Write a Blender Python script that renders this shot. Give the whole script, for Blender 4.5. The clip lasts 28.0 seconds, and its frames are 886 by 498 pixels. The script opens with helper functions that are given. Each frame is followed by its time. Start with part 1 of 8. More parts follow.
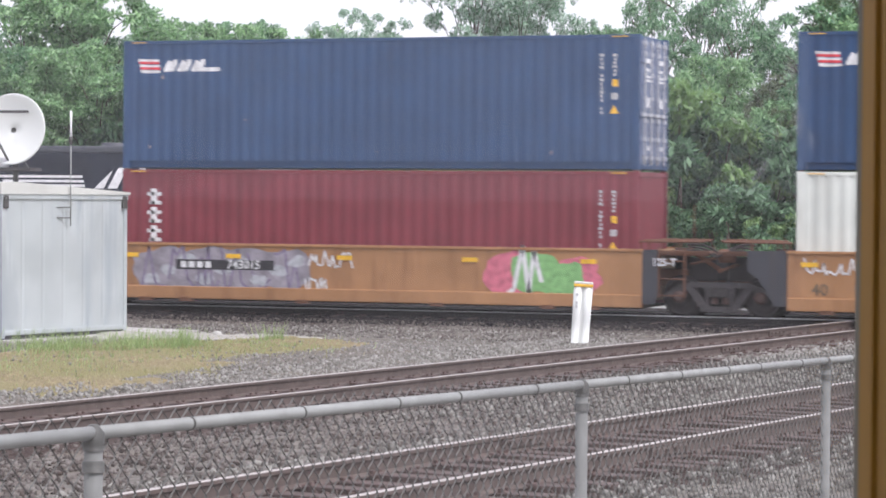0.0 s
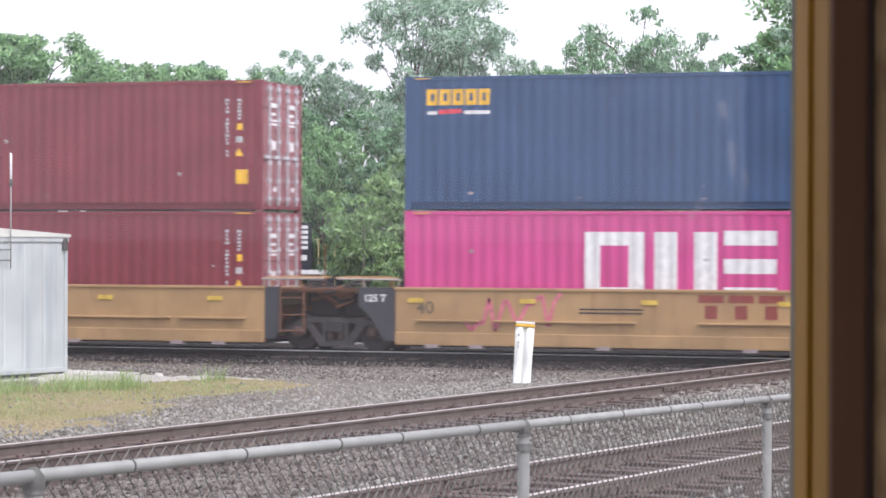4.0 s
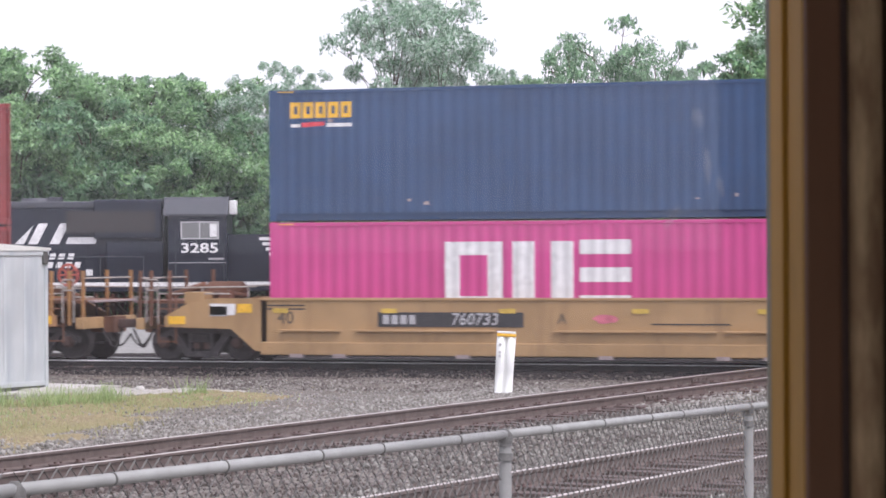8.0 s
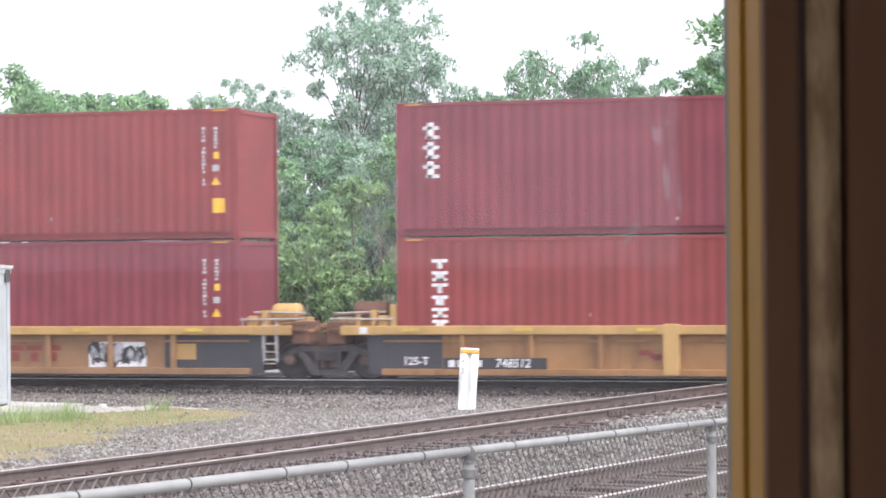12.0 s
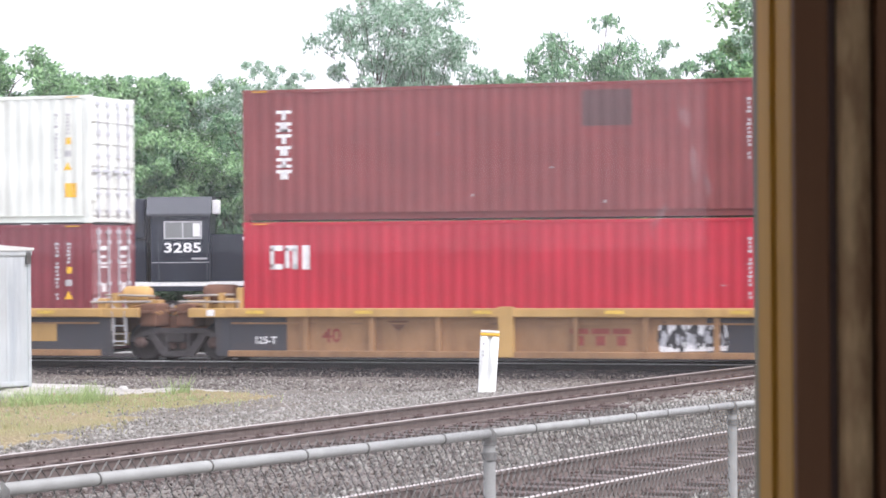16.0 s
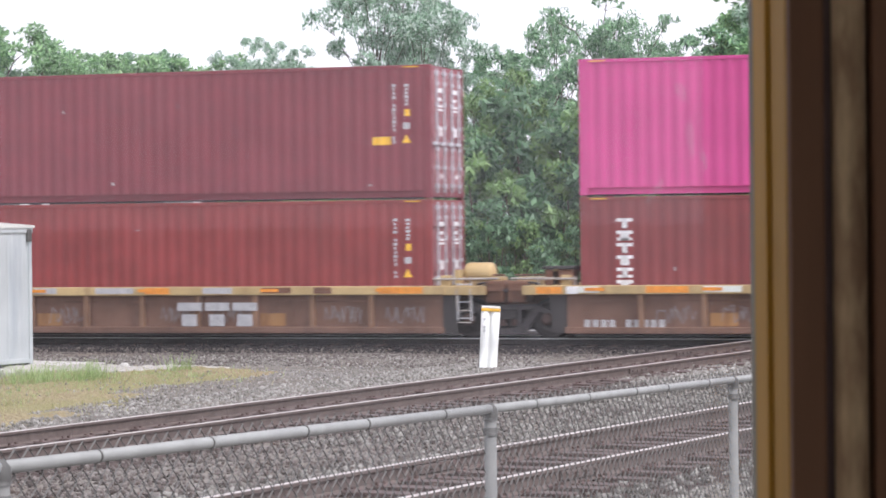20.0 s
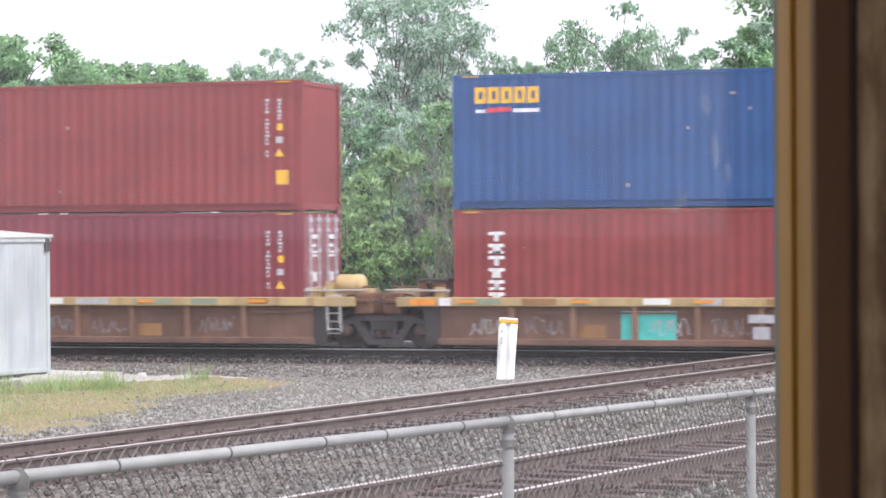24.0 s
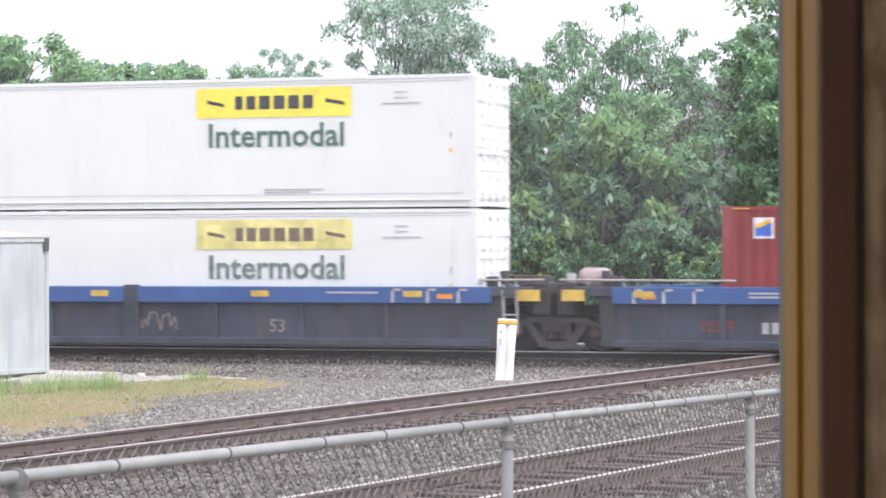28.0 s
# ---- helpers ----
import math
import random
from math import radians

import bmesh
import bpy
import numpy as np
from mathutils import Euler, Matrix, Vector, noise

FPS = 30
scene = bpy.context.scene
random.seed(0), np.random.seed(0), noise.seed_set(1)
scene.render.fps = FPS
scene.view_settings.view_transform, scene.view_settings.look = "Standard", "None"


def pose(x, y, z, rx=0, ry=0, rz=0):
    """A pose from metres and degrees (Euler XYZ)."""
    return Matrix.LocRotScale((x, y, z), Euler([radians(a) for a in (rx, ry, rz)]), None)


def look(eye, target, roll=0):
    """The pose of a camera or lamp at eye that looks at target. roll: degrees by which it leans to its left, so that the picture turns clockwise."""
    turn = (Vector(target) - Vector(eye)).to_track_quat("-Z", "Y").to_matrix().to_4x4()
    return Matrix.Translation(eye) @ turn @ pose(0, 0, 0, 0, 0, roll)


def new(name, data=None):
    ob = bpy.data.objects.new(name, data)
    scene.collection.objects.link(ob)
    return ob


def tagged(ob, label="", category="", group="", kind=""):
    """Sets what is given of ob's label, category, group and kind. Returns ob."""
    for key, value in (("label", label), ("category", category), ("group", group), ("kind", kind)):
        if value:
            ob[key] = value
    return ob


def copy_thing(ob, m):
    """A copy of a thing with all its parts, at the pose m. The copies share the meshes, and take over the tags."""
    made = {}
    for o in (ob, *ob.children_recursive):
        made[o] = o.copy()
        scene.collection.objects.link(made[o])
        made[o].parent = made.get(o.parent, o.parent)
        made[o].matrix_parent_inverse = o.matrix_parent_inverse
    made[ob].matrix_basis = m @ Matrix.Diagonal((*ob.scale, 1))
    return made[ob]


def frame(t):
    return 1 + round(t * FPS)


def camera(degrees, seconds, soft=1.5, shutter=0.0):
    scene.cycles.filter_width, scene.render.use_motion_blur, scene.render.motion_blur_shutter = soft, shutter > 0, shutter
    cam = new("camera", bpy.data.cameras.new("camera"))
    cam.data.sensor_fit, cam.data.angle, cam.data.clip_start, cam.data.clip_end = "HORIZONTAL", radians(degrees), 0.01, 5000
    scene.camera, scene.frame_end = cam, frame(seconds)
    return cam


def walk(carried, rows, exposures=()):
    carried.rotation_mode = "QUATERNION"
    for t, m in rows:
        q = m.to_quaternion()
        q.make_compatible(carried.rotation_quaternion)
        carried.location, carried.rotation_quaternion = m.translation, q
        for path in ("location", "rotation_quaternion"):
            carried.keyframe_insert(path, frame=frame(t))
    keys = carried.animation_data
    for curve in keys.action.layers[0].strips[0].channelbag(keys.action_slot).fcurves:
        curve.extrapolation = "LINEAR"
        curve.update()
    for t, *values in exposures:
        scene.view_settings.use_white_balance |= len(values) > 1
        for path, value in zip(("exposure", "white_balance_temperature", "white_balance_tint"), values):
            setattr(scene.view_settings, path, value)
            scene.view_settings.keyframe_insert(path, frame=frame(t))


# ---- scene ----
EYE = (0.0, -56.09, 2.47)


def view(dx, yaw, pitch, roll):
    """The hand-held camera: dx metres to its right of EYE, yaw from +y towards +x, pitch up, roll (degrees)."""
    a, b = radians(yaw), radians(pitch)
    eye = Vector(EYE) + dx * Vector((math.cos(a), -math.sin(a), 0))
    return look(eye, eye + 50 * Vector((math.sin(a) * math.cos(b), math.cos(a) * math.cos(b), math.sin(b))), roll)


cam = camera(18.94, 28.0, soft=1.7, shutter=0.22)
cam.data.dof.use_dof, cam.data.dof.focus_distance, cam.data.dof.aperture_fstop = True, 58.0, 60.0
walk(cam, [
    (0, view(-0.0026, -19.409, -1.084, 0.42)), (0.5, view(-0.0027, -19.279, -0.148, 0.09)), (1, view(-0.0028, -18.711, 0.190, 0.33)),
    (1.5, view(-0.0033, -18.743, 0.243, 0.33)), (2, view(-0.0037, -18.800, 0.011, 0.33)), (2.5, view(-0.0014, -18.592, -0.049, 0.32)),
    (3, view(0.0009, -18.262, -0.035, 0.09)), (3.5, view(-0.0000, -18.175, -0.126, 0.14)), (5.5, view(-0.0000, -18.188, -0.276, 0.24)),
    (6, view(-0.0000, -18.168, -0.131, -0.14)), (6.5, view(-0.0004, -18.210, 0.269, -0.00)), (7, view(-0.0007, -18.048, 0.025, -0.16)),
    (7.5, view(0.0006, -18.076, -0.082, -0.54)), (8, view(0.0019, -17.737, 0.019, -0.30)), (8.5, view(0.0002, -18.026, 0.437, 0.22)),
    (9, view(-0.0014, -18.111, 0.367, -0.03)), (9.5, view(0.0001, -17.497, 0.502, 0.25)), (10, view(0.0016, -17.123, -0.109, 0.31)),
    (10.5, view(0.0020, -17.450, -0.285, -0.20)), (11, view(0.0023, -17.463, 0.465, -0.13)), (11.5, view(0.0028, -17.273, 0.809, -0.37)),
    (12, view(0.0033, -16.935, 0.374, -0.47)), (12.5, view(0.0029, -17.207, 0.027, -0.73)), (14.5, view(0.0013, -17.158, 0.029, -0.55)),
    (15, view(0.0009, -17.101, 0.296, -0.39)), (15.5, view(0.0005, -17.453, 0.157, -0.11)), (16, view(-0.0000, -17.375, 0.002, -0.40)),
    (16.5, view(0.0004, -17.474, -0.170, -0.43)), (17, view(0.0007, -17.514, -0.204, -0.51)), (17.5, view(0.0013, -17.585, -0.072, -0.50)),
    (18, view(0.0019, -17.347, -0.215, -0.78)), (18.5, view(0.0016, -16.990, -0.207, -0.79)), (19, view(0.0014, -17.251, -0.150, -0.57)),
    (19.5, view(0.0016, -17.416, -0.314, -0.59)), (20, view(0.0019, -17.396, -0.523, -0.64)), (20.5, view(0.0016, -17.528, -0.559, -0.54)),
    (21, view(0.0014, -17.510, -0.493, -0.46)), (21.5, view(0.0011, -17.401, -0.383, -0.48)), (23.5, view(-0.0004, -17.608, -0.134, -0.27)),
    (24, view(-0.0007, -17.775, -0.272, -0.35)), (24.5, view(-0.0011, -17.790, -0.360, -0.75)), (25, view(-0.0014, -17.905, -0.504, -0.81)),
    (25.5, view(-0.0030, -17.758, -0.088, -0.62)), (26, view(-0.0047, -17.708, -0.404, -0.23)), (26.5, view(-0.0039, -18.386, -0.475, -0.11)),
    (27, view(-0.0030, -18.281, -0.617, -0.57)), (27.5, view(-0.0032, -17.877, -0.624, -0.83)), (28, view(-0.0033, -17.751, -0.254, -0.23))
], exposures=[(t, e, 6180, 23 if 7 <= t <= 8 else 22 if 18 <= t <= 19 else 19) for t, e in ((0, 0.40), (1, 0.62), (2, 0.62), (3, 0.55), (3.5, 0.55), (5.5, 0.66), (6, 0.68), (7, 0.32), (8, 0.42), (9, 0.5), (10, 0.6), (11, 0.62), (12, 0.84), (12.5, 0.84), (14.5, 0.76), (16, 0.82), (17, 0.62), (18, 0.36), (19, 0.46), (20, 0.54), (21, 0.82), (21.5, 0.82), (24, 0.74), (25, 0.80), (26, 0.72), (27, 0.78), (28, 0.72))])

# ---- world and sun: bright, thinly overcast sky ----
world = bpy.data.worlds.new("sky")
scene.world = world
world.use_nodes = True
wn, wl = world.node_tree.nodes, world.node_tree.links
wn.clear()
sky = wn.new("ShaderNodeTexSky")
sky.sky_type, sky.sun_disc = "NISHITA", False
SUN_EL, SUN_AZ = 54.0, 112.0
sky.sun_elevation, sky.sun_rotation = radians(SUN_EL), radians(SUN_AZ)
sky.dust_density, sky.air_density = 4.0, 1.0
hsv = wn.new("ShaderNodeHueSaturation")
hsv.inputs["Saturation"].default_value = 0.22
veil = wn.new("ShaderNodeMixRGB")
veil.inputs["Fac"].default_value = 0.55
veil.inputs["Color2"].default_value = (14.0, 14.3, 14.6, 1)
back = wn.new("ShaderNodeBackground")
back.inputs["Strength"].default_value = 0.1
wout = wn.new("ShaderNodeOutputWorld")
wl.new(sky.outputs["Color"], hsv.inputs["Color"])
wl.new(hsv.outputs["Color"], veil.inputs["Color1"])
wl.new(veil.outputs["Color"], back.inputs["Color"])
wl.new(back.outputs["Background"], wout.inputs["Surface"])

sun_data = bpy.data.lights.new("sun", "SUN")
sun_data.energy, sun_data.angle, sun_data.color = 2.0, radians(20), (1.0, 0.965, 0.91)
sun = new("sun", sun_data)
_az, _el = radians(SUN_AZ), radians(SUN_EL)
sun.matrix_world = look((0, 0, 80), Vector((0, 0, 80)) - Vector((math.sin(_az) * math.cos(_el), math.cos(_az) * math.cos(_el), math.sin(_el))))


# ---- materials ----
def mat_nodes(name):
    m = bpy.data.materials.new(name)
    m.use_nodes = True
    nt = m.node_tree
    return m, nt.nodes, nt.links, nt.nodes["Principled BSDF"]


def noise_node(n, l, scale, detail=4.0, stretch=(1, 1, 1), rough=0.6, shift=True, world=False):
    tc = n.new("ShaderNodeTexCoord")
    mp = n.new("ShaderNodeMapping")
    mp.inputs["Scale"].default_value = stretch
    if world:
        geo = n.new("ShaderNodeNewGeometry")
        l.new(geo.outputs["Position"], mp.inputs["Vector"])
    else:
        l.new(tc.outputs["Object"], mp.inputs["Vector"])
    if shift:
        inf = n.new("ShaderNodeObjectInfo")
        mul = n.new("ShaderNodeMath")
        mul.operation = "MULTIPLY"
        mul.inputs[1].default_value = 37.0
        l.new(inf.outputs["Random"], mul.inputs[0])
        l.new(mul.outputs[0], mp.inputs["Location"])
    tx = n.new("ShaderNodeTexNoise")
    tx.inputs["Scale"].default_value = scale
    tx.inputs["Detail"].default_value = detail
    tx.inputs["Roughness"].default_value = rough
    l.new(mp.outputs["Vector"], tx.inputs["Vector"])
    return tx.outputs["Fac"]


def ramp(n, l, src, lo, hi):
    r = n.new("ShaderNodeMapRange")
    r.inputs["From Min"].default_value, r.inputs["From Max"].default_value = lo, hi
    l.new(src, r.inputs["Value"])
    return r.outputs["Result"]


def mixc(n, l, fac, a, b):
    m = n.new("ShaderNodeMixRGB")
    for sock, val in (("Fac", fac), ("Color1", a), ("Color2", b)):
        if isinstance(val, tuple):
            m.inputs[sock].default_value = (*val, 1)
        elif isinstance(val, float):
            m.inputs[sock].default_value = val
        else:
            l.new(val, m.inputs[sock])
    return m.outputs["Color"]


def bump(n, l, p, height, strength, dist=0.01):
    b = n.new("ShaderNodeBump")
    b.inputs["Strength"].default_value, b.inputs["Distance"].default_value = strength, dist
    l.new(height, b.inputs["Height"])
    l.new(b.outputs["Normal"], p.inputs["Normal"])


def scaled(c, k):
    return tuple(min(1.0, v * k) for v in c)


def painted(name, col, rough=0.5, fade=0.25, dirt=0.35, dirt_col=(0.10, 0.075, 0.055), metal=0.0):
    """Weathered paint: patchy fading, vertical rain streaks and specks of dirt."""
    m, n, l, p = mat_nodes(name)
    big = noise_node(n, l, 0.9, 3)
    streak = noise_node(n, l, 3.0, 5, (1.0, 1.0, 0.10))
    fine = noise_node(n, l, 24.0, 4)
    c = mixc(n, l, ramp(n, l, big, 0.35, 0.7), scaled(col, 1 - fade * 0.5), scaled(col, 1 + fade * 0.4))
    k = n.new("ShaderNodeMath")
    k.operation = "MULTIPLY"
    k.inputs[1].default_value = dirt
    l.new(ramp(n, l, streak, 0.52, 0.78), k.inputs[0])
    c = mixc(n, l, k.outputs[0], c, dirt_col)
    k2 = n.new("ShaderNodeMath")
    k2.operation = "MULTIPLY"
    k2.inputs[1].default_value = dirt * 0.8
    l.new(ramp(n, l, fine, 0.62, 0.72), k2.inputs[0])
    c = mixc(n, l, k2.outputs[0], c, scaled(dirt_col, 0.8))
    l.new(c, p.inputs["Base Color"])
    p.inputs["Roughness"].default_value = rough
    p.inputs["Metallic"].default_value = metal
    p.inputs["Specular IOR Level"].default_value = 0.3
    bump(n, l, p, fine, 0.15, 0.004)
    return m


def plain(name, col, rough=0.6, metal=0.0, vary=0.18, scale=8.0):
    m, n, l, p = mat_nodes(name)
    f = noise_node(n, l, scale, 5)
    c = mixc(n, l, ramp(n, l, f, 0.3, 0.7), scaled(col, 1 - vary), scaled(col, 1 + vary))
    l.new(c, p.inputs["Base Color"])
    p.inputs["Roughness"].default_value, p.inputs["Metallic"].default_value = rough, metal
    bump(n, l, p, f, 0.12, 0.003)
    return m


def gravel_mat(name, a, b, c3, scale=9.0, patch=0.25):
    m, n, l, p = mat_nodes(name)
    tc = n.new("ShaderNodeNewGeometry")
    vo = n.new("ShaderNodeTexVoronoi")
    vo.inputs["Scale"].default_value = scale
    l.new(tc.outputs["Position"], vo.inputs["Vector"])
    bw = n.new("ShaderNodeRGBToBW")
    l.new(vo.outputs["Color"], bw.inputs["Color"])
    c = mixc(n, l, ramp(n, l, bw.outputs[0], 0.2, 0.8), a, b)
    big = noise_node(n, l, 0.35, 4, shift=False, world=True)
    c = mixc(n, l, ramp(n, l, big, 0.42, 0.42 + patch), c, c3)
    l.new(c, p.inputs["Base Color"])
    p.inputs["Roughness"].default_value = 0.95
    p.inputs["Specular IOR Level"].default_value = 0.04
    bump(n, l, p, vo.outputs["Distance"], 0.9, 0.03)
    return m


def island_mat(name, cols, rough=0.9):
    """For joined pieces: a colour for each loose piece."""
    m, n, l, p = mat_nodes(name)
    g = n.new("ShaderNodeNewGeometry")
    r = n.new("ShaderNodeValToRGB")
    r.color_ramp.interpolation = "LINEAR"
    for i, col in enumerate(cols):
        e = r.color_ramp.elements[i] if i < 2 else r.color_ramp.elements.new(i / (len(cols) - 1))
        e.position, e.color = i / (len(cols) - 1), (*col, 1)
    l.new(g.outputs["Random Per Island"], r.inputs["Fac"])
    l.new(r.outputs["Color"], p.inputs["Base Color"])
    p.inputs["Roughness"].default_value = rough
    p.inputs["Specular IOR Level"].default_value = 0.12
    return m


def leaf_mat(name, cols):
    """Leaves, each its own shade: cols run from dark and middle to bright, and to the pale underside of a turned leaf."""
    m, n, l, p = mat_nodes(name)
    g = n.new("ShaderNodeNewGeometry")
    r = n.new("ShaderNodeValToRGB")
    for i, (at, col) in enumerate(zip((0.0, 0.45, 0.93, 1.0), cols)):
        e = r.color_ramp.elements[i] if i < 2 else r.color_ramp.elements.new(at)
        e.position, e.color = at, (*col, 1)
    l.new(g.outputs["Random Per Island"], r.inputs["Fac"])
    big = noise_node(n, l, 0.45, 3)
    k = n.new("ShaderNodeMath")
    k.operation = "MULTIPLY"
    k.inputs[1].default_value = 0.4
    l.new(ramp(n, l, big, 0.38, 0.68), k.inputs[0])
    c = mixc(n, l, k.outputs[0], r.outputs["Color"], cols[1])
    p.inputs["Roughness"].default_value = 0.5
    l.new(c, p.inputs["Base Color"])
    tr = n.new("ShaderNodeBsdfTranslucent")
    l.new(c, tr.inputs["Color"])
    mx = n.new("ShaderNodeMixShader")
    mx.inputs["Fac"].default_value = 0.4
    l.new(p.outputs[0], mx.inputs[1])
    l.new(tr.outputs[0], mx.inputs[2])
    l.new(mx.outputs[0], n["Material Output"].inputs["Surface"])
    return m


def wood_mat(name, a, b, rough=0.45, scale=30.0):
    m, n, l, p = mat_nodes(name)
    g = noise_node(n, l, scale, 6, (1.0, 1.0, 0.06))
    f = noise_node(n, l, 6.0, 3)
    c = mixc(n, l, ramp(n, l, g, 0.3, 0.7), a, b)
    c = mixc(n, l, ramp(n, l, f, 0.6, 0.8), c, scaled(a, 0.6))
    l.new(c, p.inputs["Base Color"])
    p.inputs["Roughness"].default_value = rough
    p.inputs["Specular IOR Level"].default_value = 0.15
    bump(n, l, p, g, 0.2, 0.001)
    return m


def knotty(name, a, b):
    """Blotchy old wood: soft patches, upright grain and dark knots."""
    m, n, l, p = mat_nodes(name)
    patch = noise_node(n, l, 90.0, 3, (1.0, 1.0, 0.33))
    g = noise_node(n, l, 260.0, 4, (1.0, 1.0, 0.05))
    knot = noise_node(n, l, 60.0, 2, (1.0, 1.0, 0.6))
    c = mixc(n, l, ramp(n, l, patch, 0.32, 0.70), a, b)
    c = mixc(n, l, ramp(n, l, g, 0.5, 0.9), c, scaled(a, 1.3))
    c = mixc(n, l, ramp(n, l, knot, 0.68, 0.74), c, scaled(a, 0.35))
    l.new(c, p.inputs["Base Color"])
    p.inputs["Roughness"].default_value = 0.6
    p.inputs["Specular IOR Level"].default_value = 0.2
    return m


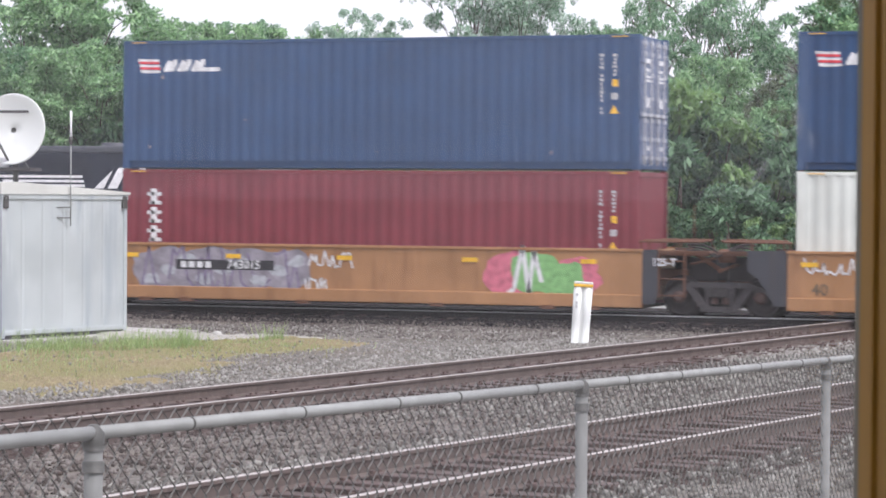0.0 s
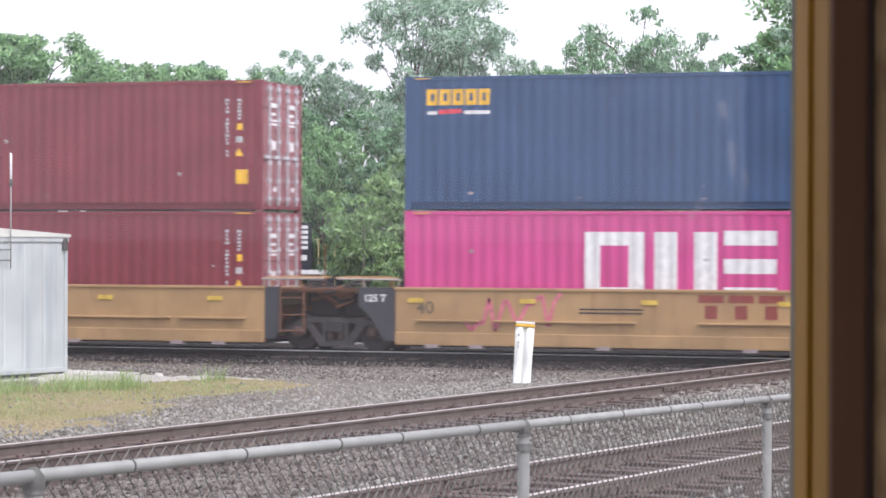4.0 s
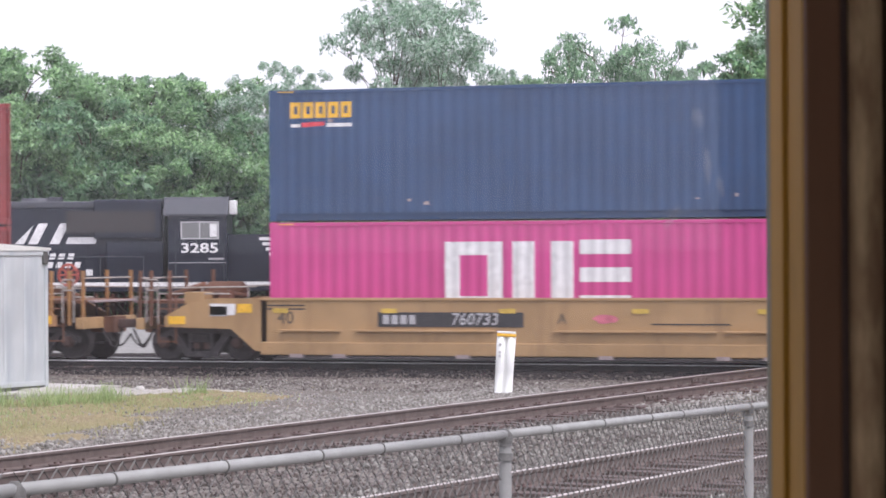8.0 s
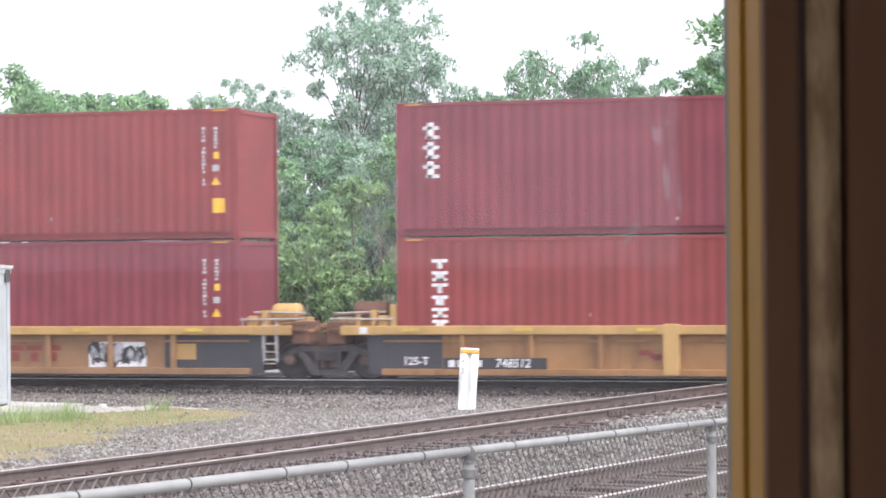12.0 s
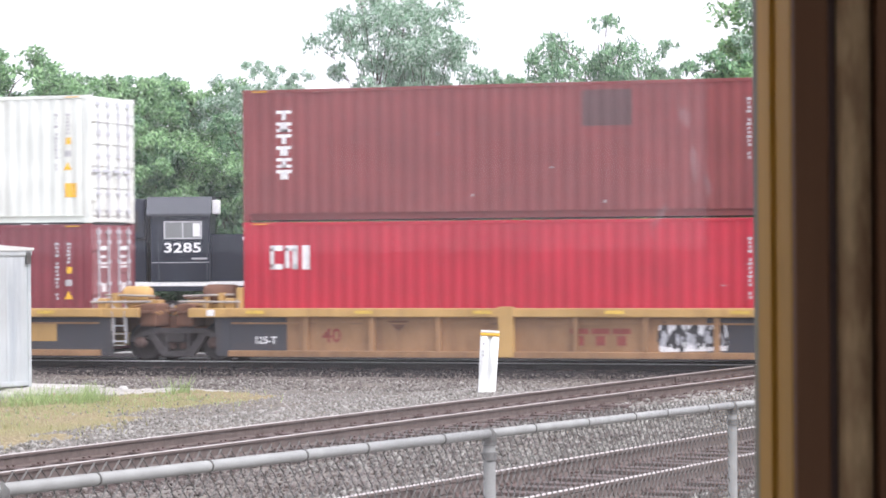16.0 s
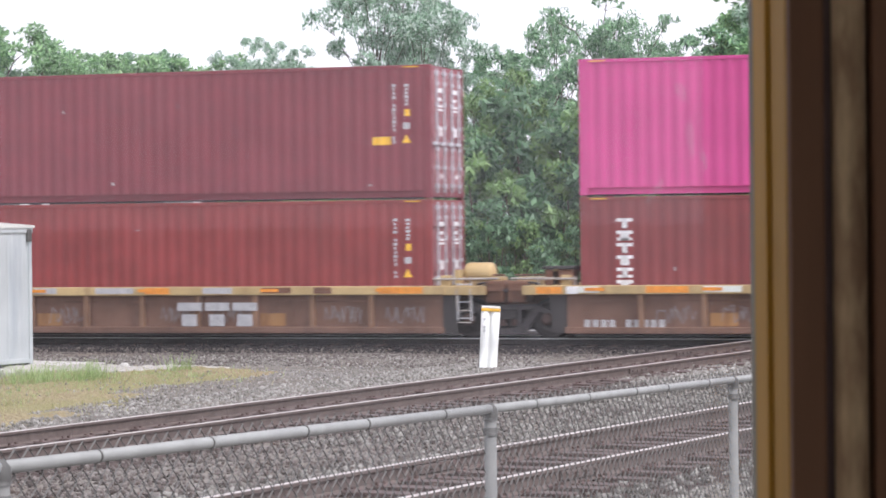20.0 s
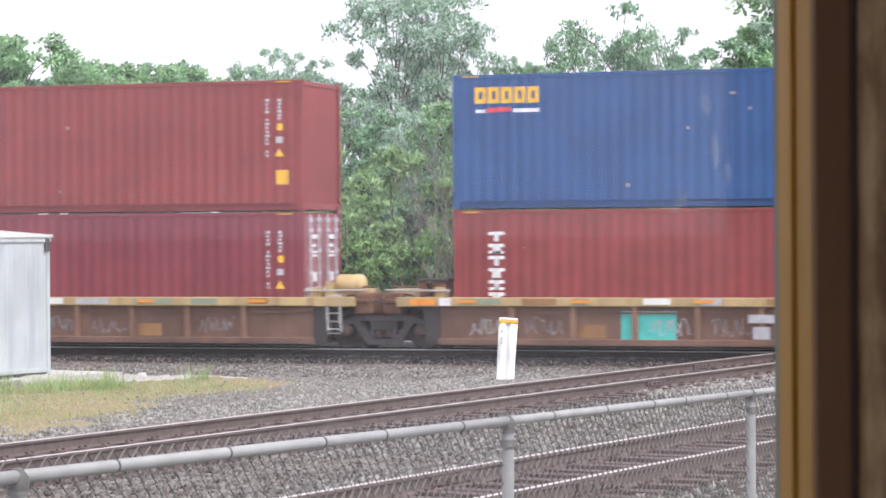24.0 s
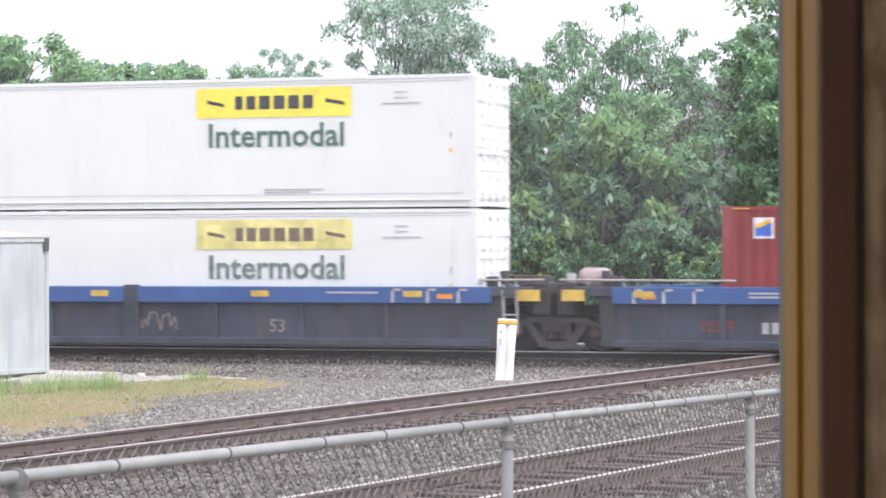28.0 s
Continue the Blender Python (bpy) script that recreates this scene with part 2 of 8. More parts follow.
M = {
    "navy": painted("navy_paint", (0.031, 0.077, 0.174), dirt=0.2, dirt_col=(0.05, 0.06, 0.09)),
    "royal": painted("royal_paint", (0.018, 0.08, 0.235), dirt=0.2, dirt_col=(0.04, 0.06, 0.12)),
    "maroon": painted("maroon_paint", (0.215, 0.042, 0.056), fade=0.25, dirt=0.22, dirt_col=(0.11, 0.045, 0.045)),
    "oxide": painted("red_oxide_paint", (0.25, 0.044, 0.044), fade=0.3, dirt=0.22, dirt_col=(0.13, 0.05, 0.04)),
    "brown": painted("brown_paint", (0.225, 0.050, 0.052), fade=0.25, dirt=0.22, dirt_col=(0.10, 0.045, 0.04)),
    "crimson": painted("crimson_paint", (0.45, 0.018, 0.042), dirt=0.15, dirt_col=(0.2, 0.03, 0.04)),
    "pink": painted("pink_paint", (0.58, 0.068, 0.255), fade=0.15, dirt=0.12, dirt_col=(0.3, 0.08, 0.12)),
    "cream": painted("off_white_paint", (0.74, 0.775, 0.715), dirt=0.35, dirt_col=(0.38, 0.34, 0.27)),
    "white": painted("white_paint", (0.735, 0.755, 0.73), dirt=0.10, fade=0.05),
    "tan": painted("tan_paint", (0.41, 0.262, 0.128), fade=0.3, dirt=0.4, dirt_col=(0.12, 0.06, 0.035)),
    "ochre": painted("ochre_paint", (0.5, 0.315, 0.115), fade=0.3, dirt=0.4, dirt_col=(0.13, 0.06, 0.03)),
    "orange_tan": painted("orange_tan_paint", (0.41, 0.215, 0.1), fade=0.3, dirt=0.55, dirt_col=(0.11, 0.045, 0.03)),
    "cream_ochre": painted("faded_cream_ochre_paint", (0.50, 0.365, 0.175), fade=0.45, dirt=0.75, dirt_col=(0.20, 0.11, 0.06)),
    "rust_pale": painted("dusty_rust_brown_paint", (0.185, 0.105, 0.075), rough=0.85, fade=0.5, dirt=0.6, dirt_col=(0.08, 0.05, 0.045)),
    "rust_rib": painted("rusty_tan_rib_paint", (0.235, 0.135, 0.085), rough=0.85, fade=0.5, dirt=0.6, dirt_col=(0.10, 0.06, 0.045)),
    "rust": painted("rusty_steel", (0.17, 0.085, 0.055), rough=0.85, fade=0.5, dirt=0.6, dirt_col=(0.06, 0.035, 0.03)),
    "car_blue": painted("faded_blue_paint", (0.056, 0.068, 0.095), fade=0.6, dirt=0.8, dirt_col=(0.11, 0.09, 0.085)),
    "chord_blue": painted("blue_chord_paint", (0.05, 0.115, 0.30), fade=0.3, dirt=0.3),
    "dark": painted("dark_grey_paint", (0.055, 0.058, 0.068), rough=0.7, dirt=0.4),
    "tan_worn": painted("worn_tan_paint", (0.33, 0.175, 0.07), fade=0.45, dirt=0.85, dirt_col=(0.13, 0.055, 0.035)),
    "tan_rib": painted("weathered_tan_paint", (0.30, 0.172, 0.088), fade=0.4, dirt=0.6, dirt_col=(0.13, 0.07, 0.05)),
    # door ends paler than their sides: light on the ends put into the colour
    "navy_door": painted("lit_navy_paint", (0.13, 0.165, 0.26), fade=0.4, dirt=0.3, dirt_col=(0.3, 0.3, 0.34)),
    "royal_door": painted("lit_blue_paint", (0.13, 0.18, 0.33), fade=0.4, dirt=0.3, dirt_col=(0.3, 0.3, 0.36)),
    "maroon_door": painted("lit_maroon_paint", (0.30, 0.12, 0.13), fade=0.4, dirt=0.3, dirt_col=(0.35, 0.25, 0.25)),
    "crimson_door": painted("lit_crimson_paint", (0.5, 0.07, 0.10), fade=0.4, dirt=0.3, dirt_col=(0.5, 0.3, 0.32)),
    "chord_green": painted("faded_green_paint", (0.27, 0.31, 0.22), dirt=0.5),
    # pink door end, likewise lightened for the light that falls on it
    "pink_door": painted("lit_pink_paint", (0.64, 0.16, 0.33), fade=0.3, dirt=0.3, dirt_col=(0.6, 0.4, 0.45)),
    "lemon_pale": plain("faded_lemon_panel", (0.66, 0.60, 0.22), 0.6, vary=0.3, scale=3.0),
    "green_worn": plain("worn_green_print", (0.15, 0.20, 0.19), 0.6, vary=0.5, scale=5.0),
    "dust": plain("pale_dusty_hardstanding", (0.33, 0.318, 0.285), 0.95, 0.0, 0.2, 1.5),
    "grime": plain("grimy_steel", (0.042, 0.038, 0.038), 0.85),
    "steel": plain("worn_wheel_steel", (0.062, 0.056, 0.058), 0.5, 0.6),
    "railhead": plain("worn_rail_top", (0.40, 0.365, 0.345), 0.5, 0.15),
    # near-white matt colour in place of the sky's glint on polished steel
    "mainhead": plain("main_line_rail_glint", (0.80, 0.79, 0.79), 0.55, 0.0, 0.08),
    "railrust": plain("rusty_rail", (0.095, 0.060, 0.052), 0.85, 0.0, 0.3),
    "trackrust": plain("pale_rusty_rail", (0.102, 0.076, 0.066), 0.85, 0.0, 0.25),
    "truck_grey": plain("dusty_truck_casting", (0.066, 0.060, 0.062), 0.85, 0.0, 0.3),
    "bar_worn": plain("worn_pale_steel", (0.36, 0.33, 0.30), 0.55, 0.1, 0.3),
    "bar_pale": plain("pale_galvanised_bars", (0.52, 0.53, 0.56), 0.5, 0.1),
    "tie": plain("weathered_timber", (0.075, 0.050, 0.044), 0.9, 0.0, 0.35),
    "galv": plain("galvanised_steel", (0.285, 0.295, 0.283), 0.65, 0.15, 0.14),
    # darker copy of galv: upright posts catch less light than the top rail
    "galv_post": plain("shaded_galvanised_post", (0.175, 0.18, 0.172), 0.7, 0.1, 0.2),
    "scuff": plain("scraped_paint", (0.33, 0.27, 0.27), 0.7),
    "galv_dark": plain("galvanised_wire", (0.088, 0.088, 0.082), 0.6, 0.3, 0.2),
    "shed": painted("aluminium_sheet", (0.50, 0.545, 0.545), rough=0.45, fade=0.25, dirt=0.9, dirt_col=(0.31, 0.36, 0.405), metal=0.2),
    "shed_roof": painted("pale_roof_sheet", (0.58, 0.59, 0.55), rough=0.5, fade=0.2, dirt=0.4, dirt_col=(0.36, 0.35, 0.31)),
    "patch": painted("dull_brown_repaint", (0.105, 0.048, 0.05), fade=0.3, dirt=0.3, dirt_col=(0.07, 0.05, 0.05)),
    "teal": painted("teal_door_paint", (0.30, 0.40, 0.41)),
    "mark_white": plain("white_stencil", (0.72, 0.72, 0.72), 0.6),
    "mark_grey": plain("worn_white_stencil", (0.42, 0.42, 0.43), 0.7),
    "mark_yellow": plain("yellow_sticker", (0.80, 0.46, 0.03), 0.5),
    "mark_orange": plain("orange_sticker", (0.75, 0.28, 0.03), 0.5),
    "mark_red": plain("red_print", (0.70, 0.06, 0.08), 0.5),
    "print_faded": plain("faded_red_print", (0.66, 0.13, 0.145), 0.6),
    "print_ghost": plain("washed_out_red_print", (0.70, 0.58, 0.54), 0.6),
    "mark_blue": plain("blue_print", (0.05, 0.14, 0.52), 0.5),
    "mark_black": plain("black_print", (0.028, 0.028, 0.032), 0.6),
    "mark_dim": plain("worn_black_stencil", (0.15, 0.108, 0.068), 0.7, vary=0.3),
    "reflect": plain("dusty_yellow_reflector", (0.60, 0.41, 0.07), 0.5, vary=0.3, scale=3.0),
    "g_faint": plain("faded_spray_paint", (0.25, 0.21, 0.205), 0.8, vary=0.35),
    "mark_rust": plain("dull_red_print", (0.24, 0.05, 0.04), 0.7),
    "grab_yellow": plain("faded_yellow_grab_iron", (0.46, 0.38, 0.17), 0.6),
    "wheel_red": plain("faded_red_paint", (0.40, 0.085, 0.06), 0.6),
    "mark_lemon": plain("lemon_panel", (0.83, 0.72, 0.06), 0.5),
    "mark_green": plain("dark_green_print", (0.05, 0.13, 0.10), 0.5),
    "g_yellow": plain("yellow_spray_paint", (0.66, 0.66, 0.13), 0.5, vary=0.1),
    "g_white": plain("white_spray_paint", (0.76, 0.77, 0.78), 0.5, vary=0.08),
    "g_black": plain("black_spray_paint", (0.03, 0.03, 0.034), 0.5),
    "g_teal": plain("turquoise_spray_paint", (0.07, 0.52, 0.46), 0.5),
    "g_lilac": plain("lilac_spray_paint", (0.3, 0.275, 0.31), 0.6, vary=0.35, scale=3.0),
    "g_violet": plain("violet_spray_paint", (0.2, 0.165, 0.25), 0.6, vary=0.4),
    "g_pink": plain("pink_spray_paint", (0.60, 0.16, 0.22), 0.6, vary=0.3),
    "g_green": plain("green_spray_paint", (0.22, 0.46, 0.17), 0.6, vary=0.3),
    "g_silver": plain("silver_spray_paint", (0.42, 0.43, 0.46), 0.5, vary=0.3),
    "loco_black": painted("locomotive_black", (0.018, 0.023, 0.036), rough=0.36, fade=0.4, dirt=0.25, dirt_col=(0.055, 0.057, 0.065)),
    "loco_roof": plain("dusty_black_roof", (0.055, 0.06, 0.072), 0.5),
    "bark": plain("bark", (0.12, 0.095, 0.075), 0.95, 0.0, 0.35, 5.0),
    "deadwood": plain("bare_grey_wood", (0.19, 0.17, 0.145), 0.95),
    "concrete": plain("pale_concrete", (0.45, 0.44, 0.41), 0.9, 0.0, 0.15, 2.0),
    "bead": knotty("knotty_bead_wood", (0.31, 0.20, 0.12), (0.74, 0.58, 0.34)),
    "ebony": plain("blackened_groove_wood", (0.11, 0.075, 0.065), 0.8),
    "plaster": plain("pale_plaster", (0.62, 0.58, 0.53), 0.9),
    "floorwood": wood_mat("dark_floorboards", (0.10, 0.06, 0.03), (0.16, 0.10, 0.05)),
    "pine": wood_mat("golden_varnished_pine", (0.36, 0.20, 0.032), (0.47, 0.26, 0.046), rough=0.7),
    "walnut": wood_mat("dark_stained_wood", (0.148, 0.079, 0.047), (0.205, 0.112, 0.066), rough=0.7),
    "sash": plain("weathered_olive_sash_paint", (0.165, 0.158, 0.12), 0.8),
    "roofing": plain("asphalt_roofing", (0.06, 0.06, 0.06), 0.95),
    "brick": plain("old_brick", (0.25, 0.11, 0.08), 0.9),
    "ground": gravel_mat("grey_gravel", (0.125, 0.114, 0.102), (0.215, 0.203, 0.186), (0.15, 0.128, 0.107)),
    "ballast_bed": gravel_mat("brown_ballast", (0.036, 0.027, 0.025), (0.095, 0.074, 0.067), (0.055, 0.039, 0.034), 14.0),
    # near-black: the shade under the train is put into this ballast colour
    "shaded_ballast": gravel_mat("shaded_ballast", (0.015, 0.013, 0.013), (0.04, 0.036, 0.036), (0.024, 0.02, 0.02), 14.0),
    "limestone": gravel_mat("pale_limestone", (0.17, 0.17, 0.165), (0.33, 0.33, 0.32), (0.26, 0.26, 0.248), 10.0),
    "dry_turf": gravel_mat("dry_turf", (0.19, 0.155, 0.09), (0.31, 0.262, 0.16), (0.225, 0.205, 0.105), 22.0, 0.12),
    "stones": island_mat("ballast_stone", [(0.048, 0.039, 0.035), (0.10, 0.085, 0.077), (0.20, 0.18, 0.167), (0.074, 0.055, 0.047)]),
    "stones_brown": island_mat("rusty_ballast_stone", [(0.040, 0.028, 0.026), (0.076, 0.055, 0.049), (0.125, 0.096, 0.086), (0.06, 0.040, 0.035)]),
    "stones_pale": island_mat("pale_green_grey_stone", [(0.06, 0.054, 0.047), (0.12, 0.113, 0.10), (0.29, 0.284, 0.258), (0.075, 0.063, 0.055)]),
    # stones coloured dark to stand in for the shade beside the cars
    "stones_shaded": island_mat("shaded_stone", [(0.014, 0.013, 0.014), (0.028, 0.026, 0.027), (0.048, 0.043, 0.042)]),
    "stones_grey": island_mat("grey_stone", [(0.145, 0.137, 0.121), (0.21, 0.203, 0.184), (0.36, 0.352, 0.323), (0.165, 0.152, 0.134)]),
    "stones_mid": island_mat("brown_grey_stone", [(0.075, 0.064, 0.057), (0.115, 0.100, 0.090), (0.18, 0.164, 0.15)]),
    "grass": leaf_mat("grass_blades", [(0.22, 0.29, 0.10), (0.29, 0.41, 0.16), (0.40, 0.52, 0.22), (0.48, 0.52, 0.30)]),
    "grass_dry": leaf_mat("dry_grass_blades", [(0.26, 0.25, 0.11), (0.33, 0.33, 0.15), (0.42, 0.38, 0.21), (0.46, 0.42, 0.28)]),
    # haze, leaf highlights and shadowed gaps are put into these crown colours
    "leaf_a": leaf_mat("leaves_fresh", [(0.061, 0.122, 0.061), (0.230, 0.417, 0.193), (0.481, 0.720, 0.362), (0.518, 0.619, 0.475)]),
    "leaf_b": leaf_mat("leaves_deep", [(0.043, 0.096, 0.054), (0.162, 0.315, 0.170), (0.341, 0.588, 0.307), (0.518, 0.619, 0.475)]),
    # lightest of all, for the haze over the tall trees
    "leaf_c": leaf_mat("leaves_silvery_haze", [(0.085, 0.151, 0.101), (0.318, 0.504, 0.334), (0.660, 0.720, 0.681), (0.518, 0.619, 0.475)]),
    "leaf_d": leaf_mat("leaves_yellowish", [(0.053, 0.090, 0.038), (0.177, 0.306, 0.113), (0.330, 0.505, 0.197), (0.390, 0.524, 0.298)]),
    "leaf_e": leaf_mat("leaves_brownish", [(0.058, 0.074, 0.045), (0.188, 0.237, 0.138), (0.362, 0.427, 0.260), (0.434, 0.542, 0.333)]),
    # darkened copy of leaf_b: shade low among the trees put into the colour
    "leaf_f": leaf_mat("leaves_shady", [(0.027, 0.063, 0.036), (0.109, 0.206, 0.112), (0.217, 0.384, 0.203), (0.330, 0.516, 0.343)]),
}


def glass_mat(name, tint=(1, 1, 1), gloss=0.04, dust=0.0):
    m, n, l, p = mat_nodes(name)
    t = n.new("ShaderNodeBsdfTransparent")
    t.inputs["Color"].default_value = (*tint, 1)
    g = n.new("ShaderNodeBsdfGlossy")
    g.inputs["Roughness"].default_value = 0.02
    mx = n.new("ShaderNodeMixShader")
    mx.inputs["Fac"].default_value = gloss
    l.new(t.outputs[0], mx.inputs[1])
    l.new(g.outputs[0], mx.inputs[2])
    out = mx.outputs[0]
    # dust: share of a pale translucent film that hazes what lies behind
    if dust:
        d = n.new("ShaderNodeBsdfTranslucent")
        d.inputs["Color"].default_value = (0.8, 0.8, 0.82, 1)
        f = noise_node(n, l, 5.0, 4)
        k = n.new("ShaderNodeMath")
        k.operation = "MULTIPLY"
        k.inputs[1].default_value = dust * 2
        l.new(f, k.inputs[0])
        m2 = n.new("ShaderNodeMixShader")
        l.new(k.outputs[0], m2.inputs["Fac"])
        l.new(out, m2.inputs[1])
        l.new(d.outputs[0], m2.inputs[2])
        out = m2.outputs[0]
    l.new(out, n["Material Output"].inputs["Surface"])
    return m


M["cab_glass"] = plain("cab_window_glass", (0.20, 0.21, 0.21), 0.08, 0.0, 0.05)
# the pane's thin pale film is added to veil the view and lift blacks
M["pane"] = glass_mat("veiled_window_glass", gloss=0.02, dust=0.024)
M["smear"] = glass_mat("smeared_glass", gloss=0.02, dust=0.12)


# ---- mesh helpers ----
def part(name, bm, material, parent, label=""):
    """Links a bmesh (or a ready mesh) as one object under a thing or a part."""
    if isinstance(bm, bpy.types.Mesh):
        me = bm
    else:
        me = bpy.data.meshes.new(name)
        bm.to_mesh(me)
        bm.free()
    ob = new(name, me)
    if material is not None:
        if not me.materials:
            me.materials.append(material)
        elif me.materials[0] is not material:
            ob.material_slots[0].link = "OBJECT"
            ob.material_slots[0].material = material
    if parent is not None:
        ob.parent = parent
    if label:
        ob["label"] = label
    return ob


def box(bm, x0, x1, y0, y1, z0, z1):
    v = [bm.verts.new((x, y, z)) for z in (z0, z1) for y in (y0, y1) for x in (x0, x1)]
    for f in ((0, 2, 3, 1), (4, 5, 7, 6), (0, 1, 5, 4), (2, 6, 7, 3), (0, 4, 6, 2), (1, 3, 7, 5)):
        bm.faces.new([v[i] for i in f])
    return bm


def bbox(x0, x1, y0, y1, z0, z1, bevel=0.0):
    """A new bmesh holding one box, its edges rounded by bevel."""
    bm = box(bmesh.new(), x0, x1, y0, y1, z0, z1)
    if bevel:
        bmesh.ops.bevel(bm, geom=bm.edges[:], offset=bevel, segments=2, affect="EDGES", profile=0.6)
    return bm


def prism(bm, pts, y0, y1):
    """A plate: the outline pts in x and z, from y0 to y1."""
    a = [bm.verts.new((x, y0, z)) for x, z in pts]
    b = [bm.verts.new((x, y1, z)) for x, z in pts]
    k = len(pts)
    bm.faces.new(a)
    bm.faces.new(b[::-1])
    for i in range(k):
        bm.faces.new((a[i], b[i], b[(i + 1) % k], a[(i + 1) % k]))
    return bm


def tube(bm, a, b, r0, r1=None, seg=8, caps=True):
    r1 = r0 if r1 is None else r1
    a, b = Vector(a), Vector(b)
    w = (b - a).normalized()
    u = w.orthogonal().normalized()
    v = w.cross(u)
    rings = []
    for c, r in ((a, r0), (b, r1)):
        rings.append([bm.verts.new(c + r * (math.cos(2 * math.pi * i / seg) * u + math.sin(2 * math.pi * i / seg) * v)) for i in range(seg)])
    for i in range(seg):
        j = (i + 1) % seg
        f = bm.faces.new((rings[0][i], rings[0][j], rings[1][j], rings[1][i]))
        f.smooth = seg > 6
    if caps:
        bm.faces.new(rings[0][::-1])
        bm.faces.new(rings[1])
    return bm


def tubes(pairs, r, seg=6):
    bm = bmesh.new()
    for a, b in pairs:
        tube(bm, a, b, r, seg=seg)
    return bm


def lathe(bm, prof, seg=20, axis="y", centre=(0, 0, 0)):
    """Turns the outline prof, pairs of (radius, place along the axis)."""
    rings = []
    for r, h in prof:
        ring = []
        for i in range(seg):
            a = 2 * math.pi * i / seg
            c, s = r * math.cos(a), r * math.sin(a)
            q = (c, h, s) if axis == "y" else (c, s, h) if axis == "z" else (h, c, s)
            ring.append(bm.verts.new(Vector(q) + Vector(centre)))
        rings.append(ring)
    for k in range(len(rings) - 1):
        for i in range(seg):
            j = (i + 1) % seg
            f = bm.faces.new((rings[k][i], rings[k][j], rings[k + 1][j], rings[k + 1][i]))
            f.smooth = True
    bm.faces.new(rings[0])
    bm.faces.new(rings[-1])
    return bm


def thing(name, m, label, category, group="", kind=""):
    """An Empty at the thing's base, that parents its parts."""
    ob = new(name)
    ob.empty_display_size = 0.3
    ob.matrix_world = m
    return tagged(ob, label, category, group, kind)


def text_mesh(body, size, depth=0.004, bold=0.0, shear=0.0, align="CENTER"):
    """The built-in font as a mesh that stands upright and faces -y."""
    cu = bpy.data.curves.new("lettering", "FONT")
    cu.body, cu.size, cu.extrude, cu.offset, cu.shear = body, size, depth, bold, shear
    cu.align_x, cu.align_y, cu.resolution_u = align, "CENTER", 2
    ob = bpy.data.objects.new("lettering", cu)
    scene.collection.objects.link(ob)
    bpy.context.view_layer.update()
    me = bpy.data.meshes.new_from_object(ob.evaluated_get(bpy.context.evaluated_depsgraph_get()))
    bpy.data.objects.remove(ob)
    me.transform(Euler((radians(90), 0, 0)).to_matrix().to_4x4())
    me.materials.clear()
    return me


# ---- ground ----
def smooth(a, b, x):
    k = min(1.0, max(0.0, (x - a) / (b - a)))
    return k * k * (3 - 2 * k)


def gz(x, y):
    """Height of the ground: it rises a little from the main line towards the depot."""
    c = x - 0.18 * y
    h = -0.27 + 0.27 * smooth(-9.0, -1.0, c) + 0.28 * smooth(-1.0, 6.0, c)
    k = smooth(-3.0, -14.0, y)
    return -0.27 + (h + 0.27) * k


def sheet(name, xs, ys, zf, material, parent=None):
    me = bpy.data.meshes.new(name)
    nx, ny = len(xs), len(ys)
    me.from_pydata([(x, y, zf(x, y)) for y in ys for x in xs], [],
                   [(j * nx + i, j * nx + i + 1, (j + 1) * nx + i + 1, (j + 1) * nx + i) for j in range(ny - 1) for i in range(nx - 1)])
    for poly in me.polygons:
        poly.use_smooth = True
    return part(name, me, material, parent)


def rough_gz(x, y):
    return gz(x, y) + 0.035 * noise.noise((x * 0.7, y * 0.7, 0)) + 0.02 * noise.noise((x * 2.3, y * 2.3, 5))


XS = [-4000, -1500, -500, -200, -120, -80] + [-60 + 0.8 * i for i in range(101)] + [30, 50, 100, 200, 500, 1500, 4000]
YS = [-4000, -1000, -300, -120] + [-70 + 0.8 * i for i in range(101)] + [20, 30, 45, 70, 120, 300, 1000, 4000]
tagged(sheet("ground", XS, YS, rough_gz, M["ground"]), "grey gravel ground with brown dusty patches", "ground", kind="structure")


def strip(name, line, w0, w1, y0, y1, step, top, foot, material, label):
    """A ballast bed along x = a*y + b: flat to w0 either side, sloping to w1."""
    a, b = line
    ys = np.arange(y0, y1 + step, step)
    verts, faces = [], []
    for y in ys:
        for off, z in ((-w1, foot), (-w0, top), (w0, top), (w1, foot)):
            verts.append((a * y + b + off, y, z + 0.02 * noise.noise((off * 3, y * 1.3, 2))))
    for j in range(len(ys) - 1):
        for i in range(3):
            faces.append((j * 4 + i, j * 4 + i + 1, j * 4 + 5 + i, j * 4 + 4 + i))
    me = bpy.data.meshes.new(name)
    me.from_pydata(verts, [], faces)
    return tagged(part(name, me, material, None), label, "ballast", kind="structure")


LINE_A, LINE_B = (0.175, -9.34), (0.185, -0.90)
Z_A, Z_B = 0.0, 0.27
strip("ballast_bed_1", LINE_A, 1.55, 2.5, -60, -3.4, 0.5, Z_A - 0.205, -0.36, M["ballast_bed"], "brown ballast bed under the crossing track")
strip("ballast_bed_2", LINE_B, 1.9, 3.0, -60, -3.4, 0.5, Z_B - 0.205, -0.32, M["ballast_bed"], "brown ballast bed under the track by the fence")


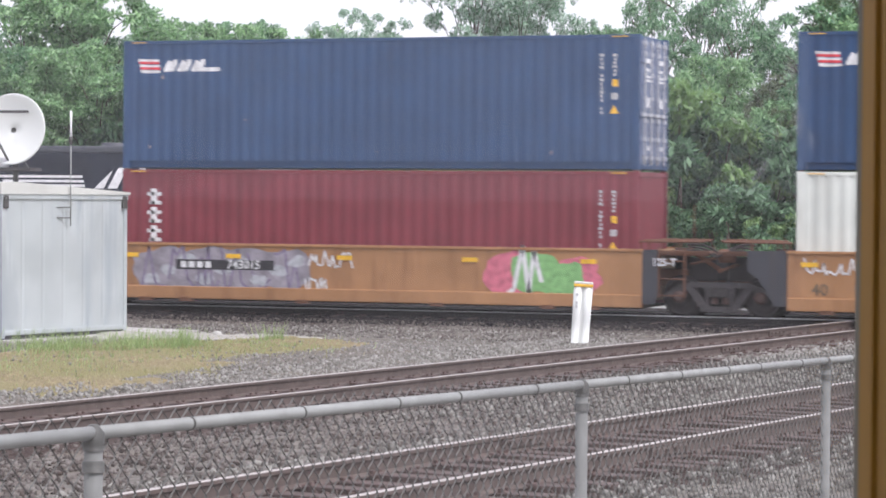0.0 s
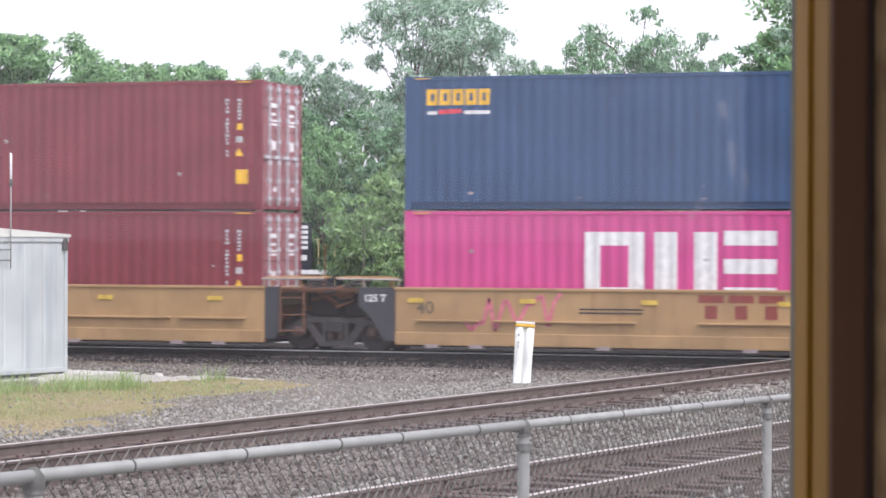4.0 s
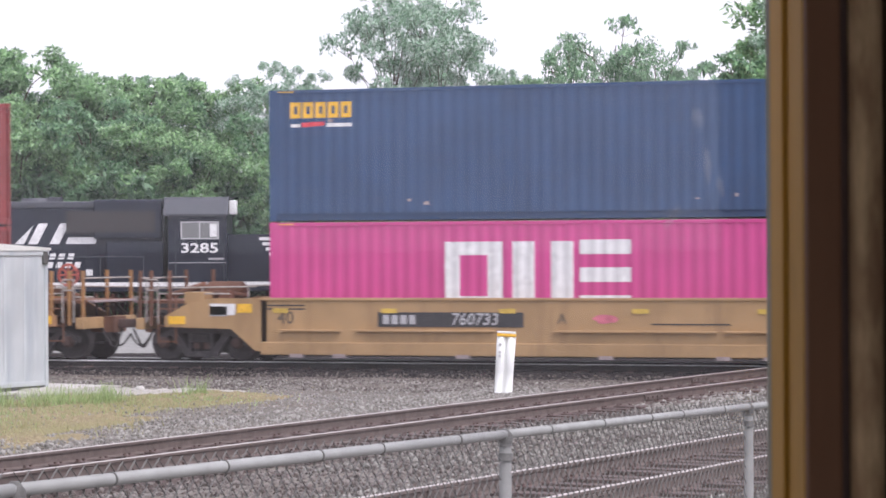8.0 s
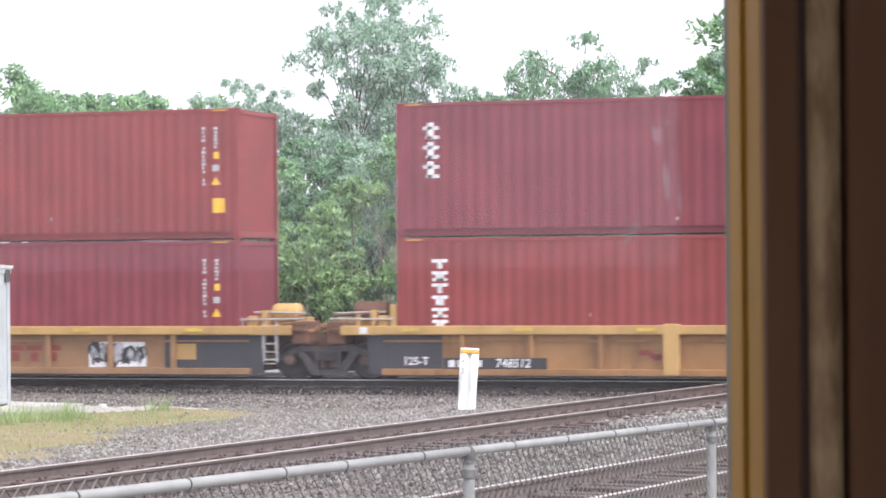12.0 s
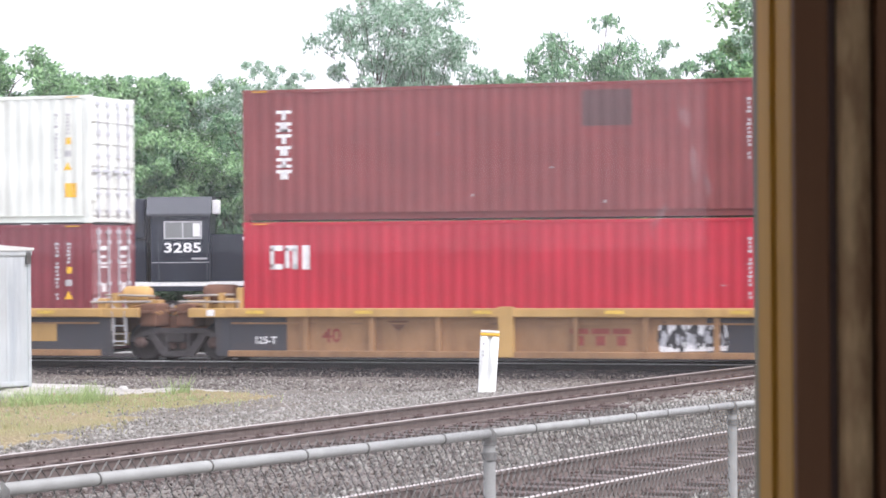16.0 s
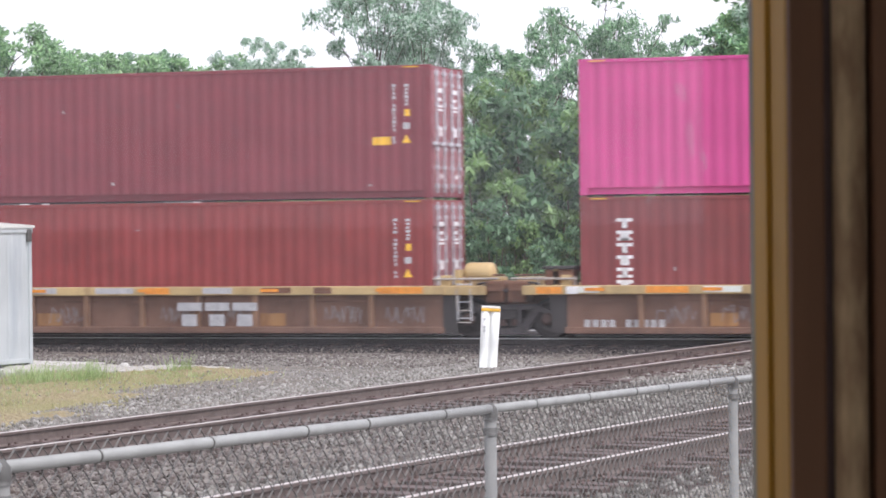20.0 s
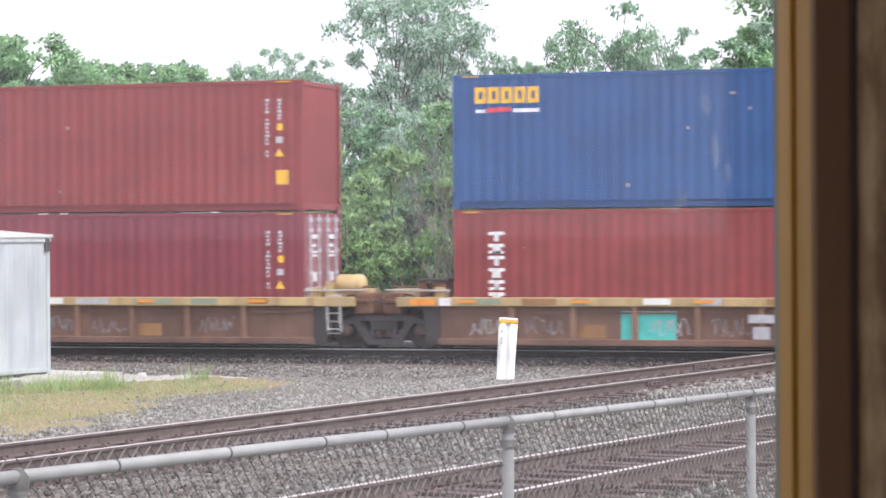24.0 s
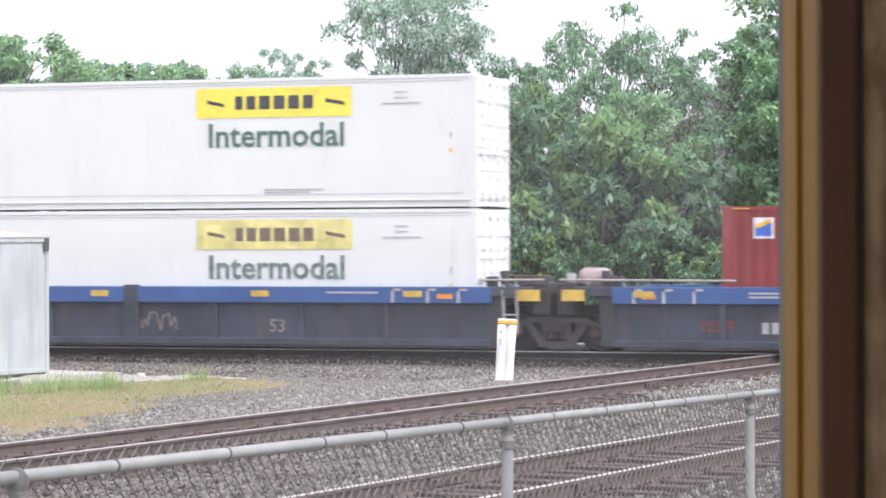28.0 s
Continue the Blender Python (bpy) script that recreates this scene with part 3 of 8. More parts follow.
def main_bed():
    bm = bmesh.new()
    prof = [(-2.8, -0.32), (-1.8, -0.17), (7.2, -0.18), (7.8, -0.32)]
    xs = [-150 + 2 * i for i in range(121)]
    rows = [[bm.verts.new((x, y, z + 0.03 * noise.noise((x * 0.8, y, 1)))) for y, z in prof] for x in xs]
    for i in range(len(xs) - 1):
        for k in range(3):
            bm.faces.new((rows[i][k], rows[i + 1][k], rows[i + 1][k + 1], rows[i][k + 1]))
    return tagged(part("ballast_bed_3", bm, M["shaded_ballast"], None), "main line ballast bed darkened for the shade under the train", "ballast", kind="structure")


main_bed()

bm = bmesh.new()
prof = [(7.9, -0.30), (8.4, -0.20), (32.0, -0.20), (32.6, -0.30)]
vs = [[bm.verts.new((x, y, z)) for y, z in prof] for x in (-160, -80, 0, 90)]
for i in range(3):
    for k in range(3):
        bm.faces.new((vs[i][k], vs[i + 1][k], vs[i + 1][k + 1], vs[i][k + 1]))
tagged(part("gravel_road", bm, M["limestone"], None), "pale limestone service road behind the main line", "road", kind="structure")


# ---- tracks ----
RAIL = [(-0.075, -0.172), (0.075, -0.172), (0.075, -0.160), (0.012, -0.140), (0.012, -0.045), (0.036, -0.035), (0.036, -0.006), (-0.036, -0.006), (-0.036, -0.035), (-0.012, -0.045), (-0.012, -0.140), (-0.075, -0.160)]
HEAD = [(-0.034, -0.006), (0.034, -0.006), (0.030, 0.0), (-0.030, 0.0)]


# main line head with deeper sides that carry the painted glint
HEAD_GLINT = [(-0.0375, -0.024), (0.0375, -0.024), (0.0365, -0.004), (0.030, 0.0), (-0.030, 0.0), (-0.0365, -0.004)]


def bar_mesh(name, prof, length):
    bm = bmesh.new()
    a = [bm.verts.new((0, x, z)) for x, z in prof]
    b = [bm.verts.new((length, x, z)) for x, z in prof]
    k = len(prof)
    bm.faces.new(a[::-1])
    bm.faces.new(b)
    for i in range(k):
        bm.faces.new((a[i], a[(i + 1) % k], b[(i + 1) % k], b[i]))
    bmesh.ops.recalc_face_normals(bm, faces=bm.faces[:])
    me = bpy.data.meshes.new(name)
    bm.to_mesh(me)
    bm.free()
    return me


def lay_track(name, m, length, ties, label, head="railhead", joint=0.0, stagger=0.0):
    t = thing(name, m, label, "railway track", kind="structure")
    rail, top = bar_mesh("rail", RAIL, length), bar_mesh("rail_head", HEAD if head == "railhead" else HEAD_GLINT, length)
    for y in (-0.755, 0.755):
        r = part("rail", rail, M["trackrust"] if head == "railhead" else M["grime"], t)
        r.location.y = y
        part("rail_head", top, M[head], r, "worn bright running surface")
    tie_me = bpy.data.meshes.new("tie")
    bmt = bbox(-0.115, 0.115, -1.3, 1.3, -0.32, -0.155, 0.012)
    bmt.to_mesh(tie_me)
    bmt.free()
    plate = bpy.data.meshes.new("tie_plate")
    bmp = bbox(-0.09, 0.09, -0.18, 0.18, -0.158, -0.150)
    for sx in (-0.06, 0.06):
        for sy in (-0.10, 0.10):
            box(bmp, sx - 0.016, sx + 0.016, sy - 0.016, sy + 0.016, -0.152, -0.125)
    bmp.to_mesh(plate)
    bmp.free()
    for x in ties:
        o = part("tie", tie_me, M["tie"], t)
        o.location = (x, random.uniform(-0.04, 0.04), random.uniform(-0.015, 0.01))
        o.rotation_euler.z = random.uniform(-0.02, 0.02)
        for y in (-0.755, 0.755):
            pl = part("tie_plate", plate, M["railrust"], o)
            pl.location.y = y
    if joint:
        for y, at in ((-0.755, joint), (0.755, joint + stagger)):
            b2 = bmesh.new()
            box(b2, at - 0.4, at + 0.4, y - 0.05, y + 0.05, -0.13, -0.045)
            for k in range(4):
                box(b2, at - 0.33 + 0.2 * k, at - 0.28 + 0.2 * k, y - 0.075, y + 0.075, -0.10, -0.065)
            part("joint_bar", b2, M["trackrust"], t, "bolted rail joint bars")
    return t


def crossing_track(name, line, z, y0, y1, label, joint, stagger=0.0):
    a, b = line
    ang = math.degrees(math.atan2(1, a))
    length = (y1 - y0) * math.sqrt(1 + a * a)
    return lay_track(name, pose(a * y0 + b, y0, z, 0, 0, ang), length, [0.3 + 0.53 * i for i in range(int(length / 0.53))], label, joint=joint, stagger=stagger)


crossing_track("track_1", LINE_A, Z_A, -47.0, -1.2, "rusty crossing track with worn bright railheads", 36.4, 5.8)
crossing_track("track_2", LINE_B, Z_B, -52.0, -1.2, "rusty track with bright railheads beside the fence", 20.0)
lay_track("track_3", pose(-120, 0, 0), 180, [70 + 0.53 * i for i in range(110)], "main line track under the passing train", head="mainhead")
lay_track("track_4", pose(-39.75 - 66.6, 36 - 21.6, -0.27, 0, 0, 18), 79, [37 + 0.53 * i for i in range(78)], "back track on which the locomotive stands")


# ---- stones ----
def quads_mesh(name, v, k=4):
    """A mesh of loose k-cornered faces; v has the shape (faces, k, 3)."""
    me = bpy.data.meshes.new(name)
    f = v.shape[0]
    me.vertices.add(f * k)
    me.vertices.foreach_set("co", v.reshape(-1).astype(np.float32))
    me.loops.add(f * k)
    me.loops.foreach_set("vertex_index", np.arange(f * k, dtype=np.int32))
    me.polygons.add(f)
    me.polygons.foreach_set("loop_start", np.arange(0, f * k, k, dtype=np.int32))
    me.update(calc_edges=True)
    return me


def pieces_mesh(name, base, faces, place, scale, rng):
    """Many small rigid pieces in one mesh: base (n, 3) turned at random, set at place (m, 3)."""
    m, n = len(place), len(base)
    q = rng.normal(size=(m, 4))
    q /= np.linalg.norm(q, axis=1)[:, None]
    w, x, y, z = q.T
    rot = np.stack([1 - 2 * (y * y + z * z), 2 * (x * y - z * w), 2 * (x * z + y * w), 2 * (x * y + z * w), 1 - 2 * (x * x + z * z), 2 * (y * z - x * w),
                    2 * (x * z - y * w), 2 * (y * z + x * w), 1 - 2 * (x * x + y * y)], 1).reshape(m, 3, 3)
    jit = base[None] * (1 + 0.35 * rng.normal(size=(m, n, 1)).clip(-1.5, 1.5))
    v = np.einsum("mij,mnj->mni", rot, jit * scale[:, None, :]) + place[:, None, :]
    f = np.asarray(faces)[None] + (np.arange(m) * n)[:, None, None]
    k = f.shape[2]
    me = bpy.data.meshes.new(name)
    me.vertices.add(m * n)
    me.vertices.foreach_set("co", v.reshape(-1).astype(np.float32))
    f = f.reshape(-1, k)
    me.loops.add(f.size)
    me.loops.foreach_set("vertex_index", f.reshape(-1).astype(np.int32))
    me.polygons.add(len(f))
    me.polygons.foreach_set("loop_start", np.arange(0, f.size, k, dtype=np.int32))
    me.update(calc_edges=True)
    return me


OCT = np.array([(1, 0, 0), (-1, 0, 0), (0, 1, 0), (0, -1, 0), (0, 0, 1), (0, 0, -1)], float)
OCTF = [(0, 2, 4), (2, 1, 4), (1, 3, 4), (3, 0, 4), (2, 0, 5), (1, 2, 5), (3, 1, 5), (0, 3, 5)]


def bed_z(x, y):
    """Height of whatever lies on top there: ground or ballast bed."""
    h = gz(x, y)
    for (a, b), w0, w1, top, foot in ((LINE_A, 1.55, 2.5, Z_A - 0.205, -0.36), (LINE_B, 1.9, 3.0, Z_B - 0.205, -0.32)):
        d = abs(x - a * y - b)
        if y < -3.4 and d < w1:
            h = max(h, top if d < w0 else top + (foot - top) * (d - w0) / (w1 - w0))
    d = abs(y)
    if d < 2.8:
        h = max(h, -0.17 if d < 1.8 else -0.17 - 0.15 * (d - 1.8))
    return h


def scatter(name, count, inside, size, material, label, seed, lift=0.0):
    rng = np.random.default_rng(seed)
    pts = []
    while len(pts) < count:
        x, y = inside(rng)
        pts.append((x, y, bed_z(x, y) + 0.25 * size[0] + lift))
    s = rng.uniform(size[0], size[1], size=(count, 1)) * rng.uniform(0.6, 1.2, size=(count, 3))
    return tagged(part(name, pieces_mesh(name, OCT, OCTF, np.array(pts), s, rng), material, None), label, "ballast", kind="stuff")


def around(line, half, y0, y1, near=1.0):
    def pick(rng):
        y = y0 + (y1 - y0) * rng.random() ** near
        return line[0] * y + line[1] + rng.uniform(-half, half), y
    return pick


def beside(line, d0, d1, y0, y1, near=1.0):
    """A strip on both sides of a line, from d0 to d1 away from it."""
    def pick(rng):
        y = y0 + (y1 - y0) * rng.random() ** near
        return line[0] * y + line[1] + rng.choice((-1, 1)) * rng.uniform(d0, d1), y
    return pick


scatter("ballast_stones", 4200, around(LINE_B, 1.35, -46, -8, 1.1), (0.024, 0.042), M["stones_brown"], "rusty brown ballast stones between the rails by the fence", 3)
scatter("ballast_stones", 13000, beside(LINE_B, 1.15, 3.2, -46, -6, 1.2), (0.028, 0.050), M["stones_pale"], "pale green-grey ballast stones beside the track by the fence", 4)
scatter("ballast_stones", 4000, around((0.18, -5.0), 2.0, -26, -6), (0.030, 0.050), M["stones_pale"], "loose pale green-grey stones between the crossing tracks", 14)
scatter("ballast_stones", 9000, around((0.18, -4.6), 2.4, -46, -20), (0.024, 0.044), M["stones"], "loose brown and grey stones between the crossing tracks", 24)
scatter("ballast_stones", 2200, around(LINE_A, 1.3, -34, -4), (0.024, 0.040), M["stones_brown"], "rusty brown ballast stones between the crossing rails", 5)
scatter("ballast_stones", 5500, beside(LINE_A, 1.05, 2.3, -34, -4), (0.026, 0.046), M["stones"], "loose brown ballast stones along the crossing track", 15)
scatter("gravel_stones", 16000, lambda r: (r.uniform(-26, -9), r.uniform(-20, -3.4)), (0.016, 0.034), M["stones_grey"], "loose grey gravel in front of the main line", 6)
scatter("gravel_stones", 6500, around((0.175, -12.6), 1.5, -32, -6), (0.022, 0.042), M["stones_grey"], "pale grey gravel edge beside the crossing track", 7)
scatter("gravel_stones", 2500, around((0.18, -8.0), 0.9, -13, -4), (0.03, 0.055), M["stones_grey"], "heap of pale fresh gravel between the tracks", 17)
scatter("main_line_stones", 11000, lambda r: (r.uniform(-36, -6), -2.0 - 5.6 * r.random() ** 1.3), (0.018, 0.040), M["stones_mid"], "dull brown-grey ballast along the main line", 8)
# dark stones paint the shade band along the foot of the train
scatter("main_line_stones", 4500, lambda r: (r.uniform(-36, -6), r.uniform(-2.3, -0.9)), (0.018, 0.040), M["stones_shaded"], "ballast darkened for the shade at the ends of the ties", 18)
scatter("gravel_stones", 350, lambda r: (r.normal(-19.6, 1.6), r.normal(-13.6, 3.4)), (0.014, 0.030), M["stones_grey"], "small grey stones strewn over the dry turf", 27, 0.05)


# ---- grass beside the shed ----
def grass_patch(name, blobs, count, h, material, label, seed):
    rng = np.random.default_rng(seed)
    v = np.empty((count, 4, 3))
    for i in range(count):
        cx, cy, sx, sy = blobs[int(rng.integers(len(blobs)))]
        x, y = cx + sx * rng.normal(), cy + sy * rng.normal()
        z = bed_z(x, y)
        a, k, w = rng.uniform(0, 6.28), rng.uniform(0.2, 1.0) ** 1.3 * h, rng.uniform(0.005, 0.012)
        lean = rng.normal(size=2) * 0.4 * k
        d = np.array([math.cos(a) * w, math.sin(a) * w, 0])
        p0, p1 = np.array([x, y, z - 0.01]), np.array([x + lean[0], y + lean[1], z + k])
        v[i] = [p0 - d, p0 + d, p1 + d * 0.2, p1 - d * 0.2]
    return tagged(part(name, quads_mesh(name, v), material, None), label, "grass", kind="stuff")


def turf(name, cx, cy, rx, ry, ang, seed, material="dry_turf", label="dry yellow-brown turf with thin grass", rise=0.05):
    """A low swelling that comes out of the gravel with a ragged edge."""
    n = 80
    verts, faces = [], []
    for j in range(n):
        for i in range(n):
            u, w = 2.3 * i / (n - 1) - 1.15, 2.3 * j / (n - 1) - 1.15
            x = cx + u * rx * math.cos(ang) - w * ry * math.sin(ang)
            y = cy + u * rx * math.sin(ang) + w * ry * math.cos(ang)
            k = 1 - u * u - w * w
            rough = 0.06 * noise.noise((x * 1.1, y * 0.5, seed)) + 0.055 * noise.noise((x * 3.1, y * 1.1, seed + 3)) + 0.03 * noise.noise((x * 8.0, y * 3.0, seed + 5))
            verts.append((x, y, gz(x, y) + min(rise, 0.10 * k) + rough))
    for j in range(n - 1):
        for i in range(n - 1):
            faces.append((j * n + i, j * n + i + 1, (j + 1) * n + i + 1, (j + 1) * n + i))
    me = bpy.data.meshes.new(name)
    me.from_pydata(verts, [], faces)
    return tagged(part(name, me, M[material], None), label, "grass" if material == "dry_turf" else "ground", kind="structure")


turf("turf", -19.9, -16.6, 2.0, 7.0, 0.30, 1.0)
turf("turf", -19.4, -11.2, 1.6, 2.6, -0.1, 4.0)
turf("dust_patch", -21.7, -8.9, 2.7, 0.8, 0.12, 7.0, "dust", "pale dusty hardstanding beside the shed", 0.06)
grass_patch("grass", [(-20.6, -13.5, 0.16, 0.3), (-20.3, -12.7, 0.12, 0.3), (-21.0, -13.6, 0.16, 0.4), (-21.6, -14.6, 0.2, 0.6), (-20.45, -12.2, 0.12, 0.25), (-22.0, -13.9, 0.25, 0.4), (-22.4, -14.6, 0.4, 0.5), (-21.3, -12.6, 0.5, 0.3)], 1500, 0.42, M["grass"], "tall tufts of pale green grass beside the shed", 11)
grass_patch("grass", [(-19.8, -9.8, 0.16, 0.15), (-19.7, -9.6, 0.10, 0.1)], 110, 0.40, M["grass"], "small green weed clump in the gravel", 12)
grass_patch("grass", [(-20.2, -15.5, 0.8, 3.0), (-21.2, -14.0, 0.7, 1.6), (-19.4, -12.0, 0.8, 1.2), (-18.6, -19.5, 0.8, 2.0)], 5200, 0.13, M["grass_dry"], "short sparse dry grass on the turf", 13)
grass_patch("grass", [(-20.9, -14.5, 0.7, 2.0), (-19.6, -17.5, 0.6, 2.2), (-19.3, -11.8, 0.7, 0.9)], 2600, 0.15, M["grass"], "short pale green grass on the turf", 19)


# ---- chain-link fence ----
def chain_fence():
    t = thing("chain_link_fence", Matrix.Identity(4), "galvanised chain-link fence with a round top rail", "fence")
    tops = [Vector((-2.865 + 0.2185 * k, -46.36 + 3.655 * k, 1.764 - 0.103 * k)) for k in range(-2, 5)]
    hgt = 1.42
    for p in tops:
        bm = bmesh.new()
        lathe(bm, [(0.024, -hgt - 0.25), (0.024, -0.03)], 14, "z")
        o = part("post", bm, M["galv_post"], t)
        o.location = p
        cap = bmesh.new()
        lathe(cap, [(0.029, -0.10), (0.029, -0.075), (0.0255, -0.07)], 14, "z")
        lathe(cap, [(0.027, -0.045), (0.029, -0.03), (0.029, 0.0), (0.012, 0.022)], 14, "z")
        part("post_cap", cap, M["galv_dark"], o, "cast loop cap that holds the top rail")
    for a, b in zip(tops[:-1], tops[1:]):
        rail = bmesh.new()
        tube(rail, a, b, 0.0178, seg=14)
        r = part("top_rail", rail, M["galv"], t)
        for k in (0.14, 0.33, 0.52, 0.66, 0.86):
            c, w = a.lerp(b, k), (b - a).normalized()
            tie = bmesh.new()
            tube(tie, c - w * 0.004, c + w * 0.004, 0.0205, seg=12)
            part("wire_tie", tie, M["galv_dark"], r)
        # woven wires, each a zigzag
        length = (b - a).length
        u = (b - a).normalized()
        pitch, rows = 0.072, int((hgt - 0.06) / 0.072)
        cols = int(length / pitch)
        mesh = bmesh.new()
        side = u.cross(Vector((0, 0, 1))).normalized()
        rad = 0.0022
        for c in range(cols):
            prev = None
            for k in range(2 * rows + 1):
                s = (c + (k % 2) * 0.5) * pitch
                q = a + u * s + Vector((0, 0, 0.046 - k * pitch * 0.5)) + side * (0.003 if k % 2 else -0.003)
                ring = [mesh.verts.new(q + side * (rad * math.cos(j * 2.094)) + u * (rad * 1.3 * math.sin(j * 2.094))) for j in range(3)]
                if prev:
                    for j in range(3):
                        mesh.faces.new((prev[j], prev[(j + 1) % 3], ring[(j + 1) % 3], ring[j]))
                prev = ring
            prev = None
            for k in range(2 * rows + 1):
                s = (c + 1 - (k % 2) * 0.5) * pitch
                q = a + u * s + Vector((0, 0, 0.046 - k * pitch * 0.5)) + side * (-0.003 if k % 2 else 0.003)
                ring = [mesh.verts.new(q + side * (rad * math.cos(j * 2.094)) + u * (rad * 1.3 * math.sin(j * 2.094))) for j in range(3)]
                if prev:
                    for j in range(3):
                        mesh.faces.new((prev[j], prev[(j + 1) % 3], ring[(j + 1) % 3], ring[j]))
                prev = ring
        tagged(part("mesh_wire", mesh, M["galv_dark"], t, "woven diamond wire mesh"), kind="stuff")
    return t


chain_fence()


# ---- white marker post ----
def marker_post():
    t = thing("marker_post", pose(-14.35, -7.5, gz(-14.35, -7.5) - 0.02, 0, 3.5, 17), "leaning white plastic marker post with a yellow band", "post")
    for x in (-0.095, 0.095):
        bm = bmesh.new()
        lathe(bm, [(0.075, 0.0), (0.078, 0.45), (0.084, 0.52), (0.080, 0.56), (0.088, 1.10)], 16, "z", (x, 0, 0))
        part("tube", bm, M["white"], t)
    band = bbox(-0.185, 0.185, -0.095, 0.095, 1.10, 1.16, 0.02)
    part("band", band, M["mark_yellow"], t, "faded yellow reflective band")
    part("cap", bbox(-0.18, 0.18, -0.09, 0.09, 1.16, 1.20, 0.015), M["white"], t)
    part("web", bbox(-0.05, 0.05, -0.035, 0.035, 0.03, 1.1, 0.01), M["white"], t)
    for k in (0, 2, 3):
        part("marking", bbox(-0.13, -0.085, -0.094, -0.086, 0.93 - 0.075 * k, 0.975 - 0.075 * k), M["mark_grey"], t)
    return t


marker_post()


# ---- equipment shed with dish ----
def equipment_shed():
    ang = math.degrees(math.atan2(3.4, 0.9))
    length, deep, tall = 3.55, 2.9, 2.82
    t = thing("equipment_shed", pose(-24.35, -11.9, gz(-24, -11) - 0.02, 0, 0, ang), "weathered grey aluminium equipment shed on a concrete pad", "shed")
    # long wall faces local -y; the shed reaches to +y
    ribs = 6
    pts = []
    for i in range(ribs):
        x = 0.06 + (length - 0.12) * i / ribs
        w = (length - 0.12) / ribs
        pts += [(x, 0.0), (x + w * 0.80, 0.0), (x + w * 0.88, 0.009), (x + w * 0.92, 0.009)]
    pts.append((length - 0.06, 0.0))
    bm = bmesh.new()
    for (x0, y0), (x1, y1) in zip(pts[:-1], pts[1:]):
        a = [bm.verts.new(c) for c in ((x0, y0, 0.12), (x1, y1, 0.12), (x1, y1, tall - 0.12), (x0, y0, tall - 0.12))]
        bm.faces.new(a)
    part("wall_sheet", bm, M["shed"], t, "ribbed aluminium wall sheet with pale streaks")
    part("core", bbox(0.03, length - 0.03, 0.03, deep - 0.03, 0.10, tall - 0.06), M["shed"], t)
    for x in (0.0, length - 0.09):
        for y in (-0.02, deep - 0.09):
            part("corner_post", bbox(x, x + 0.09, y, y + 0.11, 0.06, tall - 0.05, 0.012), M["shed"], t)
    part("base_rail", bbox(0.0, length, -0.015, 0.09, 0.13, 0.22, 0.01), M["shed"], t)
    part("eave_rail", bbox(-0.02, length + 0.02, -0.03, 0.10, tall - 0.13, tall - 0.02, 0.012), M["shed"], t)
    for x in (0.02, length - 0.16):
        part("lifting_bracket", bbox(x, x + 0.13, -0.055, 0.0, tall - 0.30, tall - 0.05, 0.015), M["galv_dark"], t, "dark steel lifting bracket")
    roof = bmesh.new()
    prism(roof, [(-0.06, tall - 0.03), (length + 0.06, tall - 0.03), (length + 0.06, tall + 0.02), (length * 0.12, tall + 0.20), (-0.06, tall + 0.19)], -0.05, deep + 0.05)
    part("roof", roof, M["shed_roof"], t, "pale sloping metal roof with a thin lip")
    part("door", bbox(-0.03, 0.02, 0.35, 1.3, 0.12, 2.2, 0.01), M["teal"], t, "dull teal metal door")
    part("sill", bbox(0.02, length - 0.1, 0.0, 0.2, -0.02, 0.13), M["mark_black"], t, "black timber bearer")
    part("sill", bbox(-0.2, length * 0.62, -0.16, -0.05, -0.02, 0.075, 0.01), M["mark_black"], t, "dark timber lying along the base")
    # antenna mast on the wall
    ax = 1.80
    mast = tubes([((ax, -0.10, 2.18), (ax, -0.10, 3.80))], 0.013, 8)
    part("antenna_mast", mast, M["galv"], t)
    part("antenna_whip", tubes([((ax, -0.10, 3.80), (ax, -0.10, 4.40))], 0.022, 8), M["mark_white"], t, "white fibreglass antenna whip")
    part("antenna_collar", tubes([((ax, -0.10, 3.76), (ax, -0.10, 3.90))], 0.034, 8), M["galv_dark"], t)
    for z in (2.34, 2.54):
        part("antenna_bracket", tubes([((ax - 0.28, 0, z), (ax, -0.10, z))], 0.012, 6), M["galv_dark"], t)
    return t


equipment_shed()


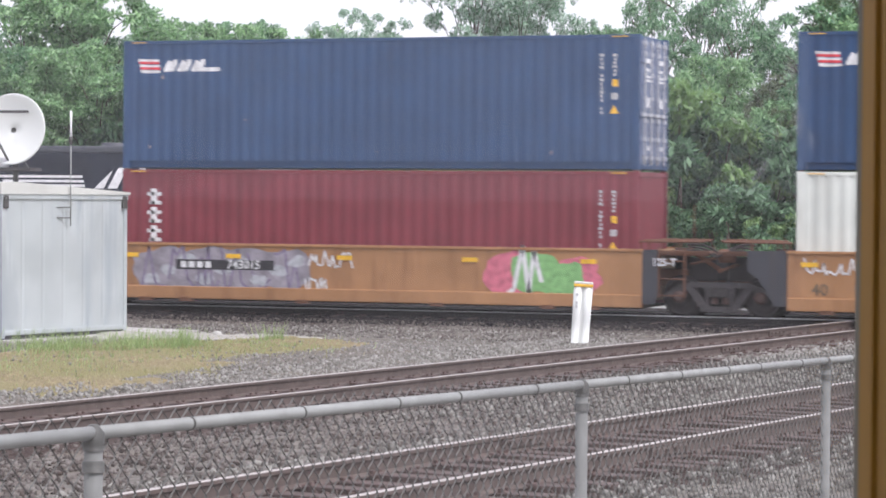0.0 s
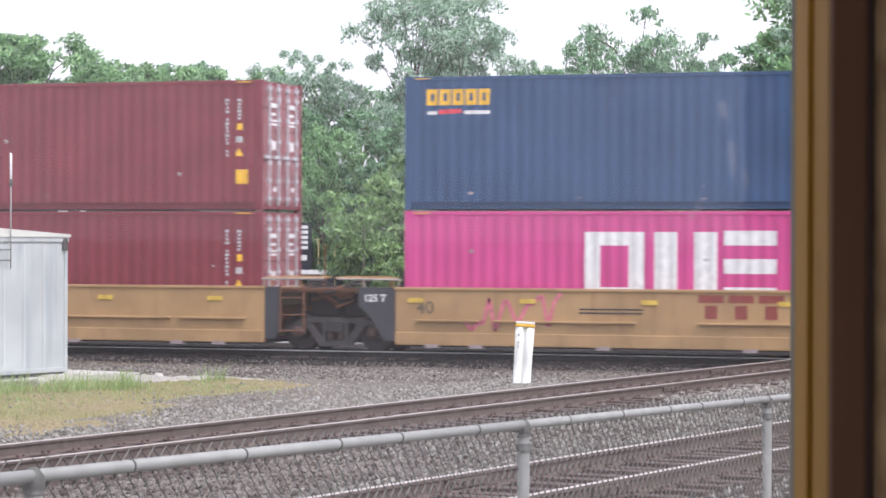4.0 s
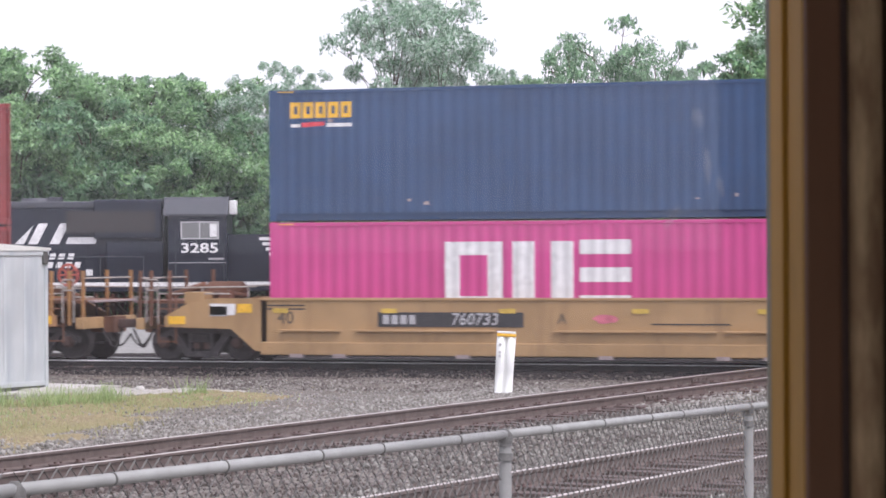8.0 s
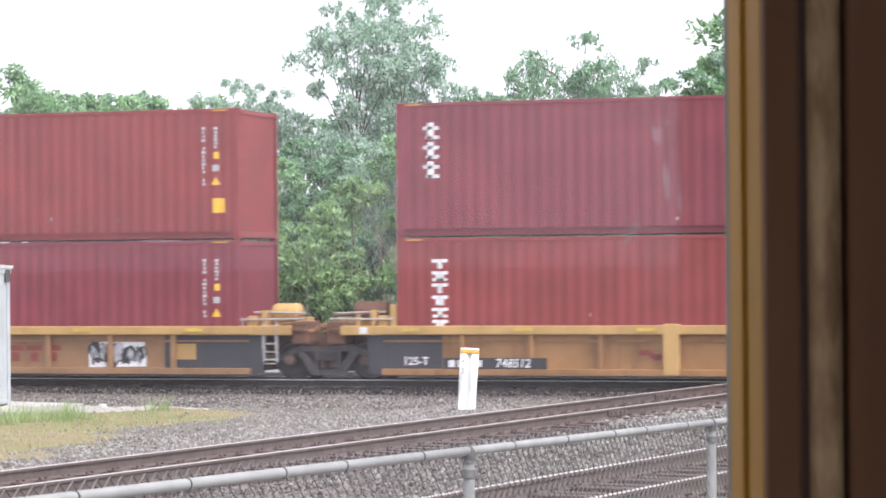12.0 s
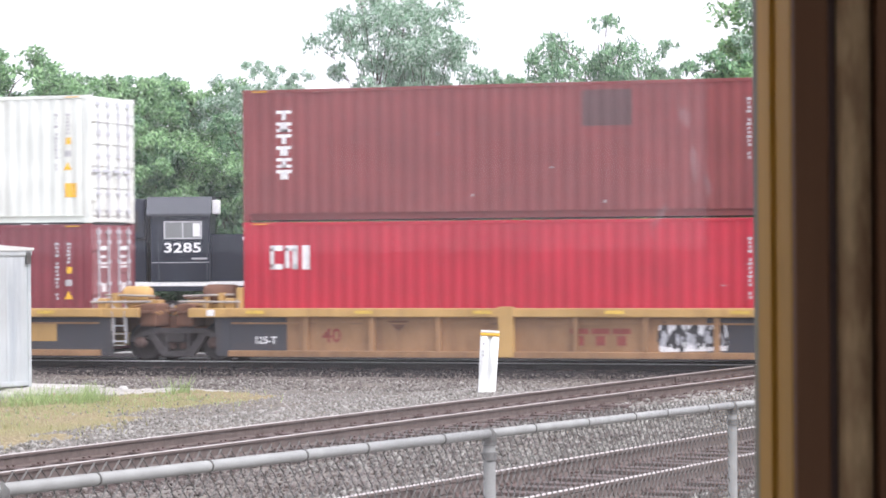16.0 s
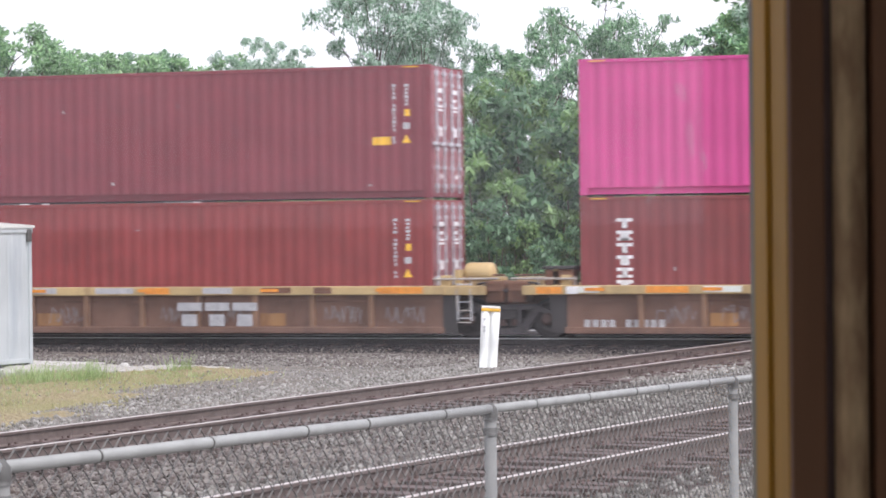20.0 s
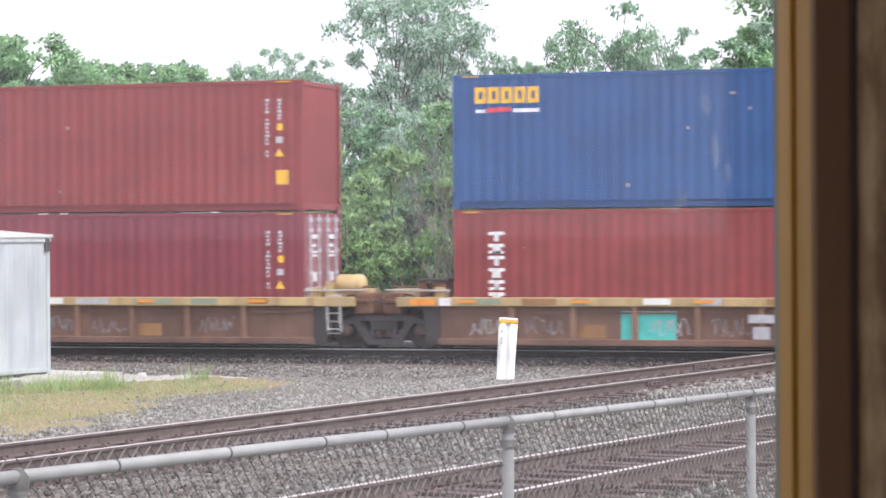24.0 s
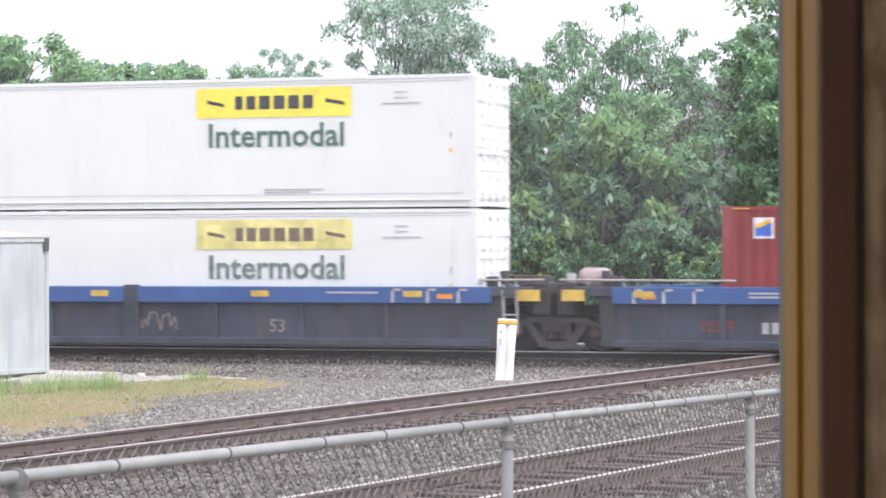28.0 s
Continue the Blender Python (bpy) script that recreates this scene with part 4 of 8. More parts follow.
def satellite_dish():
    t = thing("satellite_dish", pose(-24.85, -10.45, 2.73, 0, 0, 12), "white satellite dish on a steel roof mount", "satellite dish")
    bm = bmesh.new()
    prof = [(0.0001, 0.14), (0.2, 0.128), (0.4, 0.09), (0.55, 0.045), (0.66, 0.0), (0.69, -0.005), (0.69, 0.02), (0.55, 0.075), (0.3, 0.14), (0.0001, 0.165)]
    lathe(bm, prof, 40, "y")
    d = part("reflector", bm, M["white"], t)
    d.location = (0.0, -0.25, 1.02)
    d.rotation_euler = (radians(-6), 0, radians(-8))
    part("printed_mark", bbox(-0.33, 0.33, -0.012, 0.004, 0.31, 0.36), M["truck_grey"], d, "dark lettering bar")
    arm = tubes([((0, -0.10, -0.62), (0.0, -0.75, -0.22)), ((0.0, -0.75, -0.24), (0.0, -0.78, -0.02))], 0.025, 8)
    part("feed_arm", arm, M["galv_dark"], d)
    fh = bmesh.new()
    lathe(fh, [(0.05, -0.85), (0.075, -0.80), (0.075, -0.72), (0.05, -0.66)], 14, "y", (0, 0, 0.02))
    part("feed_horn", fh, M["galv"], d)
    part("mast", tubes([((0.0, 0.02, 0.0), (0.0, 0.02, 1.0)), ((0.0, 0.0, 1.0), (0.0, -0.12, 1.0))], 0.055, 12), M["galv_dark"], t)
    part("mount", bbox(-0.42, 0.40, -0.35, 0.45, 0.22, 0.28, 0.01), M["grime"], t)
    part("strut", tubes([((-0.35, -0.3, 0.25), (0, 0.02, 0.75)), ((0.35, -0.3, 0.25), (0, 0.02, 0.75))], 0.02, 6), M["galv_dark"], t)
    part("ballast_block", bbox(-0.3, -0.08, -0.3, -0.1, 0.28, 0.47, 0.02), M["mark_grey"], t)
    return t


satellite_dish()

bm = bmesh.new()
prism(bm, [(-0.3, 0.0), (5.2, 0.0), (5.2, 0.09), (-0.3, 0.09)], -0.5, 3.3)
pad = part("concrete_pad", bm, M["concrete"], None)
pad.matrix_world = pose(-24.35, -11.9, gz(-24, -11) - 0.05, 0, 0, math.degrees(math.atan2(3.4, 0.9)))
tagged(pad, "pale worn concrete pad under the shed", "pad", kind="structure")
bm = bmesh.new()
for i, (x, y, r) in enumerate([(-22.6, -11.2, 0.16), (-22.2, -10.6, 0.10), (-22.9, -12.6, 0.12), (-21.4, -8.6, 0.12)]):
    lathe(bm, [(r * 0.7, 0), (r, 0.05), (r * 0.5, 0.12)], 7, "z", (x, y, gz(x, y)))
tagged(part("rubble", bm, M["concrete"], None), "lumps of broken concrete beside the shed", "rubble", kind="stuff")


# ---- trees ----
def leaf_quads(centres, radii, per, leaf, rng, flat=0.75):
    """Leaf faces round clump centres: they point outwards and droop, with their upper sides turned to the sky."""
    m = len(centres)
    d = rng.normal(size=(m, per, 3)) + np.array([0, 0, 0.35])
    d /= np.linalg.norm(d, axis=2)[..., None]
    r = rng.random((m, per, 1)) ** 0.4
    p = (centres[:, None] + d * r * radii[:, None, None] * np.array([1, 1, flat])).reshape(-1, 3)
    d = d.reshape(-1, 3)
    k = len(p)
    u = 0.75 * d + 0.6 * rng.normal(size=(k, 3)) - np.array([0, 0, 0.35])
    u /= np.linalg.norm(u, axis=1)[:, None]
    w = np.cross(0.6 * d + 0.5 * rng.normal(size=(k, 3)) + np.array([0, 0, 0.75]), u)
    w /= np.linalg.norm(w, axis=1)[:, None]
    s = leaf * rng.uniform(0.55, 1.35, size=(k, 1))
    a, b = u * s, w * s * 0.38
    return np.stack([p - a * 0.5, p + b * 0.5 + a * 0.05, p + a * 0.6, p - b * 0.5 + a * 0.05], 1)


def bough(c, size, count, out, rng, flat=0.6):
    """Clump centres and radii over the upper, outer side of one bough."""
    d = rng.normal(size=(count, 3)) + np.array([0.55 * out[0], 0.55 * out[1], 0.45])
    d /= np.linalg.norm(d, axis=1)[:, None]
    p = np.array(c) + d * size * rng.uniform(0.45, 1.0, size=(count, 1)) * np.array([1, 1, flat])
    return p, size * rng.uniform(0.24, 0.44, size=count)


def tree_proto(name, label, h, spread, seed, leafm, boughs, clumps, per, leaf, low=0.15, trunk=0.16, umbrella=False, group="trees behind the railway"):
    rng = np.random.default_rng(seed)
    t = thing(name, Matrix.Identity(4), label, "tree", group)
    bm = bmesh.new()
    spine = [Vector((0, 0, -0.2))]
    for i in range(6):
        spine.append(spine[-1] + Vector((rng.normal() * 0.14, rng.normal() * 0.14, h * 0.15)))
    for i in range(6):
        tube(bm, spine[i], spine[i + 1], trunk * (1 - i / 6.8), trunk * (1 - (i + 1) / 6.8), 8, False)
    part("trunk", bm, M["bark"], t)
    limbs = bmesh.new()
    centres, radii = [], []
    for i in range(boughs):
        k = (i + rng.random()) / boughs
        k = 0.62 + 0.31 * k if umbrella else low + (1 - low) * k
        j = min(5, int(k * 0.92 * 6))
        base = spine[j].lerp(spine[j + 1], rng.random())
        a = 2.4 * i + rng.normal() * 0.5
        shape = 0.5 + 0.6 * (1 - abs(k - 0.82) * 2) if umbrella else math.sin(math.pi * min(1, 0.18 + 0.82 * (1 - k) ** 0.8)) ** 0.7
        rad = spread * shape * rng.uniform(0.4, 0.85)
        size = spread * rng.uniform(0.24, 0.40) * (0.62 + 0.45 * shape)
        out = (math.cos(a), math.sin(a))
        tip = Vector((base.x + out[0] * rad, base.y + out[1] * rad, h * (0.05 + 0.95 * k) + rng.normal() * 0.025 * h))
        root = spine[max(1, j - 1)].lerp(base, 0.5)
        mid = root.lerp(tip, 0.5) + Vector((0, 0, 0.05 * h * rng.random()))
        tube(limbs, root, mid, trunk * 0.26, trunk * 0.15, 5, False)
        tube(limbs, mid, tip, trunk * 0.15, trunk * 0.05, 5, False)
        p, r = bough(tip, size, clumps, out, rng, 0.38 if umbrella else 0.62)
        centres.append(p)
        radii.append(r)
        for q in p[::2]:
            tube(limbs, mid.lerp(tip, 0.7), q, trunk * 0.07, trunk * 0.03, 4, False)
    for i in range(0 if umbrella else 9):
        k = low + (0.97 - low) * (i + 0.5) / 9
        q = spine[min(5, int(k * 6))]
        p, r = bough((q.x + rng.normal() * 0.1 * spread, q.y + rng.normal() * 0.1 * spread, h * (0.05 + 0.93 * k)), spread * 0.34, clumps, (0, 0), rng, 0.8)
        centres.append(p)
        radii.append(r)
    part("limb", limbs, M["bark"], t)
    part("crown", quads_mesh("crown", leaf_quads(np.concatenate(centres), np.concatenate(radii), per, leaf, rng, 0.6 if umbrella else 0.75)), M[leafm], t)
    return t


def bush_proto(name, label, h, spread, seed, leafm, boughs, clumps, per, leaf):
    rng = np.random.default_rng(seed)
    t = thing(name, Matrix.Identity(4), label, "bush", "undergrowth behind the railway")
    stems = bmesh.new()
    c, r = [], []
    for i in range(boughs):
        a, k = 2.4 * i + rng.normal() * 0.4, (i + rng.random()) / boughs
        rad = spread * math.sqrt(rng.random()) * (1.0 - 0.6 * k * k)
        tip = (math.cos(a) * rad, math.sin(a) * rad, h * (0.08 + 0.84 * k))
        tube(stems, (tip[0] * 0.3, tip[1] * 0.3, -0.1), tip, 0.035, 0.01, 5, False)
        p, q = bough(tip, spread * rng.uniform(0.26, 0.44), clumps, (math.cos(a), math.sin(a)), rng)
        c.append(p)
        r.append(q * 1.1)
    part("stem", stems, M["bark"], t)
    part("leaves", quads_mesh("leaves", leaf_quads(np.concatenate(c), np.concatenate(r), per, leaf, rng, 0.8)), M[leafm], t)
    return t


PROTO = {
    "round": tree_proto("broadleaf_tree", "dense fresh-green broadleaf tree behind the railway", 10.0, 3.3, 21, "leaf_a", 27, 9, 76, 0.24),
    "deep": tree_proto("broadleaf_tree", "dense deep-green broadleaf tree behind the railway", 10.0, 3.1, 22, "leaf_b", 27, 9, 74, 0.23),
    "tall": tree_proto("cottonwood_tree", "tall grey-green cottonwood tree behind the railway", 10.0, 2.4, 23, "leaf_c", 40, 8, 46, 0.185, low=0.12, trunk=0.11),
    "airy": tree_proto("open_crowned_tree", "thin open-crowned tree with sky showing through", 10.0, 2.9, 24, "leaf_b", 19, 9, 30, 0.20, low=0.3, umbrella=True, trunk=0.17),
    "bright": tree_proto("young_tree", "bright yellow-green young tree behind the railway", 10.0, 3.3, 25, "leaf_d", 26, 8, 74, 0.25, low=0.05),
    "brownish": tree_proto("broadleaf_tree", "dull olive-brown broadleaf tree behind the railway", 10.0, 3.2, 26, "leaf_e", 26, 8, 74, 0.23),
    "bush": bush_proto("bush", "thick green bush among the trees", 3.0, 2.0, 27, "leaf_b", 14, 6, 74, 0.20),
    "bush2": bush_proto("bush", "thick green bush darkened for the shade among the trees", 3.0, 2.0, 28, "leaf_f", 14, 6, 74, 0.20),
    "weed": bush_proto("bush", "yellow-green weedy bush among the trees", 3.0, 1.5, 29, "leaf_d", 12, 6, 62, 0.19),
}
USED = set()


def plant(kind, az, dist, height, width=1.0):
    """Sets a tree az degrees from +y (towards +x) as seen from the depot, dist metres off, of that height."""
    x, y = EYE[0] + dist * math.sin(radians(az)), EYE[1] + dist * math.cos(radians(az))
    k = height / (3.0 if kind in ("bush", "bush2", "weed") else 10.0)
    turn = random.uniform(0, 6.283)
    m = Matrix.LocRotScale((x, y, -0.3), Euler((0, 0, turn)), (k * width, k * width, k))
    if kind in USED:
        copy_thing(PROTO[kind], m)
    else:
        PROTO[kind].matrix_world = m
        USED.add(kind)


def px(x):
    return -17.708 + math.degrees(math.atan((x - 784) / 4700))


# back row: kind, bearing, distance, height, width
for kind, x, d, h, w in [
    ("deep", -420, 124, 12.0, 1.1), ("round", -300, 120, 11.6, 1.1), ("deep", -190, 118, 11.4, 1.1), ("round", -90, 116, 10.0, 1.1), ("round", 5, 114, 9.7, 1.0), ("deep", 95, 116, 8.5, 0.95), ("round", 170, 114, 8.7, 0.95),
    ("round", 235, 115, 8.8, 0.9), ("deep", 310, 117, 8.4, 0.9), ("round", 395, 116, 8.7, 0.9), ("tall", 450, 114, 10.0, 0.95),
    ("tall", 535, 113, 10.2, 0.95), ("airy", 600, 117, 10.4, 0.8), ("tall", 670, 110, 13.4, 0.9), ("tall", 735, 113, 14.0, 0.95), ("tall", 800, 111, 12.0, 0.85), ("tall", 860, 112, 9.8, 0.85),
    ("airy", 915, 112, 9.2, 0.75), ("airy", 1015, 108, 11.0, 0.75), ("airy", 1085, 110, 12.2, 0.9), ("airy", 1150, 109, 11.2, 0.75), ("airy", 1225, 111, 9.4, 0.7), ("airy", 1330, 110, 10.8, 0.75),
    ("brownish", 1295, 106, 8.4, 0.9), ("round", 1385, 106, 9.6, 0.85), ("tall", 1465, 104, 11.6, 1.1), ("round", 1570, 106, 12.6, 1.0), ("deep", 1680, 108, 13.5, 1.1), ("round", 1820, 110, 13.5, 1.1)]:
    plant(kind, px(x), d, h, w)
# middle row
for kind, x, d, h, w in [
    ("round", 40, 108, 7.0, 1.0), ("round", 240, 108, 6.8, 1.0), ("round", 350, 109, 6.6, 1.0), ("deep", 150, 109, 7.2, 1.0), ("deep", 470, 107, 6.6, 0.85), ("round", 545, 101, 6.0, 0.8),
    ("tall", 720, 98, 7.0, 1.1), ("round", 800, 97, 6.6, 0.9), ("bright", 905, 92, 7.4, 0.95), ("deep", 985, 98, 7.2, 0.95), ("bright", 1060, 91, 6.0, 0.95), ("round", 1125, 92, 6.6, 0.85), ("brownish", 1180, 98, 7.8, 0.95),
    ("brownish", 1270, 94, 7.2, 1.0), ("deep", 1360, 96, 8.0, 1.0), ("round", 1440, 94, 7.8, 1.0), ("deep", 1560, 96, 8.4, 1.0), ("deep", 640, 103, 6.2, 0.95), ("round", -80, 109, 7.5, 1.0), ("deep", -240, 110, 8.0, 1.0)]:
    plant(kind, px(x), d, h, w)
# undergrowth
for i in range(44):
    x = -300 + 44 * i + random.uniform(-18, 18)
    behind = x < 640
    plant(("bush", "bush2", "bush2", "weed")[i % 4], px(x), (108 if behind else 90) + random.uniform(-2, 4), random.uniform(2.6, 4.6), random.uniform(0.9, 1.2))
for i in range(24):
    x = 520 + 42 * i + random.uniform(-15, 15)
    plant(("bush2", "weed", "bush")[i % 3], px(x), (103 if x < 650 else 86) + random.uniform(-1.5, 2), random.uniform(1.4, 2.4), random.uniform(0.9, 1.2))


def bare_shrub(az, dist, h, seed):
    rng = np.random.default_rng(seed)
    x, y = EYE[0] + dist * math.sin(radians(az)), EYE[1] + dist * math.cos(radians(az))
    t = thing("bare_shrub", pose(x, y, -0.3), "leafless grey shrub with upright twigs", "shrub")
    bm = bmesh.new()

    def grow(p, d, r, n):
        q = p + d
        tube(bm, p, q, r, r * 0.7, 5, False)
        if n:
            for k in range(3):
                grow(q, (d * 0.72 + Vector(rng.normal(size=3)) * d.length * 0.28 + Vector((0, 0, d.length * 0.08))), r * 0.6, n - 1)
    for k in range(3):
        grow(Vector((0, 0, 0)), Vector((rng.normal() * 0.22, rng.normal() * 0.2, h * 0.34)), 0.028, 3)
    part("twigs", bm, M["deadwood"], t)
    return t


bare_shrub(px(772), 84.2, 4.3, 41)
bare_shrub(px(798), 84.0, 3.4, 42)


def sapling(az, dist, h, seed):
    rng = np.random.default_rng(seed)
    x, y = EYE[0] + dist * math.sin(radians(az)), EYE[1] + dist * math.cos(radians(az))
    t = thing("sapling", pose(x, y, -0.3), "slender sapling with thin yellow-green leaves", "tree")
    bm = bmesh.new()
    tube(bm, (0, 0, 0), (0.05, 0, h * 0.55), 0.05, 0.035, 7, False)
    tube(bm, (0.05, 0, h * 0.55), (0.0, 0, h * 0.95), 0.035, 0.012, 7, False)
    part("trunk", bm, M["deadwood"], t)
    c = np.array([(rng.normal() * 0.75, rng.normal() * 0.75, h * rng.uniform(0.5, 1.0)) for _ in range(16)])
    part("crown", quads_mesh("crown", leaf_quads(c, np.full(16, 0.55), 90, 0.24, rng, 0.5)), M["leaf_d"], t)
    return t


sapling(px(605), 88, 4.6, 51)
sapling(px(640), 89, 3.8, 52)

# far woods that close the view behind the trees
rng = np.random.default_rng(61)
fx = rng.uniform(-150, 70, 900)
fw = np.stack([fx, 95 + rng.normal(size=900) * 5, rng.uniform(-0.5, 6.5, 900)], 1)
tagged(part("far_woods", quads_mesh("far_woods", leaf_quads(fw, np.full(900, 2.2), 60, 0.5, rng)), M["leaf_b"], None), "dark mass of distant woods behind the trees", "woods", kind="stuff")


# ---- depot room and its window, round the camera ----
YAW = -17.3


def depot_room():
    """Local axes: x to the right of the view, y along it, z up; the origin is on the floor under the eye."""
    m = pose(EYE[0], EYE[1], 0.95, 0, 0, -YAW)
    # the wall's opening spans x0..x1 and z0..z1; the wall stands at y 1.0 to 1.16
    x0, x1, z0, z1 = -0.75, 0.1345, 0.78, 2.25
    # wide south opening and pale walls, out of view, added to light the trim
    spec = [("wall_north", [(-2.2, x0, 1.0, 1.16, -0.5, 2.9), (x1 + 0.001, 1.6, 1.0, 1.16, -0.5, 2.9), (x0, x1 + 0.001, 1.0, 1.16, -0.5, z0), (x0, x1 + 0.001, 1.0, 1.16, z1, 2.9)]),
            ("wall_south", [(-2.2, -1.8, -2.6, -2.44, -0.5, 2.9), (1.4, 1.6, -2.6, -2.44, -0.5, 2.9), (-1.8, 1.4, -2.6, -2.44, -0.5, 0.5), (-1.8, 1.4, -2.6, -2.44, 2.55, 2.9)]),
            ("wall_west", [(-2.36, -2.2, -2.6, 1.16, -0.5, 2.9)]), ("wall_east", [(1.6, 1.76, -2.6, 1.16, -0.5, 2.9)])]
    for name, boxes in spec:
        bm = bmesh.new()
        for b in boxes:
            box(bm, *b)
        w = part(name, bm, M["plaster"], None)
        w.matrix_world = m
        tagged(w, "dim plastered wall inside the depot", "wall", kind="structure")
    for name, b, mt, lab in (("floor", (-2.2, 1.6, -2.44, 1.0, -0.12, 0.0), "floorwood", "dark wooden depot floor"), ("ceiling", (-2.2, 1.6, -2.44, 1.0, 2.75, 2.9), "plaster", "dim plastered ceiling"),
                             ("depot_roof", (-2.7, 2.1, -2.9, 1.5, 2.904, 3.05), "roofing", "dark asphalt depot roof")):
        o = part(name, bbox(*b), M[mt], None)
        o.matrix_world = m
        tagged(o, lab, name.split("_")[-1], kind="structure")
    win = thing("window_1", m, "wooden depot window with golden and dark-stained trim", "window", kind="structure")
    # golden lining of the reveal, then flat casing, bead and outer casing
    j = 0.1290
    part("jamb_lining", bbox(j, x1, 0.995, 1.10, z0, z1, 0.0008), M["pine"], win, "golden varnished jamb lining")
    part("jamb_stop", bbox(j - 0.0022, j + 0.001, 1.040, 1.052, z0, z1, 0.0008), M["pine"], win)
    part("jamb_lining", bbox(x0, x0 + 0.006, 0.995, 1.10, z0, z1), M["pine"], win)
    part("sash_stile", bbox(x1 - 0.0005, x1 + 0.0005, 1.10, 1.158, z0, z1), M["sash"], win, "grey weathered outer sash edge")
    part("head_lining", bbox(x0, x1, 1.0, 1.10, z1 - 0.01, z1), M["pine"], win)
    part("window_sill", bbox(x0 - 0.05, x1 + 0.05, 0.92, 1.16, z0 - 0.03, z0, 0.004), M["pine"], win)
    part("casing", bbox(j + 0.0002, 0.1422, 0.985, 0.9925, z0 - 0.1, z1 + 0.1, 0.0012), M["walnut"], win, "dark-stained flat casing board")
    part("backband", bbox(0.1424, 0.24, 0.9895, 0.9985, z0 - 0.1, z1 + 0.1), M["ebony"], win, "blackened backing board behind the mouldings")
    cm = bmesh.new()
    lathe(cm, [(0.0064, z0 - 0.1), (0.0064, z1 + 0.1)], 22, "z", (0.1511, 0.984, 0))
    part("casing_bead", cm, M["bead"], win, "knotty golden rounded bead")
    part("casing", bbox(0.1586, 0.26, 0.976, 0.9893, z0 - 0.1, z1 + 0.1, 0.002), M["walnut"], win)
    pane = part("pane", bbox(x0 + 0.002, x1 - 0.001, 1.150, 1.154, z0, z1), M["pane"], win, "window glass with an added pale veil")
    pane.visible_shadow = False
    for x, z, w, h, a in ((0.0935, 1.555, 0.0018, 0.0075, 0.1), (0.0800, 1.533, 0.0015, 0.0070, -0.6), (0.0985, 1.546, 0.0012, 0.0045, 0.2), (0.0900, 1.575, 0.0025, 0.004, 0.3)):
        bm = bmesh.new()
        v = []
        for i in range(14):
            c = 2 * math.pi * i / 14
            k = 1 + 0.3 * noise.noise((math.cos(c) * 2, math.sin(c) * 2, x * 90))
            u, s = w * k * math.cos(c), h * k * math.sin(c)
            v.append(bm.verts.new((x * 1.150 + u * math.cos(a) - s * math.sin(a), 1.1485, 1.52 + (z - 1.52) * 1.028 + u * math.sin(a) + s * math.cos(a))))
        bm.faces.new(v)
        sm = part("smear", bm, M["smear"], win, "faint dried smear on the glass")
        sm.visible_shadow = False
    return win


depot_room()


# ---- containers ----
CH, CW = 2.896, 1.219
PITCH = 0.278
CREST, TROUGH = -1.214, -1.194


def side_y(x):
    """Depth of the corrugated side at x: crest, slope, trough, slope."""
    k = ((x - 0.16) % PITCH) / PITCH
    if k < 0.27:
        return CREST
    if k < 0.5:
        return CREST + (TROUGH - CREST) * (k - 0.27) / 0.23
    if k < 0.77:
        return TROUGH
    return TROUGH + (CREST - TROUGH) * (k - 0.77) / 0.23


def breaks(x0, x1):
    xs = {x0, x1}
    k = math.floor((x0 - 0.16) / PITCH) - 1
    while 0.16 + k * PITCH < x1:
        for f in (0.0, 0.27, 0.5, 0.77):
            v = 0.16 + (k + f) * PITCH
            if x0 < v < x1:
                xs.add(v)
        k += 1
    return sorted(xs)


def paint_on(bm, x0, x1, lo0, hi0, lo1=None, hi1=None, flat=None, off=0.004):
    """A painted shape that follows the side: from x0 (lo0..hi0) to x1 (lo1..hi1). flat: the depth of a plain side."""
    lo1, hi1 = lo0 if lo1 is None else lo1, hi0 if hi1 is None else hi1
    xs = breaks(x0, x1) if flat is None else [x0, x1]
    prev = None
    for x in xs:
        k = (x - x0) / (x1 - x0)
        y = (side_y(x) if flat is None else flat) - off
        cur = (bm.verts.new((x, y, lo0 + (lo1 - lo0) * k)), bm.verts.new((x, y, hi0 + (hi1 - hi0) * k)))
        if prev:
            bm.faces.new((prev[0], cur[0], cur[1], prev[1]))
        prev = cur
    return bm


CACHE = {}


def cached(key, make):
    if key not in CACHE:
        bm = make()
        me = bpy.data.meshes.new(key[0])
        bm.to_mesh(me)
        bm.free()
        CACHE[key] = me
    return CACHE[key]


def mk_side(L, sign, smooth_side):
    bm = bmesh.new()
    xs = breaks(0.15, L - 0.15) if not smooth_side else [0.15, L - 0.15]
    rows = []
    for x in xs:
        y = side_y(x) if not smooth_side else -1.205
        rows.append((bm.verts.new((x, sign * -y * -1, 0.16)), bm.verts.new((x, sign * -y * -1, CH - 0.075))))
    for a, b in zip(rows[:-1], rows[1:]):
        bm.faces.new((a[0], b[0], b[1], a[1]) if sign > 0 else (a[1], b[1], b[0], a[0]))
    if smooth_side:
        for i in range(int(L / 0.61)):
            x = 0.35 + 0.61 * i
            box(bm, x, x + 0.03, sign * -1.211 if sign > 0 else 1.205, sign * -1.205 if sign > 0 else 1.211, 0.17, CH - 0.08)
    return bm


